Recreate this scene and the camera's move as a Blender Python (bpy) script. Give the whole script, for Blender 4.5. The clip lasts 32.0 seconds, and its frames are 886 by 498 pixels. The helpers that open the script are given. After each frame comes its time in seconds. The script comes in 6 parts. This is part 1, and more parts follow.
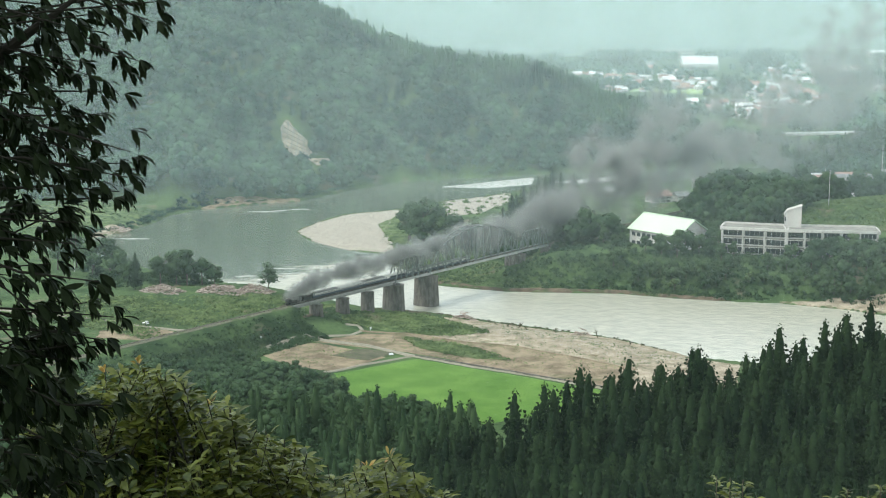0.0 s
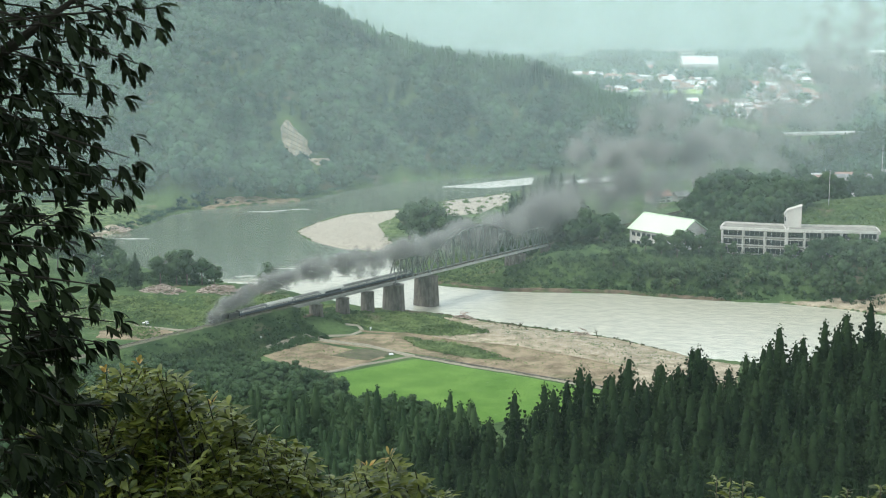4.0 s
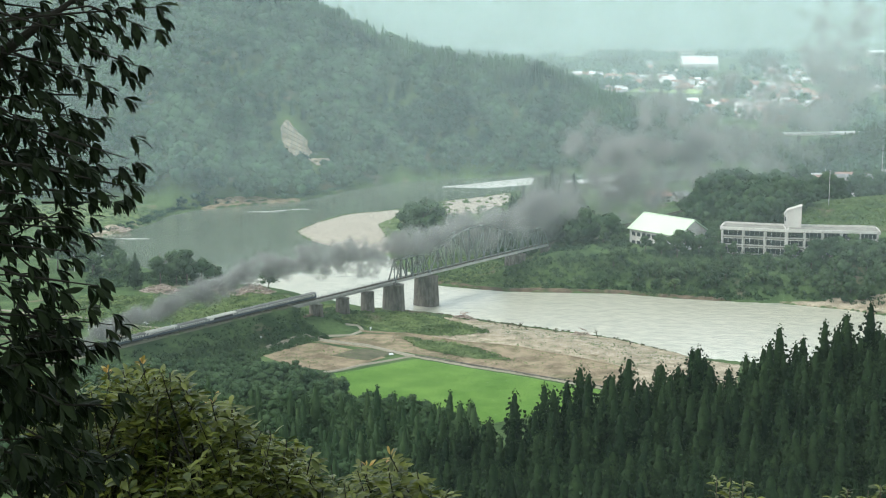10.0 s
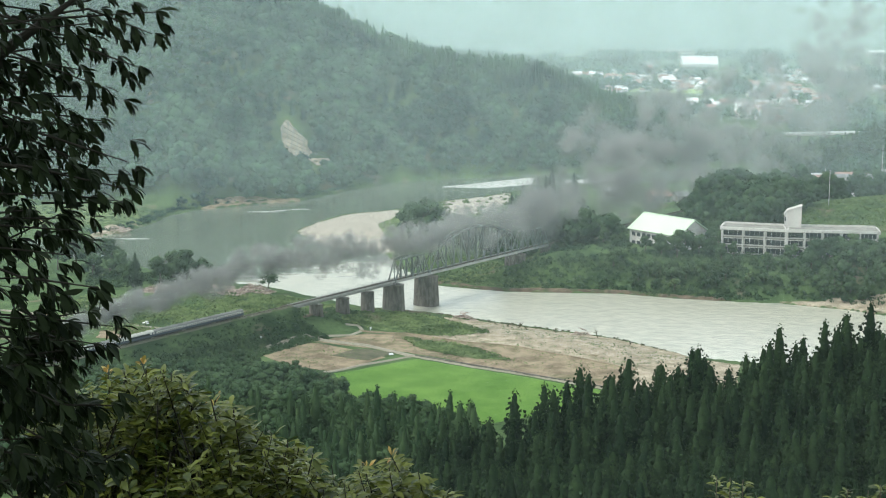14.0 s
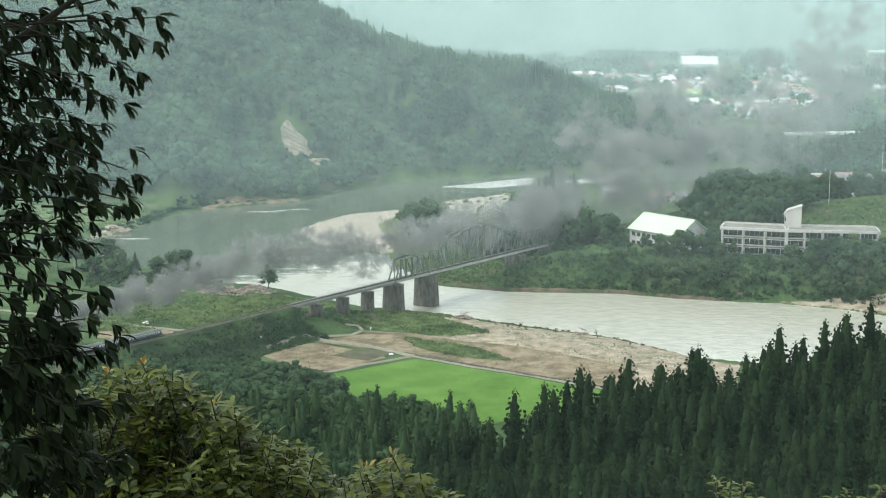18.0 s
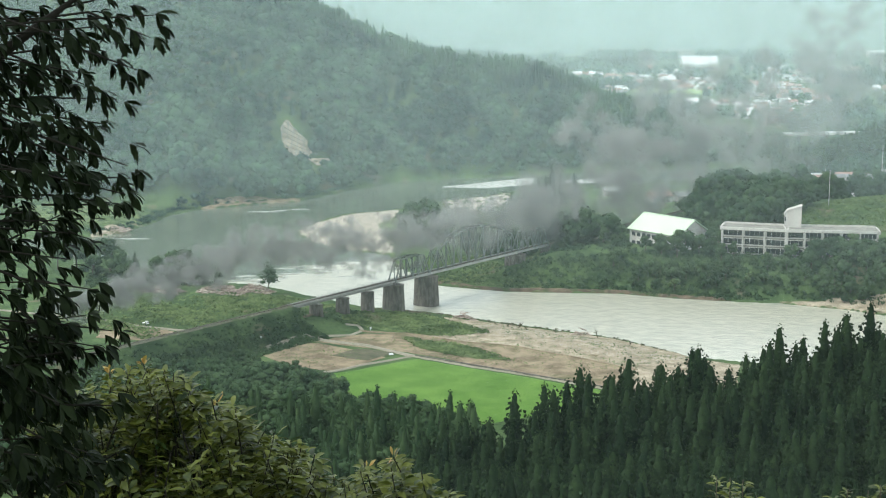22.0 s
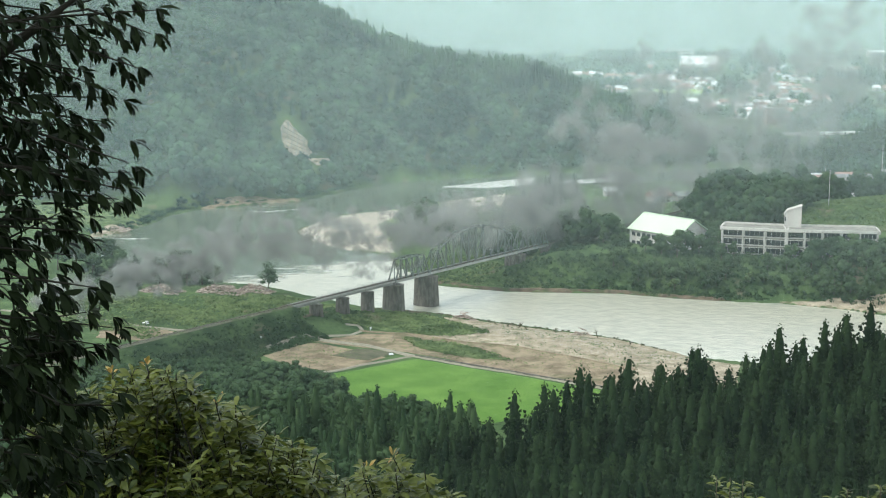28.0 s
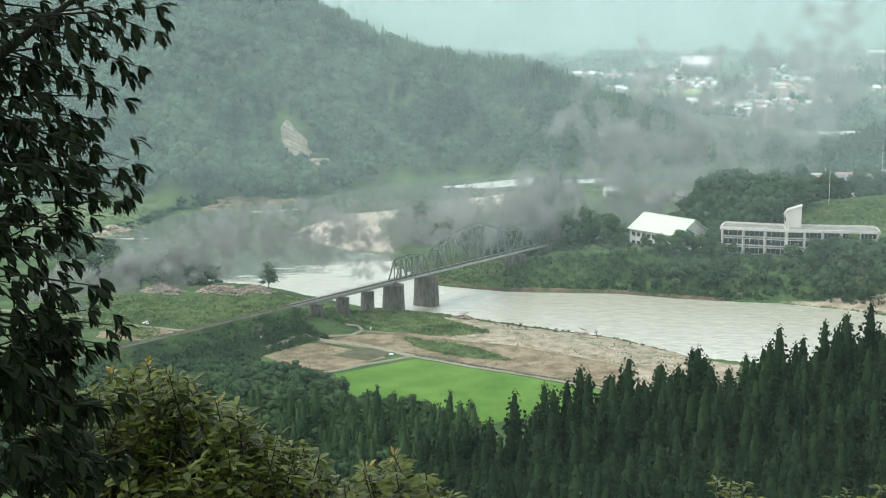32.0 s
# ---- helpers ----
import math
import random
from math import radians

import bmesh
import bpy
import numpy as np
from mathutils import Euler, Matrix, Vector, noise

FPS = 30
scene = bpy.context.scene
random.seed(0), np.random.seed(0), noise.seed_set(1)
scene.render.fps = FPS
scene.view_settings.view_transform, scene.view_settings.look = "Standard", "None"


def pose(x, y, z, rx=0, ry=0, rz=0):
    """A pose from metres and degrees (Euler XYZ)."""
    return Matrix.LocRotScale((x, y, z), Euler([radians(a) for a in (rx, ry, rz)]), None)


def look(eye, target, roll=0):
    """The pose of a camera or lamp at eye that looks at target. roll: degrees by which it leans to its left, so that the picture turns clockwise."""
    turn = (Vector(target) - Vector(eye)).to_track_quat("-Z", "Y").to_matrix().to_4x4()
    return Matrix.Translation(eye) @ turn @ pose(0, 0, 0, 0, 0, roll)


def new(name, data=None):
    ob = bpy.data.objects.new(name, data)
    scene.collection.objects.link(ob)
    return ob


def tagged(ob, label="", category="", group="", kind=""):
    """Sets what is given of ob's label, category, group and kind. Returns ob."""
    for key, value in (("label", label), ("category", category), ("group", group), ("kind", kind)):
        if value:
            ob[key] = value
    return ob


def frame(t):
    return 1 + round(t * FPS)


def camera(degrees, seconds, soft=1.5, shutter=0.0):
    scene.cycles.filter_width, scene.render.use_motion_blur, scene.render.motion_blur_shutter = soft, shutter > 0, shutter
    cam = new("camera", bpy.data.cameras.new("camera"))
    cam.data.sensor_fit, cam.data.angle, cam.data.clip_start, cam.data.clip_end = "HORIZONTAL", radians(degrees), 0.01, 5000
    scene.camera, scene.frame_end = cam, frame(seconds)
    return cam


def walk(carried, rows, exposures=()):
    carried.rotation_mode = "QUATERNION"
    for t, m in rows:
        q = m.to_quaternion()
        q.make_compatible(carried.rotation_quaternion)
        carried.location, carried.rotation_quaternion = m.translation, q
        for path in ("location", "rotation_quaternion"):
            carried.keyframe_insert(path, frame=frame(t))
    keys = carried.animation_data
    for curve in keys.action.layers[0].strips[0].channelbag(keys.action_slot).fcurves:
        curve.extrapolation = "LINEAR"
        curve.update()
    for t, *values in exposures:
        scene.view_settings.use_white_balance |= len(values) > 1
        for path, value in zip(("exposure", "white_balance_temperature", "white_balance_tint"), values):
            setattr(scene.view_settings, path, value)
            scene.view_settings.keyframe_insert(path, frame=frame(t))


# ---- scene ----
# the camera stands still on a wooded hillside, 192 m over the river
cam = camera(31.28, 32.0, soft=1.1)
STAND = pose(0, 0, 192, 80.25, 0, 0)
walk(cam, [(0, STAND), (32, STAND)], exposures=[(0, 0.78, 6300, 6), (32, 0.78, 6300, 6)])

# hazy summer daylight, the sun high behind thin bright cloud
SUN_UP, SUN_TURN = 58, -112
world = bpy.data.worlds.new("sky")
scene.world = world
world.use_nodes = True
wn = world.node_tree.nodes
sky = wn.new("ShaderNodeTexSky")
sky.sky_type, sky.sun_disc = "NISHITA", False
sky.sun_elevation, sky.sun_rotation = radians(SUN_UP), radians(SUN_TURN)
sky.air_density, sky.dust_density, sky.ozone_density = 1.0, 3.0, 1.0
wn["Background"].inputs["Strength"].default_value = 0.1
cloud = wn.new("ShaderNodeMix")     # a thin bright overcast over the blue
cloud.data_type = "RGBA"
cloud.inputs["Factor"].default_value, cloud.inputs["B"].default_value = 0.65, (11.0, 11.9, 12.2, 1)
world.node_tree.links.new(sky.outputs[0], cloud.inputs["A"])
world.node_tree.links.new(cloud.outputs["Result"], wn["Background"].inputs["Color"])
sun = new("sun", bpy.data.lights.new("sun", "SUN"))
sun.data.energy, sun.data.angle, sun.data.color = 1.9, radians(16), (1.0, 0.96, 0.88)
SUN_DIR = Vector((math.sin(radians(SUN_TURN)) * math.cos(radians(SUN_UP)), math.cos(radians(SUN_TURN)) * math.cos(radians(SUN_UP)), math.sin(radians(SUN_UP))))
sun.matrix_world = look(SUN_DIR * 800, (0, 0, 0))


# ---- materials ----
def surface(name, a, b, scale=1.0, rough=0.8, fine=8.0, bump=0.0, metal=0.0, contrast=1.0, spots=None, leaf=0.0, vary=0.0, island=0.0, spec=0.3, stretch=None):
    """A surface of two colours mixed by coarse and fine noise, with relief; leaf: share of light that passes through."""
    m = bpy.data.materials.new(name)
    m.use_nodes = True
    nt = m.node_tree
    n, link = nt.nodes, nt.links.new
    bs = n["Principled BSDF"]
    co = n.new("ShaderNodeTexCoord")
    vec = co.outputs["Object"]
    if stretch:
        mp = n.new("ShaderNodeMapping")
        mp.inputs["Scale"].default_value = stretch
        link(vec, mp.inputs["Vector"])
        vec = mp.outputs["Vector"]
    n1, n2 = n.new("ShaderNodeTexNoise"), n.new("ShaderNodeTexNoise")
    n1.inputs["Scale"].default_value, n2.inputs["Scale"].default_value = scale, scale * fine
    n1.inputs["Detail"].default_value, n2.inputs["Detail"].default_value = 5, 3
    link(vec, n1.inputs["Vector"])
    link(vec, n2.inputs["Vector"])
    add = n.new("ShaderNodeMath")
    add.operation = "MULTIPLY_ADD"
    add.inputs[1].default_value, add.inputs[2].default_value = 0.45, 0.275
    link(n2.outputs["Fac"], add.inputs[0])
    mul = n.new("ShaderNodeMath")
    mul.operation = "MULTIPLY"
    link(add.outputs[0], mul.inputs[0])
    link(n1.outputs["Fac"], mul.inputs[1])
    ramp = n.new("ShaderNodeMapRange")
    ramp.inputs["From Min"].default_value, ramp.inputs["From Max"].default_value = 0.25 - 0.16 * contrast, 0.25 + 0.16 * contrast
    link(mul.outputs[0], ramp.inputs["Value"])
    fac = ramp.outputs["Result"]
    for amount, kind in ((vary, "object"), (island, "island")):
        if amount:
            src = n.new("ShaderNodeObjectInfo").outputs["Random"] if kind == "object" else n.new("ShaderNodeNewGeometry").outputs["Random Per Island"]
            ma = n.new("ShaderNodeMath")
            ma.operation = "MULTIPLY_ADD"
            ma.inputs[1].default_value = amount
            link(src, ma.inputs[0])
            sub = n.new("ShaderNodeMath")
            sub.operation = "SUBTRACT"
            sub.inputs[1].default_value = amount / 2
            link(fac, sub.inputs[0])
            link(sub.outputs[0], ma.inputs[2])
            ma.use_clamp = True
            fac = ma.outputs[0]
    mix = n.new("ShaderNodeMix")
    mix.data_type = "RGBA"
    mix.inputs["A"].default_value, mix.inputs["B"].default_value = (*a, 1), (*b, 1)
    link(fac, mix.inputs["Factor"])
    col = mix.outputs["Result"]
    if spots:
        colour, sc, lo = spots
        n3 = n.new("ShaderNodeTexNoise")
        n3.inputs["Scale"].default_value, n3.inputs["Detail"].default_value = sc, 4
        link(vec, n3.inputs["Vector"])
        r3 = n.new("ShaderNodeMapRange")
        r3.inputs["From Min"].default_value, r3.inputs["From Max"].default_value = lo, lo + 0.12
        link(n3.outputs["Fac"], r3.inputs["Value"])
        m3 = n.new("ShaderNodeMix")
        m3.data_type = "RGBA"
        link(r3.outputs["Result"], m3.inputs["Factor"])
        link(col, m3.inputs["A"])
        m3.inputs["B"].default_value = (*colour, 1)
        col = m3.outputs["Result"]
    link(col, bs.inputs["Base Color"])
    bs.inputs["Roughness"].default_value, bs.inputs["Metallic"].default_value = rough, metal
    bs.inputs["Specular IOR Level"].default_value = spec
    if bump:
        bp = n.new("ShaderNodeBump")
        bp.inputs["Strength"].default_value, bp.inputs["Distance"].default_value = 0.6, bump
        link(n2.outputs["Fac"], bp.inputs["Height"])
        link(bp.outputs["Normal"], bs.inputs["Normal"])
    if leaf:
        tr = n.new("ShaderNodeBsdfTranslucent")
        link(col, tr.inputs["Color"])
        ms = n.new("ShaderNodeMixShader")
        ms.inputs["Fac"].default_value = leaf
        link(bs.outputs[0], ms.inputs[1])
        link(tr.outputs[0], ms.inputs[2])
        link(ms.outputs[0], n["Material Output"].inputs["Surface"])
    return m


M_GROUND = surface("meadow_ground", (0.026, 0.048, 0.02), (0.068, 0.105, 0.04), 0.06, 0.95, 9, 0.4, contrast=0.55, spots=((0.13, 0.11, 0.075), 0.035, 0.6), spec=0.05)
M_PADDY = surface("rice_plants", (0.055, 0.118, 0.02), (0.094, 0.17, 0.034), 0.06, 0.85, 22, 0.1, contrast=0.6, spec=0.05)
M_DIRT = surface("dry_earth", (0.115, 0.092, 0.062), (0.235, 0.188, 0.128), 0.12, 0.95, 9, 0.15, contrast=0.55, spots=((0.1, 0.098, 0.055), 0.09, 0.57), spec=0.05)
M_PATH = surface("pale_track", (0.14, 0.128, 0.096), (0.245, 0.225, 0.176), 0.2, 0.95, 10, 0.05)
M_SHINGLE = surface("river_shingle", (0.2, 0.18, 0.145), (0.36, 0.33, 0.275), 0.35, 0.9, 5, 0.3, contrast=0.9)
M_SAND = surface("grey_sand", (0.165, 0.14, 0.1), (0.33, 0.285, 0.215), 0.14, 0.95, 8, 0.15, contrast=0.55, spots=((0.085, 0.09, 0.05), 0.1, 0.57), spec=0.05)
M_GRASS = surface("long_grass", (0.042, 0.07, 0.026), (0.14, 0.185, 0.075), 0.12, 0.9, 7, 0.4, leaf=0.2, contrast=0.55, island=0.3, spots=((0.17, 0.155, 0.1), 0.06, 0.62), spec=0.05)
M_CONCRETE = surface("weathered_concrete", (0.045, 0.042, 0.036), (0.15, 0.138, 0.118), 0.5, 0.9, 5, 0.03, stretch=(1, 1, 0.3), contrast=0.7)
M_STEEL = surface("grey_green_steel", (0.1, 0.115, 0.107), (0.19, 0.21, 0.195), 0.5, 0.6, 8, 0.0, metal=0.1)
M_GIRDER = surface("dull_girder_paint", (0.25, 0.25, 0.225), (0.4, 0.395, 0.36), 0.5, 0.75, 6, contrast=0.7)
M_BLACK = surface("sooty_black_iron", (0.012, 0.012, 0.013), (0.035, 0.034, 0.033), 1.0, 0.5, 6, metal=0.2)
M_UNDER = surface("dusty_underframe", (0.02, 0.02, 0.02), (0.05, 0.046, 0.04), 1.0, 0.85, 6)
M_COACH = surface("dark_blue_coach_paint", (0.03, 0.04, 0.055), (0.05, 0.062, 0.08), 0.6, 0.45, 8)
M_ROOF = surface("grey_coach_roof", (0.11, 0.11, 0.105), (0.21, 0.21, 0.2), 0.5, 0.7, 8)
M_CREAM = surface("cream_paint", (0.42, 0.42, 0.37), (0.56, 0.55, 0.5), 0.6, 0.5, 6)
M_WINDOW = surface("dark_glass", (0.02, 0.025, 0.03), (0.05, 0.06, 0.065), 1.5, 0.12, 3, spec=0.6)
M_RAIL = surface("rail_steel", (0.1, 0.085, 0.07), (0.2, 0.18, 0.16), 1.0, 0.5, 6, metal=0.6)
M_BALLAST = surface("ballast", (0.075, 0.075, 0.05), (0.14, 0.13, 0.09), 0.5, 0.95, 6, 0.1, spots=((0.06, 0.085, 0.03), 0.25, 0.5))
M_BARK = surface("bark", (0.05, 0.04, 0.03), (0.11, 0.09, 0.07), 1.5, 0.95, 6, 0.02)
M_CEDAR = surface("cedar_sprays", (0.006, 0.016, 0.009), (0.032, 0.056, 0.022), 0.11, 0.8, 9, leaf=0.12, vary=0.5, island=0.45, spec=0.06)
M_BROAD = surface("broad_leaves", (0.018, 0.042, 0.019), (0.068, 0.108, 0.045), 0.06, 0.75, 9, leaf=0.2, vary=0.6, island=0.3, spec=0.08)
M_FARWOOD = surface("far_wood_leaves", (0.006, 0.025, 0.019), (0.06, 0.114, 0.06), 0.014, 0.9, 3, leaf=0.1, island=0.2, contrast=0.5, spec=0.06)
M_LIGHTLEAF = surface("pale_willow_leaves", (0.045, 0.08, 0.034), (0.115, 0.165, 0.065), 0.1, 0.75, 9, leaf=0.25, vary=0.4, island=0.5, spec=0.08)
M_WALL = surface("stained_white_wall", (0.33, 0.31, 0.28), (0.6, 0.575, 0.53), 0.2, 0.85, 6, stretch=(1, 1, 0.3))
M_SLAB = surface("roof_slab", (0.1, 0.098, 0.085), (0.24, 0.23, 0.2), 0.2, 0.9, 6)
M_GYMROOF = surface("pale_green_metal_roof", (0.4, 0.5, 0.36), (0.5, 0.6, 0.45), 0.12, 0.45, 6)
M_TIN = surface("silver_metal_roof", (0.38, 0.4, 0.4), (0.58, 0.59, 0.58), 0.2, 0.4, 6, vary=0.4)
M_REDROOF = surface("red_metal_roof", (0.22, 0.115, 0.095), (0.36, 0.235, 0.2), 0.2, 0.6, 6, vary=0.5)
M_GREYROOF = surface("grey_tile_roof", (0.12, 0.125, 0.125), (0.26, 0.26, 0.25), 0.2, 0.7, 6, vary=0.5)
M_DRIFT = surface("bleached_driftwood", (0.15, 0.11, 0.09), (0.48, 0.4, 0.35), 0.5, 0.95, 6, island=0.9)
M_FOAM = surface("white_water", (0.16, 0.18, 0.155), (0.5, 0.5, 0.47), 0.25, 0.6, 6, contrast=0.5)
M_RICE = surface("ripening_rice", (0.19, 0.28, 0.1), (0.3, 0.38, 0.16), 0.03, 0.85, 12, contrast=0.6, spec=0.05)
M_BANK = surface("bare_earth_bank", (0.055, 0.045, 0.032), (0.13, 0.1, 0.072), 0.2, 0.95, 7, 0.2, contrast=0.6, spots=((0.04, 0.06, 0.025), 0.12, 0.52), spec=0.05)
M_DRY = surface("dry_grey_scrub", (0.05, 0.055, 0.034), (0.13, 0.122, 0.085), 0.15, 0.9, 7, leaf=0.15, island=0.5, spec=0.05)
M_WHITE = surface("white_paint", (0.62, 0.62, 0.6), (0.76, 0.76, 0.74), 0.5, 0.4, 6)


def water_surface():
    m = bpy.data.materials.new("river_water")
    m.use_nodes = True
    nt = m.node_tree
    n, link = nt.nodes, nt.links.new
    bs = n["Principled BSDF"]
    co = n.new("ShaderNodeTexCoord")
    mp = n.new("ShaderNodeMapping")
    mp.inputs["Scale"].default_value = (0.5, 1.6, 1)
    mp.inputs["Rotation"].default_value = (0, 0, radians(-12))
    link(co.outputs["Object"], mp.inputs["Vector"])
    waves, drift = n.new("ShaderNodeTexNoise"), n.new("ShaderNodeTexNoise")
    waves.inputs["Scale"].default_value, waves.inputs["Detail"].default_value = 0.35, 5
    drift.inputs["Scale"].default_value, drift.inputs["Detail"].default_value = 0.03, 4
    link(mp.outputs["Vector"], waves.inputs["Vector"])
    link(mp.outputs["Vector"], drift.inputs["Vector"])
    # calm upstream; below a slanting line ruffled, with sky glare painted as paler colour
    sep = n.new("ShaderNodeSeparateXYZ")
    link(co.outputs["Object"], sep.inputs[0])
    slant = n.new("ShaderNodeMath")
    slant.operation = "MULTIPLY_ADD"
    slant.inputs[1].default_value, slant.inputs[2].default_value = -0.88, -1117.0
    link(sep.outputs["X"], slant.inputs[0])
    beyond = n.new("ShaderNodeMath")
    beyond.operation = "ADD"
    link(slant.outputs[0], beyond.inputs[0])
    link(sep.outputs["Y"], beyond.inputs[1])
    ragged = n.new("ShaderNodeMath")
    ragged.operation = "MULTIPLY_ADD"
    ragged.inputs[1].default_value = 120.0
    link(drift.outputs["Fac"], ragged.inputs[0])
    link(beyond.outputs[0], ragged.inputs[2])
    glare_reach = n.new("ShaderNodeMapRange")
    glare_reach.interpolation_type = "SMOOTHSTEP"
    glare_reach.inputs["From Min"].default_value, glare_reach.inputs["From Max"].default_value = 80, 40
    link(ragged.outputs[0], glare_reach.inputs["Value"])
    calm, glare_mix = n.new("ShaderNodeMix"), n.new("ShaderNodeMix")
    for q, a, b in ((calm, (0.085, 0.11, 0.085, 1), (0.14, 0.16, 0.125, 1)), (glare_mix, (0.12, 0.134, 0.1, 1), (0.47, 0.45, 0.365, 1))):
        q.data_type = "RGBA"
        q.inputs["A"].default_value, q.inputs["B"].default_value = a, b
    streak = n.new("ShaderNodeTexNoise")
    streak.inputs["Scale"].default_value, streak.inputs["Detail"].default_value, streak.inputs["Roughness"].default_value = 0.2, 8, 0.62
    smap = n.new("ShaderNodeMapping")
    smap.inputs["Scale"].default_value, smap.inputs["Rotation"].default_value = (0.6, 1.2, 1), (0, 0, radians(14))
    link(co.outputs["Object"], smap.inputs["Vector"])
    link(smap.outputs["Vector"], streak.inputs["Vector"])
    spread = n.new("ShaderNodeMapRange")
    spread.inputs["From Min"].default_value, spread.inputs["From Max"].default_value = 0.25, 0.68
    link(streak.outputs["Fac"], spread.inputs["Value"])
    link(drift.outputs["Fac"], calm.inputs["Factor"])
    link(spread.outputs["Result"], glare_mix.inputs["Factor"])
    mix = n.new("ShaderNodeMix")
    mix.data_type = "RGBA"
    link(glare_reach.outputs["Result"], mix.inputs["Factor"])
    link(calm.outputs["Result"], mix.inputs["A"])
    link(glare_mix.outputs["Result"], mix.inputs["B"])
    link(mix.outputs["Result"], bs.inputs["Base Color"])
    rgh = n.new("ShaderNodeMapRange")
    rgh.inputs["To Min"].default_value, rgh.inputs["To Max"].default_value = 0.12, 0.3
    link(glare_reach.outputs["Result"], rgh.inputs["Value"])
    link(rgh.outputs["Result"], bs.inputs["Roughness"])
    bs.inputs["IOR"].default_value = 2.2
    bp = n.new("ShaderNodeBump")
    bp.inputs["Strength"].default_value, bp.inputs["Distance"].default_value = 0.5, 0.3
    link(waves.outputs["Fac"], bp.inputs["Height"])
    link(bp.outputs["Normal"], bs.inputs["Normal"])
    return m


M_WATER = water_surface()


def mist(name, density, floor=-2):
    """Sheet that imitates haze: lets most light pass and scatters the rest; thins out towards the ground."""
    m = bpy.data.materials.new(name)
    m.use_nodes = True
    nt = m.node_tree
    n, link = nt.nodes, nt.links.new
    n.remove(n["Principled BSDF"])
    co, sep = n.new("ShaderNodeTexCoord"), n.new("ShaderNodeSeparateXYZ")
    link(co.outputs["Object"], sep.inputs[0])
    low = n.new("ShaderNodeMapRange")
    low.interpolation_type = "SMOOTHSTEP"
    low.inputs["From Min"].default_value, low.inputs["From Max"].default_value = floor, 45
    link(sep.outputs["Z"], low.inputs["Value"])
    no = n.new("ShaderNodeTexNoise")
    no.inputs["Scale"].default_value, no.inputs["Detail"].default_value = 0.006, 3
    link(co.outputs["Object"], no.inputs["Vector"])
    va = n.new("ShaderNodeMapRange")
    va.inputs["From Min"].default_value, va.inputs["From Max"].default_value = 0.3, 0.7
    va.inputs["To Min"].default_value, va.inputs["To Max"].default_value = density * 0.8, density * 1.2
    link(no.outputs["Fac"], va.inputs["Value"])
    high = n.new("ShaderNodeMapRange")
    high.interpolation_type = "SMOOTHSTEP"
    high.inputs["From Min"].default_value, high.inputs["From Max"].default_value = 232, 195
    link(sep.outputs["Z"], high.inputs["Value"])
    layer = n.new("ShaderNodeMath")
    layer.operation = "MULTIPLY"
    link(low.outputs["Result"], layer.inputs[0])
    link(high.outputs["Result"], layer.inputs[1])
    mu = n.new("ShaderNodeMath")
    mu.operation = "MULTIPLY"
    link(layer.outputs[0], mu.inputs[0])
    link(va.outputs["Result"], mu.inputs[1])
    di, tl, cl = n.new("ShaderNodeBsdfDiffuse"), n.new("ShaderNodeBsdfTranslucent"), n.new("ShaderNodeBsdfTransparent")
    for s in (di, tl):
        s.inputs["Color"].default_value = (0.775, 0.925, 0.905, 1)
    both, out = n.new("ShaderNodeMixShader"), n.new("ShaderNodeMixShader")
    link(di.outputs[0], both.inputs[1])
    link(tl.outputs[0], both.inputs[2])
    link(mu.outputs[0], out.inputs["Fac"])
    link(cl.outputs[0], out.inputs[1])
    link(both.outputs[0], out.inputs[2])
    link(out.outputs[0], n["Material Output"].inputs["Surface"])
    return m


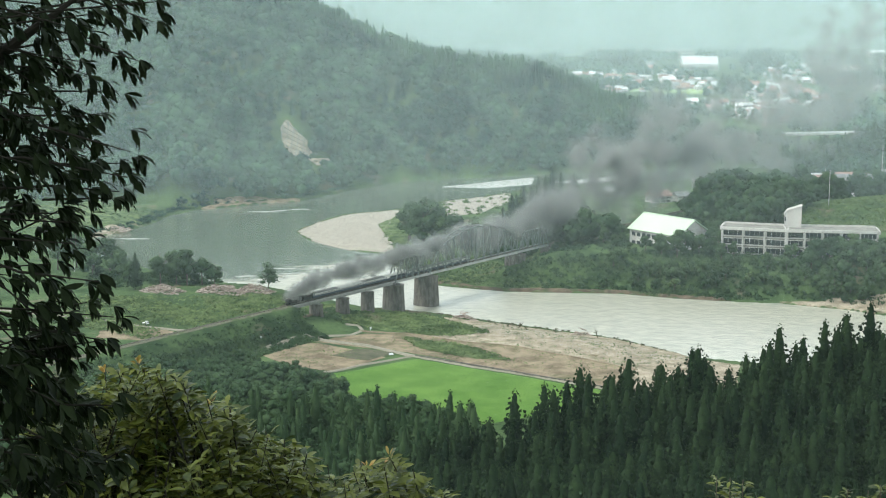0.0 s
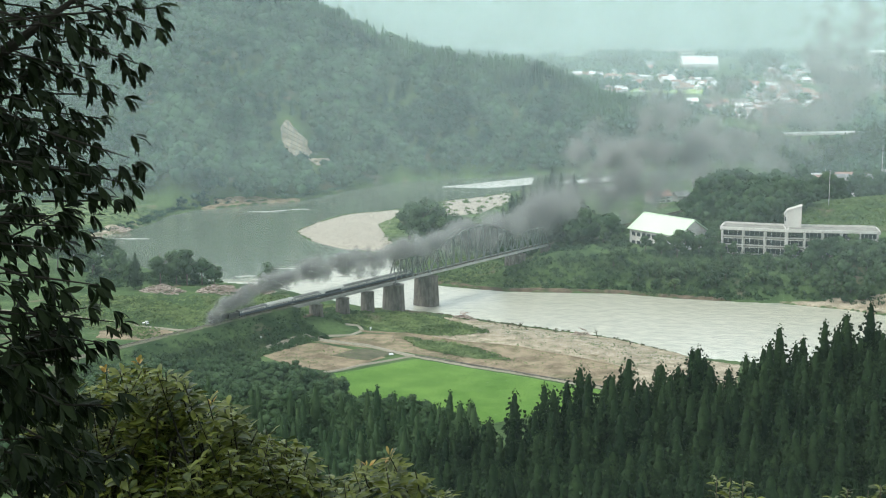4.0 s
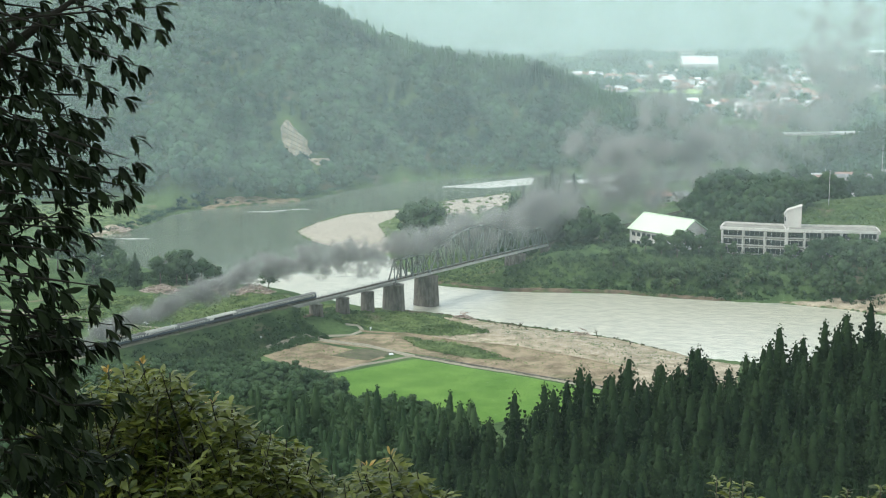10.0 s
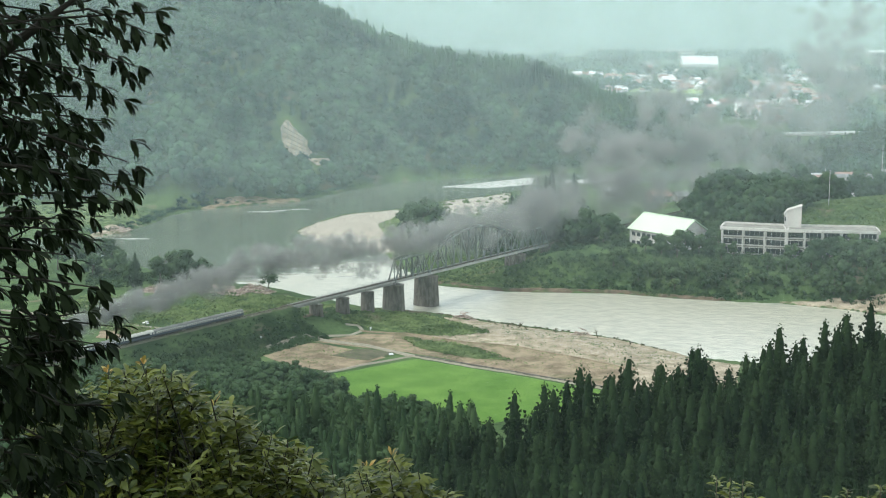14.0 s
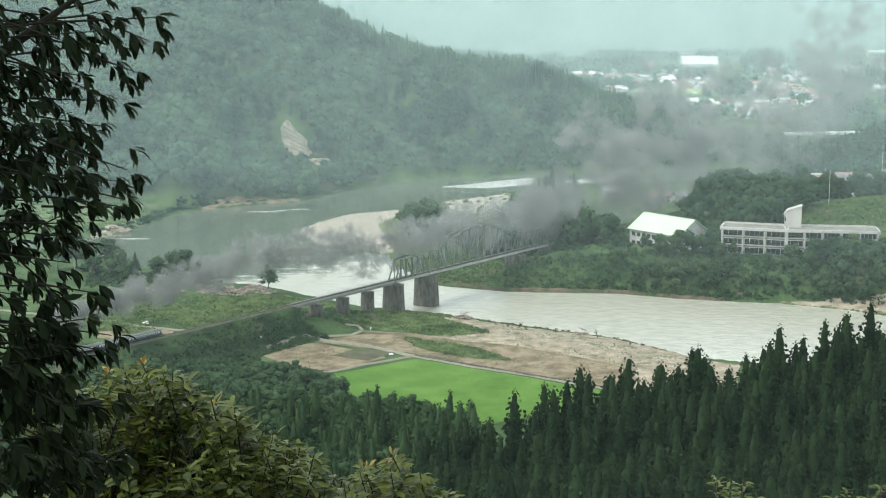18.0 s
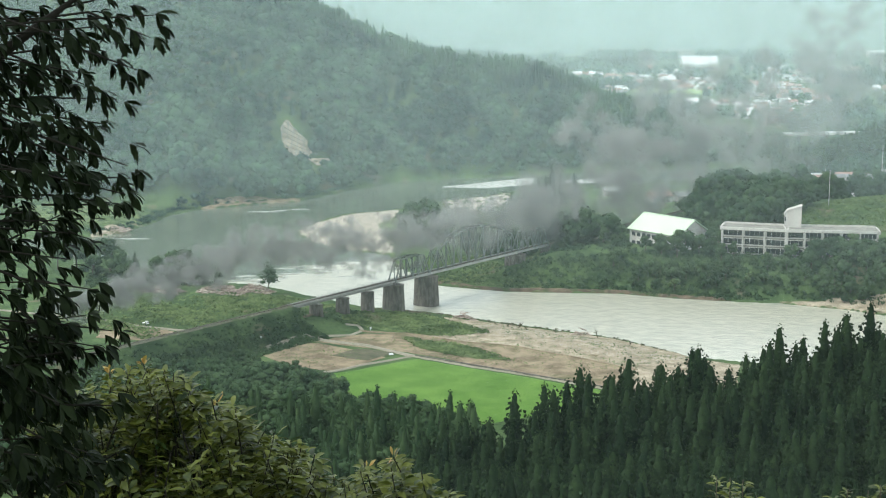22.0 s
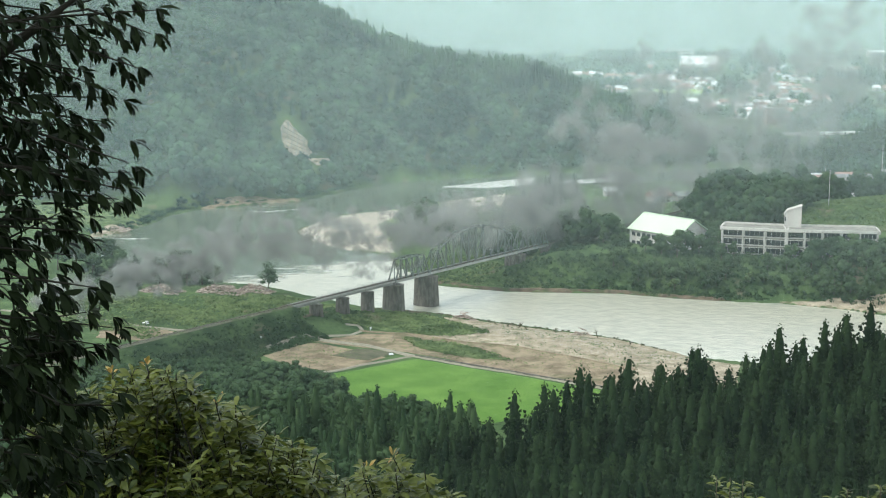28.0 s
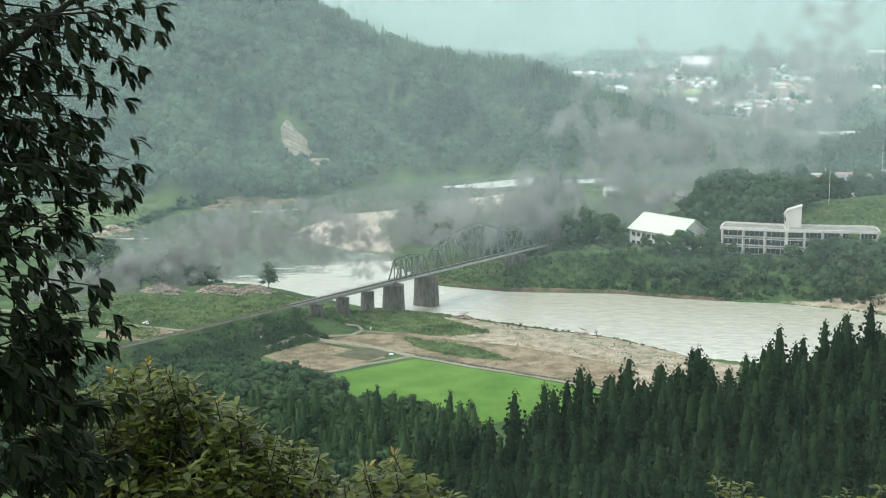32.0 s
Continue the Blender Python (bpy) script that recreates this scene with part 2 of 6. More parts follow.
# ---- shapes ----
class Geo:
    """Collects solids into one mesh."""
    def __init__(self):
        self.v, self.f = [], []

    def add(self, verts, faces):
        k = len(self.v)
        self.v.extend(verts)
        self.f.extend([tuple(i + k for i in f) for f in faces])
        return self

    def box(self, c, s, rz=0.0, taper=1.0):
        """A box with its base centre at c; taper narrows its top."""
        cs, sn = math.cos(rz), math.sin(rz)
        vs = []
        for z, k in ((0, 1.0), (s[2], taper)):
            for x, y in ((-1, -1), (1, -1), (1, 1), (-1, 1)):
                a, b = x * s[0] / 2 * k, y * s[1] / 2 * k
                vs.append((c[0] + a * cs - b * sn, c[1] + a * sn + b * cs, c[2] + z))
        return self.add(vs, [(3, 2, 1, 0), (4, 5, 6, 7), (0, 1, 5, 4), (1, 2, 6, 5), (2, 3, 7, 6), (3, 0, 4, 7)])

    def tube(self, p, q, r, n=8, r2=None):
        p, q = Vector(p), Vector(q)
        w = (q - p).normalized()
        a = w.cross(Vector((0, 0, 1)) if abs(w.z) < 0.9 else Vector((1, 0, 0))).normalized()
        b = w.cross(a)
        r2 = r if r2 is None else r2
        vs = []
        for c, rr in ((p, r), (q, r2)):
            for i in range(n):
                t = 2 * math.pi * i / n
                vs.append(tuple(c + a * (rr * math.cos(t)) + b * (rr * math.sin(t))))
        fs = [(i, (i + 1) % n, n + (i + 1) % n, n + i) for i in range(n)]
        return self.add(vs, fs + [tuple(range(n - 1, -1, -1)), tuple(range(n, 2 * n))])

    def beam(self, p, q, w, h):
        """A straight bar of w by h from p to q."""
        p, q = Vector(p), Vector(q)
        d = (q - p).normalized()
        a = d.cross(Vector((0, 0, 1)) if abs(d.z) < 0.95 else Vector((1, 0, 0))).normalized()
        b = a.cross(d)
        vs = [tuple(c + a * (x * w / 2) + b * (y * h / 2)) for c in (p, q) for x, y in ((-1, -1), (1, -1), (1, 1), (-1, 1))]
        return self.add(vs, [(0, 1, 2, 3), (7, 6, 5, 4), (0, 4, 5, 1), (1, 5, 6, 2), (2, 6, 7, 3), (3, 7, 4, 0)])

    def prism(self, outline, axis, lo, hi):
        """An outline of two coordinates, drawn out along the axis 'x', 'y' or 'z'."""
        n = len(outline)
        put = {"x": lambda a, b, t: (t, a, b), "y": lambda a, b, t: (a, t, b), "z": lambda a, b, t: (a, b, t)}[axis]
        vs = [put(a, b, t) for t in (lo, hi) for a, b in outline]
        return self.add(vs, [tuple(range(n - 1, -1, -1)), tuple(range(n, 2 * n))] + [(i, (i + 1) % n, n + (i + 1) % n, n + i) for i in range(n)])


def mesh_of(name, g, material, smooth=False):
    me = bpy.data.meshes.new(name)
    if isinstance(g, Geo):
        me.from_pydata(g.v, [], g.f)
    else:
        verts, tris = g
        me.vertices.add(len(verts))
        me.vertices.foreach_set("co", np.ascontiguousarray(verts, dtype=np.float32).ravel())
        k = tris.shape[1]
        me.loops.add(tris.size)
        me.loops.foreach_set("vertex_index", np.ascontiguousarray(tris, dtype=np.int32).ravel())
        me.polygons.add(len(tris))
        me.polygons.foreach_set("loop_start", np.arange(0, tris.size, k, dtype=np.int32))
        me.update(calc_edges=True)
    me.materials.append(material)
    if smooth:
        me.polygons.foreach_set("use_smooth", np.ones(len(me.polygons), dtype=bool))
    me.validate()
    return me


def part(name, g, material, parent=None, label="", at=None, smooth=False):
    """Links a mesh as one object, under a thing or a part."""
    ob = new(name, g if isinstance(g, bpy.types.Mesh) else mesh_of(name, g, material, smooth))
    if parent is not None:
        ob.parent = parent
    if at is not None:
        ob.matrix_basis = at
    return tagged(ob, label)


def thing(name, label, category, at=None, group="", kind=""):
    ob = new(name)
    if at is not None:
        ob.matrix_basis = at
    return tagged(ob, label, category, group, kind)


# ---- the plan: river, railway, land ----
RAIL_Z = 20.0
ORIGIN = np.array((-134.6, 755.0))     # the railway's zero, on the west bank
ALONG = np.array((0.6007, 0.7995))
ACROSS = np.array((0.7995, -0.6007))
TRACK_TURN = 53.08
NEAR_BANK = [(700, 640), (224, 772), (173, 769), (126, 790), (95, 829), (67, 848), (36, 869), (1, 892), (-27, 908), (-47, 913), (-82, 946), (-103, 969), (-122, 982), (-149, 991), (-201, 1041), (-254, 1100), (-318, 1120), (-900, 1290)]
FAR_BANK = [(-900, 1380), (-328, 1157), (-264, 1170), (-245, 1191), (-230, 1239), (-226, 1278), (-207, 1310), (-161, 1343), (-124, 1364), (-84, 1438), (-45, 1495), (-2, 1513), (64, 1539), (121, 1566), (170, 1580), (420, 1640), (900, 1660)]
INNER_BANK = [(900, 1580), (430, 1560), (160, 1479), (87, 1462), (43, 1393), (-11, 1350), (-37, 1316), (-85, 1284), (-114, 1202), (-100, 1157), (-66, 1112), (-37, 1091), (-32, 1052), (-1, 980), (40, 962), (75, 958), (109, 955), (142, 941), (175, 931), (201, 926), (237, 908), (255, 892), (700, 745)]


def on_track(s, n=0.0):
    p = ORIGIN + ALONG * s + ACROSS * n
    return float(p[0]), float(p[1])


def step(a, b, x):
    t = np.clip((x - a) / (b - a), 0, 1)
    return t * t * (3 - 2 * t)


def ripple(x, y, k, seed=0.0):
    """Smooth unevenness between -1 and 1."""
    return (np.sin(x * k + seed) * np.cos(y * k * 1.3 - seed * 2) + 0.6 * np.sin(x * k * 2.1 + y * k * 1.7 + seed) + 0.4 * np.cos(x * k * 4.3 - y * k * 3.9 + 2 * seed)) / 2


def bank_distance(x, y, line):
    best = np.full(np.shape(x), 1e9)
    for (ax, ay), (bx, by) in zip(line[:-1], line[1:]):
        dx, dy = bx - ax, by - ay
        t = np.clip(((x - ax) * dx + (y - ay) * dy) / (dx * dx + dy * dy), 0, 1)
        best = np.minimum(best, np.hypot(x - ax - t * dx, y - ay - t * dy))
    return best


def inside(x, y, line):
    res = np.zeros(np.shape(x), bool)
    for (ax, ay), (bx, by) in zip(line, line[1:] + line[:1]):
        if ay != by:
            res ^= ((ay > y) != (by > y)) & (x < (bx - ax) * (y - ay) / (by - ay) + ax)
    return res


def land(x, y):
    """The ground's height."""
    x, y = np.asarray(x, float), np.asarray(y, float)
    rx, ry = x - ORIGIN[0], y - ORIGIN[1]
    s, n = rx * ALONG[0] + ry * ALONG[1], rx * ACROSS[0] + ry * ACROSS[1]
    wet = inside(x, y, NEAR_BANK + FAR_BANK + INNER_BANK)
    dn, df, di = bank_distance(x, y, NEAR_BANK), bank_distance(x, y, FAR_BANK), bank_distance(x, y, INNER_BANK)
    d = np.minimum(np.minimum(dn, df), di)
    # the near side: fields, then the camera's hillside
    low = 1.0 + 3.5 * step(0, 40, d) + 5 * step(60, -60, s) * step(0, 30, d) + 0.3 * ripple(x, y, 0.08)
    # it falls into a gully; beyond it a spur rises again to a crest and drops to the fields
    slope = np.interp(y, [-300, 0, 40, 200, 300, 370, 430, 520, 600, 660], [215, 190.3, 168, 100, 60, 40, 31, 16, 5, 0])
    edge = 456 + 0.12 * np.clip(x, -40, 260)
    back = np.maximum(y, edge)
    a = np.interp(back, [280, 430, 520, 620, 690], [74, 48, 22, 5, 0])
    tilt = np.interp(back, [280, 430, 500, 590, 680], [0.12, 0.26, 0.22, 0.08, 0])
    spur = (a + tilt * np.clip(x, -30, 260) - 0.24 * (back - y)) * step(-45, 0, x)
    hill = np.maximum(slope, spur) + np.interp(y, [250, 430, 560, 640], [0, 3, 3, 0]) * ripple(x, y, 0.03, 1.0)
    hill = hill * step(-420, -230, x - 0.25 * y)
    near = np.maximum(low, hill)
    near = near + 40 * step(250, 500, x) * step(900, 500, y)
    near = near + 6.5 * np.exp(-(n / 15) ** 2) * step(165, 100, s) * step(40, 80, s)
    # the inner bank: shingle, then the school's terrace and wooded knolls
    terrace = 1.0 + 3 * step(0, 25, d) + 17.5 * step(-30, 35, n) * step(5, 36, d) + 0.4 * ripple(x, y, 0.07, 3.0)
    for cx, cy, rxx, ryy, h in ((318, 1105, 55, 45, 17), (205, 1130, 60, 55, 13), (430, 1480, 130, 90, 26), (120, 1290, 60, 70, 4)):
        terrace = terrace + h * np.exp(-((x - cx) / rxx) ** 2 - ((y - cy) / ryy) ** 2)
    terrace = terrace * (1 - 0.6 * step(1050, 1110, y) * step(0.18, 0.145, x / np.maximum(y, 1)))
    terrace = terrace + 5.5 * np.exp(-((x - 345) / 80) ** 2 - ((y - 1275) / 60) ** 2)
    # beyond the river: the long wooded ridge, the plain and the far range
    crest = np.interp(x, [-900, -500, -330, -180, -105, -60, 20, 112, 186, 243, 290, 340], [260, 215, 188, 160, 136, 112, 94, 83, 52, 32, 10, 0])
    foot = np.interp(x, [-330, -226, -150, -84, 0, 121, 300], [1350, 1310, 1355, 1450, 1522, 1575, 1640])
    r = (y - foot) / (1730 - foot)
    ridge = crest * np.clip(step(-0.02, 1.02, np.clip(r, 0, 1)) * 0.55 + 0.45 * np.clip(r, 0, 1) ** 0.75, 0, 1) * (1 - step(1.05, 2.2, r))
    ridge = ridge + (6 * ripple(x, y, 0.022, 2.0) + 3 * ripple(x, y, 0.05, 4.0)) * step(0.05, 0.4, r) * step(0, 60, crest) * (1 - step(1.4, 2.2, r))
    plain = 1.5 + 2.5 * step(0, 30, d) + 6 * step(1650, 2100, y) + 13 * step(3080, 3360, y) + np.maximum(ridge, 0)
    far = step(3500, 4700, y) * (330 + 60 * ripple(x, y, 0.004, 1.0) + 25 * ripple(x, y, 0.013, 2.0))
    far = np.maximum(far, step(700, 2300, np.abs(x)) * step(1500, 2600, y) * 160)
    z = np.where(y > 1650, plain + far, np.where((df < di) & (df < dn), plain, np.where(di < dn, terrace, near)))
    # the railway's embankments
    dam = RAIL_Z - 0.75 - 1.15 * np.maximum(np.abs(n) - 3.2, 0)
    up = (s < 92) | (s > 336)
    z = np.where(up, np.maximum(z, dam), z)
    cut = RAIL_Z - 0.75 + 0.8 * np.maximum(np.abs(n) - 5.0, 0)
    z = np.where(up & (s < 700), np.minimum(z, cut), z)
    return np.where(wet, np.maximum(-2.5, -0.25 * d), z)


def ground_at(x, y):
    return float(land(np.array([x]), np.array([y]))[0])


def sheet(xs, ys, zs):
    r, c = xs.shape
    i = np.arange(r * c).reshape(r, c)
    quads = np.stack([i[:-1, :-1], i[:-1, 1:], i[1:, 1:], i[1:, :-1]], -1).reshape(-1, 4)
    return np.stack([xs.ravel(), ys.ravel(), zs.ravel()], -1), quads


def patch(name, outline, material, label, lift=0.12, wob=1.2, seg=96, rings=14, kind="structure", category="", flat=None):
    """A piece of open ground inside an outline seen whole from its middle, laid on the land."""
    o = np.array(outline, float)
    c = o.mean(0)
    cl = np.vstack([o, o[:1]])
    run = np.concatenate([[0], np.cumsum(np.hypot(*np.diff(cl, axis=0).T))])
    t = np.linspace(0, run[-1], seg, endpoint=False)
    ex, ey = np.interp(t, run, cl[:, 0]), np.interp(t, run, cl[:, 1])
    ex, ey = ex + wob * ripple(ex, ey, 0.21, 4.0), ey + wob * ripple(ex, ey, 0.19, 7.0)
    k = np.linspace(0, 1, rings)[1:, None]
    xs, ys = c[0] + (ex - c[0]) * k, c[1] + (ey - c[1]) * k
    xs, ys = np.vstack([[c[0]], xs.reshape(-1, 1)]).ravel(), np.vstack([[c[1]], ys.reshape(-1, 1)]).ravel()
    zs = (land(xs, ys) if flat is None else np.full(xs.shape, flat)) + lift
    zs[-seg:] -= lift + 0.3
    fs = [(0, 1 + i, 1 + (i + 1) % seg) for i in range(seg)]
    g = Geo()
    for j in range(rings - 2):
        a, b = 1 + j * seg, 1 + (j + 1) * seg
        fs += [(a + i, b + i, b + (i + 1) % seg, a + (i + 1) % seg) for i in range(seg)]
    g.add(list(map(tuple, np.stack([xs, ys, zs], -1))), fs)
    return tagged(part(name, g, material, smooth=True), label, category, kind=kind)


def ribbon(name, line, width, material, label, lift=0.15, kind="structure", category=""):
    """A path laid on the land along a line."""
    o = np.array(line, float)
    run = np.concatenate([[0], np.cumsum(np.hypot(*np.diff(o, axis=0).T))])
    t = np.arange(0, run[-1], 2.5)
    x, y = np.interp(t, run, o[:, 0]), np.interp(t, run, o[:, 1])
    dx, dy = np.gradient(x), np.gradient(y)
    l = np.hypot(dx, dy) + 1e-9
    nx, ny = -dy / l, dx / l
    ks = np.array([-0.5, -0.25, 0.25, 0.5])
    w = width * (1 + 0.15 * ripple(x, y, 0.3, 5.0))
    xs, ys = x[:, None] + nx[:, None] * ks * w[:, None], y[:, None] + ny[:, None] * ks * w[:, None]
    zs = land(xs, ys) + lift * np.array([-1.5, 1, 1, -1.5])
    return tagged(part(name, sheet(xs, ys, zs), material, smooth=True), label, category, kind=kind)


ROWS = np.concatenate([np.linspace(-500, 0, 12, endpoint=False), np.linspace(0, 660, 110, endpoint=False), np.linspace(660, 1120, 170, endpoint=False), np.linspace(1120, 1800, 110, endpoint=False), np.linspace(1800, 3500, 50, endpoint=False), np.linspace(3500, 4930, 50)])
FAN = np.concatenate([np.linspace(-3.2, -0.42, 22, endpoint=False), np.linspace(-0.42, 0.42, 230, endpoint=False), np.linspace(0.42, 3.2, 22)])
GY = np.repeat(ROWS[:, None], len(FAN), 1)
GX = FAN[None, :] * (np.maximum(GY, 0) * 0.75 + 260)
tagged(part("ground", sheet(GX, GY, land(GX, GY)), M_GROUND, smooth=True), "green valley floor, wooded slopes and far hazy hills", kind="structure")
WX, WY = np.meshgrid(np.linspace(-900, 900, 60), np.linspace(600, 1680, 60))
tagged(part("water", sheet(WX, WY, WX * 0), M_WATER, smooth=True), "wide grey-green river, bright glare painted on its near reach", kind="structure")

# valley haze, imitated by upright translucent sheets set one behind another
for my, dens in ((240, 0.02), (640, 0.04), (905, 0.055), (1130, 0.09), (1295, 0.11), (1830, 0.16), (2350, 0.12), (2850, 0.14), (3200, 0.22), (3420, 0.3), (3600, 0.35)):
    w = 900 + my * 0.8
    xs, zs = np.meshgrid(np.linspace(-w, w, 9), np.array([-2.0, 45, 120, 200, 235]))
    m = part("haze", sheet(xs, np.zeros_like(xs), zs), mist("haze_sheet", dens, -2 if my < 2000 else -70), at=pose(0, my, 0))
    tagged(m, "upright translucent sheet imitating pale summer haze over the valley", "haze", kind="stuff")

# ---- the railway bridge ----
BRIDGE_TURN = radians(TRACK_TURN)
DECK_Z = RAIL_Z - 0.5


def rail_pose(s, n=0.0, z=0.0, turn=0.0):
    x, y = on_track(s, n)
    return pose(x, y, z, 0, 0, TRACK_TURN + turn)


def pier(s, width, depth, top, name="pier", taper=0.88, label="weathered concrete bridge pier, stained darker towards its foot"):
    x, y = on_track(s)
    z0 = min(ground_at(x, y), 1.0) - 1.5
    if s < 150:
        z0 = ground_at(x, y) - 2
    p = thing(name, label, "bridge pier", pose(x, y, z0, 0, 0, TRACK_TURN), "piers of the railway bridge")
    h = top - z0
    g = Geo()
    # a shaft with rounded ends across the stream
    out = []
    for i in range(16):
        a = 2 * math.pi * i / 16
        out.append((math.copysign(abs(math.cos(a)) ** 0.45, math.cos(a)) * width / 2, math.copysign(abs(math.sin(a)) ** 0.7, math.sin(a)) * depth / 2))
    lows, tops = [(a, b, 0) for a, b in out], [(a * taper, b * taper, h - 0.8) for a, b in out]
    g.add(lows + tops, [(i, (i + 1) % 16, 16 + (i + 1) % 16, 16 + i) for i in range(16)] + [tuple(range(15, -1, -1)), tuple(range(16, 32))])
    part("shaft", g, M_CONCRETE, p)
    g = Geo()
    g.prism([(a * taper * 1.08, b * taper * 1.05) for a, b in out], "z", h - 0.8, h)
    part("cap", g, M_CONCRETE, p, "projecting concrete cap")
    for sx in (-1, 1):
        g = Geo().box((0, sx * 1.1, h), (0.9, 0.7, 0.35))
        part("bearing", g, M_GIRDER, p, "steel bridge bearing")
    return p


PIERS = [109.2, 131.4, 153.0]
for ps in PIERS:
    pier(ps, 4.4, 9.0, DECK_Z - 2.35)
pier(176.5, 8.6, 13.5, DECK_Z - 1.9)
pier(207.5, 10.5, 15.5, DECK_Z - 1.6)
pier(301.0, 9.5, 15.0, DECK_Z - 1.6)
for s0, name in ((88.5, "west_abutment"), (336.5, "east_abutment")):
    x, y = on_track(s0)
    z0 = min(ground_at(*on_track(s0 - 6)), ground_at(*on_track(s0 + 6))) - 3
    ab = thing("abutment", "stained concrete bridge abutment at the embankment's end", "abutment", pose(x, y, z0, 0, 0, TRACK_TURN), "abutments of the railway bridge")
    part("wall", Geo().box((0, 0, 0), (3.0, 6.5, DECK_Z - 2.3 - z0)), M_CONCRETE, ab)
    back = -1.2 if s0 < 200 else 1.2
    part("back_wall", Geo().box((back, 0, DECK_Z - 2.3 - z0), (0.7, 6.5, 2.2)), M_CONCRETE, ab)


def deck_bits(span, length, truss=False):
    """Sleepers, rails and a walkway with handrail on a span; x runs along it from its middle."""
    h = length / 2
    g = Geo()
    k = -h + 0.4
    while k < h - 0.3:
        g.box((k, 0, -0.32), (0.22, 2.9, 0.18))
        k += 0.72
    part("sleepers", g, M_BARK, span, "dark wooden sleepers")
    for sy in (-0.55, 0.55):
        part("rail", Geo().box((0, sy, -0.14), (length, 0.07, 0.14)), M_RAIL, span)
    if not truss:
        for sy in (-1, 1):
            part("walkway", Geo().box((0, sy * 2.1, -0.42), (length, 0.9, 0.06)), M_GIRDER, span, "narrow steel walkway")
            g = Geo()
            for i in range(int(length / 2.2) + 1):
                g.box((-h + 0.2 + i * (length - 0.4) / int(length / 2.2), sy * 2.5, -0.36), (0.06, 0.06, 1.05))
            for z in (0.15, 0.65):
                g.box((0, sy * 2.5, z), (length, 0.05, 0.05))
            part("handrail", g, M_STEEL, span, "thin steel handrail")


def girder_span(s0, s1):
    length = s1 - s0 - 0.25
    sp = thing("girder_span", "grey riveted steel plate-girder bridge span carrying one track", "bridge span", rail_pose((s0 + s1) / 2, 0, RAIL_Z), "girder spans of the railway bridge")
    h = length / 2
    for sy in (-1, 1):
        g = Geo()
        g.box((0, sy * 1.05, -2.4), (length, 0.05, 1.9))
        for z in (-2.45, -0.55):
            g.box((0, sy * 1.05, z), (length, 0.42, 0.06))
        for i in range(int(length / 1.5) + 1):
            g.box((-h + 0.1 + i * (length - 0.2) / int(length / 1.5), sy * 1.12, -2.38), (0.08, 0.26, 1.82))
        part("girder", g, M_GIRDER, sp, "riveted plate girder with stiffeners")
    g = Geo()
    for i in range(6):
        a = -h + length * i / 5
        b = -h + length * (i + 1) / 5
        g.beam((min(a, h - 0.1), -1, -1.5), (min(a, h - 0.1), 1, -1.5), 0.12, 1.2)
        if i < 5:
            g.beam((a, -1, -0.7), (b, 1, -0.7), 0.1, 0.1)
    part("cross_frame", g, M_GIRDER, sp)
    for sy in (-1, 1):
        part("fascia", Geo().box((0, sy * 2.58, -0.95), (length, 0.06, 0.75)), M_GIRDER, sp, "pale fascia plate along the walkway")
    deck_bits(sp, length)
    return sp


for a, b in zip([88.5] + PIERS, PIERS + [175.0]):
    girder_span(a, b)


def truss_span(s0, s1, panels, low, high, name_label):
    """A through truss; its top rises from low at the ends to high in the middle."""
    length = s1 - s0 - 0.4
    h = length / 2
    sp = thing("truss_span", name_label, "truss bridge", rail_pose((s0 + s1) / 2, 0, RAIL_Z), "truss spans of the railway bridge")
    xs = [-h + length * i / panels for i in range(panels + 1)]

    def top(i):
        k = (i - 1) / max(panels - 2, 1)
        return low + (high - low) * (1 - (2 * k - 1) ** 2)

    for sy in (-1, 1):
        y = sy * 2.5
        part("bottom_chord", Geo().box((0, y, -1.3), (length, 0.45, 0.75)), M_STEEL, sp, "riveted bottom chord")
        part("edge_girder", Geo().box((0, sy * 3.0, -1.35), (length, 0.08, 1.35)), M_GIRDER, sp)
        for i in range(1, panels):
            if i < panels - 1:
                part("top_chord", Geo().beam((xs[i], y, top(i)), (xs[i + 1], y, top(i + 1)), 0.65, 0.65), M_STEEL, sp)
            part("upright", Geo().beam((xs[i], y, -0.6), (xs[i], y, top(i)), 0.5, 0.42), M_STEEL, sp)
        part("end_post", Geo().beam((xs[0], y, -0.6), (xs[1], y, top(1)), 0.65, 0.6), M_STEEL, sp)
        part("end_post", Geo().beam((xs[-1], y, -0.6), (xs[-2], y, top(panels - 1)), 0.65, 0.6), M_STEEL, sp)
        for i in range(1, panels - 1):
            if i < panels / 2:
                p, q = (xs[i], y, top(i)), (xs[i + 1], y, -0.6)
            else:
                p, q = (xs[i], y, -0.6), (xs[i + 1], y, top(i + 1))
            part("diagonal", Geo().beam(p, q, 0.42, 0.38), M_STEEL, sp)
    for i in range(1, panels):
        part("top_strut", Geo().beam((xs[i], -2.5, top(i)), (xs[i], 2.5, top(i)), 0.25, 0.4), M_STEEL, sp)
        if i < panels - 1:
            part("sway_brace", Geo().beam((xs[i], -2.5, top(i)), (xs[i + 1], 2.5, top(i + 1)), 0.15, 0.15), M_STEEL, sp)
    g = Geo()
    for x in xs:
        g.box((x, 0, -1.25), (0.4, 5.0, 0.7))
    for sy in (-0.8, 0.8):
        g.box((0, sy, -0.95), (length, 0.3, 0.6))
    part("floor_beams", g, M_GIRDER, sp, "floor beams and stringers")
    deck_bits(sp, length, True)
    return sp


